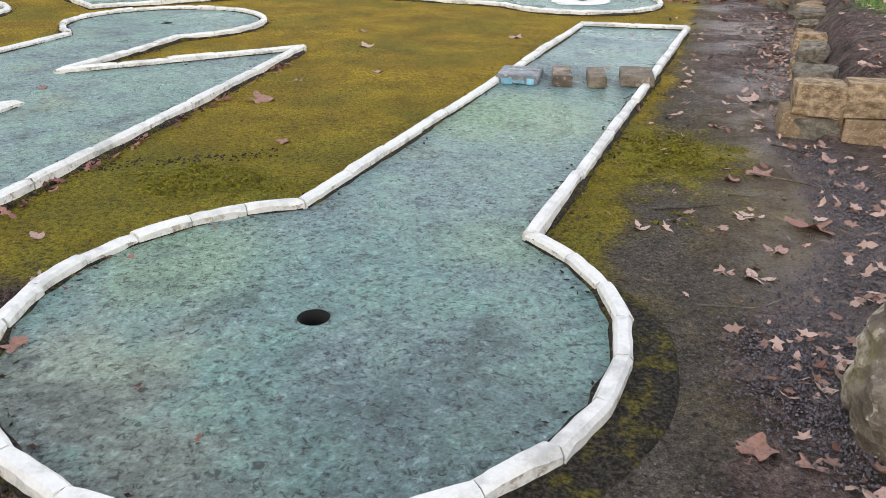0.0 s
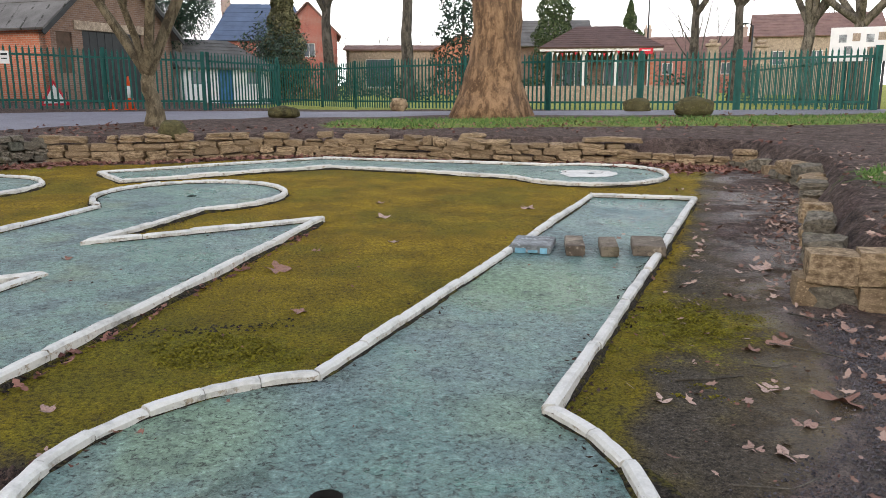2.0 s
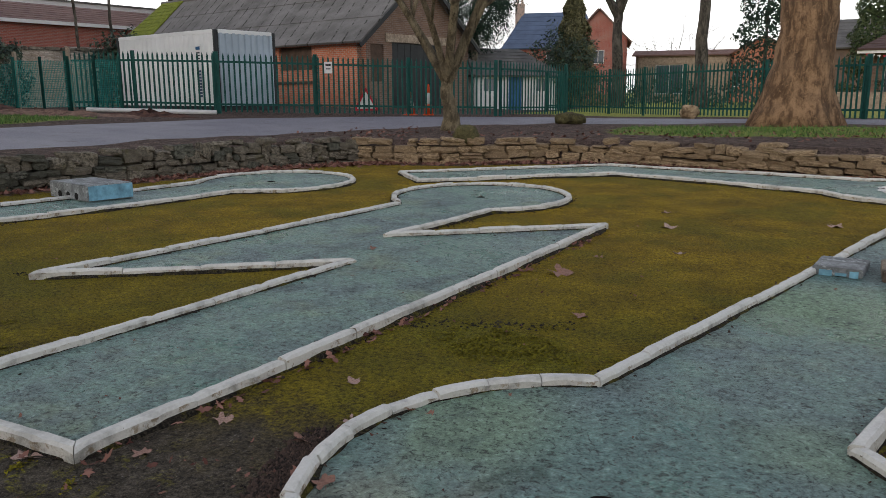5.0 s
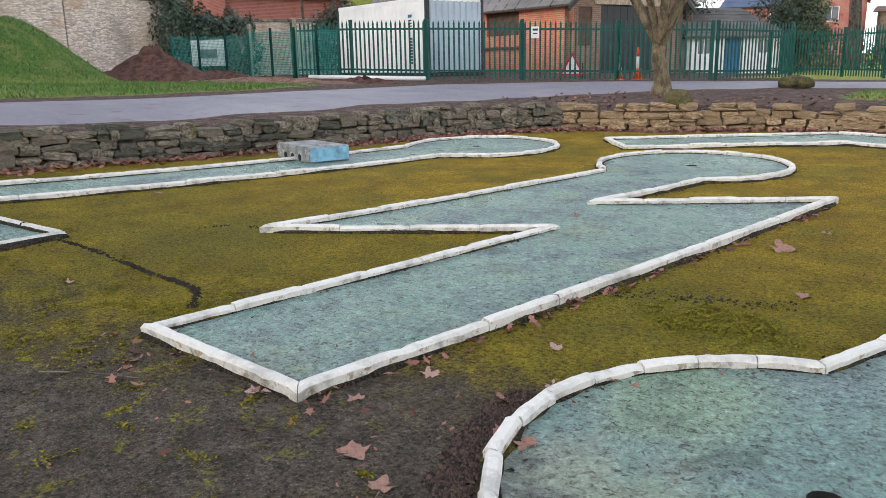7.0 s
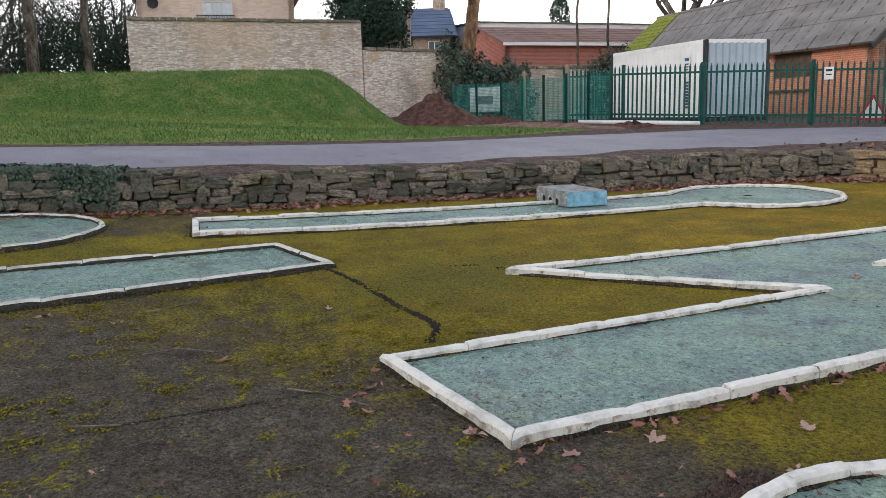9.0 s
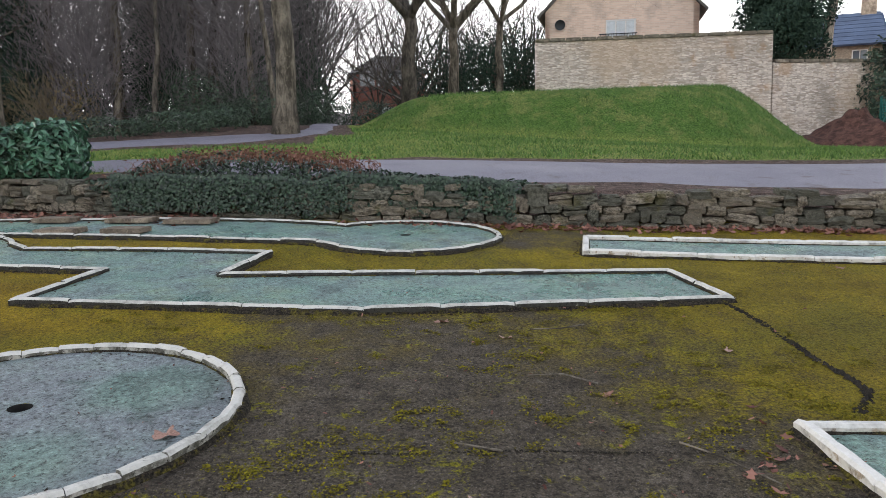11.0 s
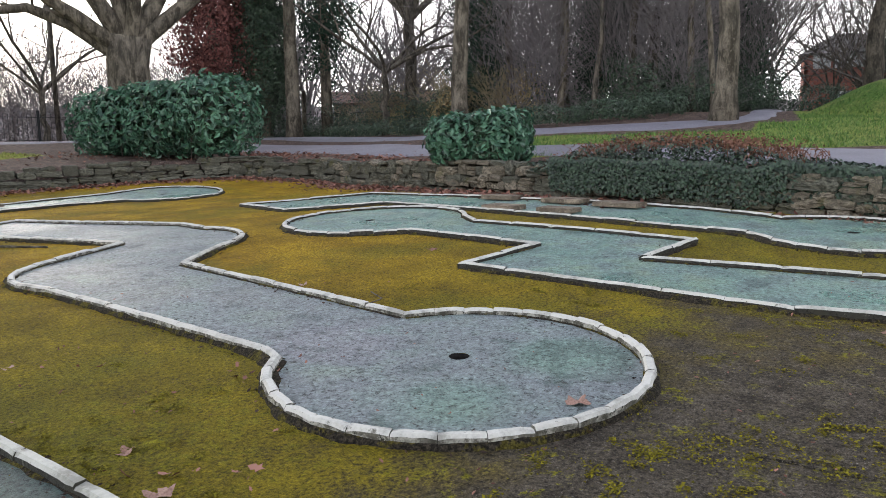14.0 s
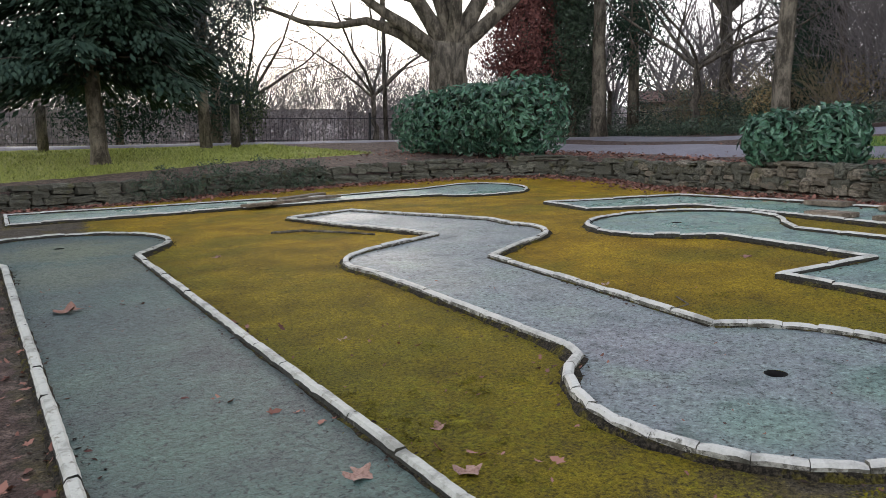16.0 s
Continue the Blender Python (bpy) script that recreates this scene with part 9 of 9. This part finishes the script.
def crack(line, label, width, seed, grain=(0.006, 0.02), density=150):
    """A broken joint in the tarmac: black crumbs gathered along an uneven line, with gaps."""
    r = random.Random(seed)
    v, f = [], []
    for (ax, ay), (bx, by) in zip(line, line[1:]):
        ln = math.hypot(bx - ax, by - ay)
        for _ in range(int(ln * density)):
            q = r.random()
            x, y = ax + (bx - ax) * q, ay + (by - ay) * q
            if noise.noise((x * 2.6, y * 2.6, seed)) < r.uniform(-0.5, 0.25):
                continue
            x += 0.03 * noise.noise((x * 3, y * 3, 7)) + r.gauss(0, width)
            y += 0.03 * noise.noise((x * 3, y * 3, 17)) + r.gauss(0, width)
            p = Vector((x, y, rise(x, y) + 0.004))
            t = Vector((r.gauss(0, 1), r.gauss(0, 1), 0)).normalized()
            u, L, k = Vector((-t.y, t.x, 0)), r.uniform(*grain), len(v)
            v += [p - t * L, p + u * L * 0.6, p + t * L * 0.8, p - u * L * 0.7, p + Vector((0, 0, L * 0.6))]
            f += [(k, k + 1, k + 4), (k + 1, k + 2, k + 4), (k + 2, k + 3, k + 4), (k + 3, k, k + 4)]
    tagged(new("ground_crack", mesh("ground_crack", v, f, CRACK)), label, "crack", kind="stuff")


CRACK = stone_material("broken black tarmac", (0.012, 0.011, 0.009), (0.04, 0.034, 0.026), 0.3, True)
crack([(-6.3, 3.45), (-5.66, 3.43), (-5.0, 3.33), (-4.43, 3.27), (-4.1, 3.0)], "crumbled dark crack across the tarmac", 0.012, 1, (0.008, 0.026), 220)
crack([(-4.10, 0.52), (-4.05, 0.88), (-4.0, 1.30), (-3.92, 1.58), (-3.85, 1.90), (-3.84, 2.25)], "fine dark crack in the tarmac", 0.005, 2, (0.004, 0.011), 200)
crack([(-5.79, 4.37), (-5.65, 4.63)], "short crack in the moss", 0.015, 3)
crack([(-5.5, 4.68), (-5.28, 4.72)], "short crack in the moss", 0.02, 4)
crack([(-2.35, 4.55), (-1.75, 4.75), (-1.2, 4.9)], "bare crumbled patch in the moss", 0.05, 5, (0.006, 0.02), 160)


# ---- far street furniture ----
def street_lamp(x, y, height, reach, turn, label):
    ob = thing("street_lamp", pose(x, y, land(x, y), 0, 0, turn), label, "street lamp")
    v, f = [], []
    tube(v, f, [Vector((0, 0, -0.1)), Vector((0, 0, 1.2)), Vector((0, 0, 1.25)), Vector((0, 0, height))], [0.13, 0.13, 0.09, 0.06], 9)
    piece("pole", mesh("pole", v, f, DARK_METAL, True), ob)
    v, f = [], []
    tube(v, f, [Vector((0, 0, height - 0.1)), Vector((-reach * 0.4, 0, height + 0.12)), Vector((-reach, 0, height + 0.15))], [0.05, 0.04, 0.035], 7)
    piece("arm", mesh("arm", v, f, DARK_METAL, True), ob)
    piece("lantern", bevel_box("lantern", (0.7, 0.24, 0.14), DARK_METAL, 0.04), ob, "", pose(-reach - 0.25, 0, height + 0.07))


street_lamp(18.0, 67.85, 8.3, 1.3, 0, "tall slim street lamp beyond the pavilion")
street_lamp(25.8, 65.2, 5.6, 0.6, 0, "distant street lamp by the park gate")


def gate_pier(x, y, h):
    ob = thing("gate_pier", pose(x, y, land(x, y), 0, 0, -12), "pale stone gate pier beyond the fence", "gate pier", "gate piers")
    piece("shaft", bevel_box("shaft", (0.55, 0.55, h - 0.3), PALE_STONE, 0.02), ob)
    piece("cap", bevel_box("cap", (0.72, 0.72, 0.16), PALE_STONE, 0.03), ob, "", pose(0, 0, h - 0.3))
    piece("finial", bevel_box("finial", (0.42, 0.42, 0.2), PALE_STONE, 0.08), ob, "", pose(0, 0, h - 0.14))


gate_pier(14.35, 41.8, 3.2)
gate_pier(16.55, 40.95, 3.1)

# thin branches and twigs lying about
for pts, rad in ((((-4.75, 1.9, 0), (-4.9, 1.75, 0.012), (-4.95, 1.55, 0.0)), 0.006), (((-3.95, 2.0, 0), (-3.75, 2.1, 0.012), (-3.5, 2.22, 0)), 0.005), (((-5.9, 2.2, 0), (-5.8, 2.0, 0.01), (-5.85, 1.8, 0)), 0.006),
                 (((0.75, 2.9, 0), (0.95, 2.85, 0.01), (1.1, 2.95, 0)), 0.004), (((1.9, 5.0, 0), (2.05, 4.8, 0.01), (2.0, 4.6, 0.0)), 0.006),
                 (((-2.2, 7.6, 0), (-2.1, 7.8, 0.01), (-2.15, 8.0, 0)), 0.006), (((-6.2, -2.4, 0.0), (-6.0, -2.2, 0.01), (-5.85, -2.25, 0)), 0.006)):
    stick(pts, rad, "thin dry twig lying on the ground")
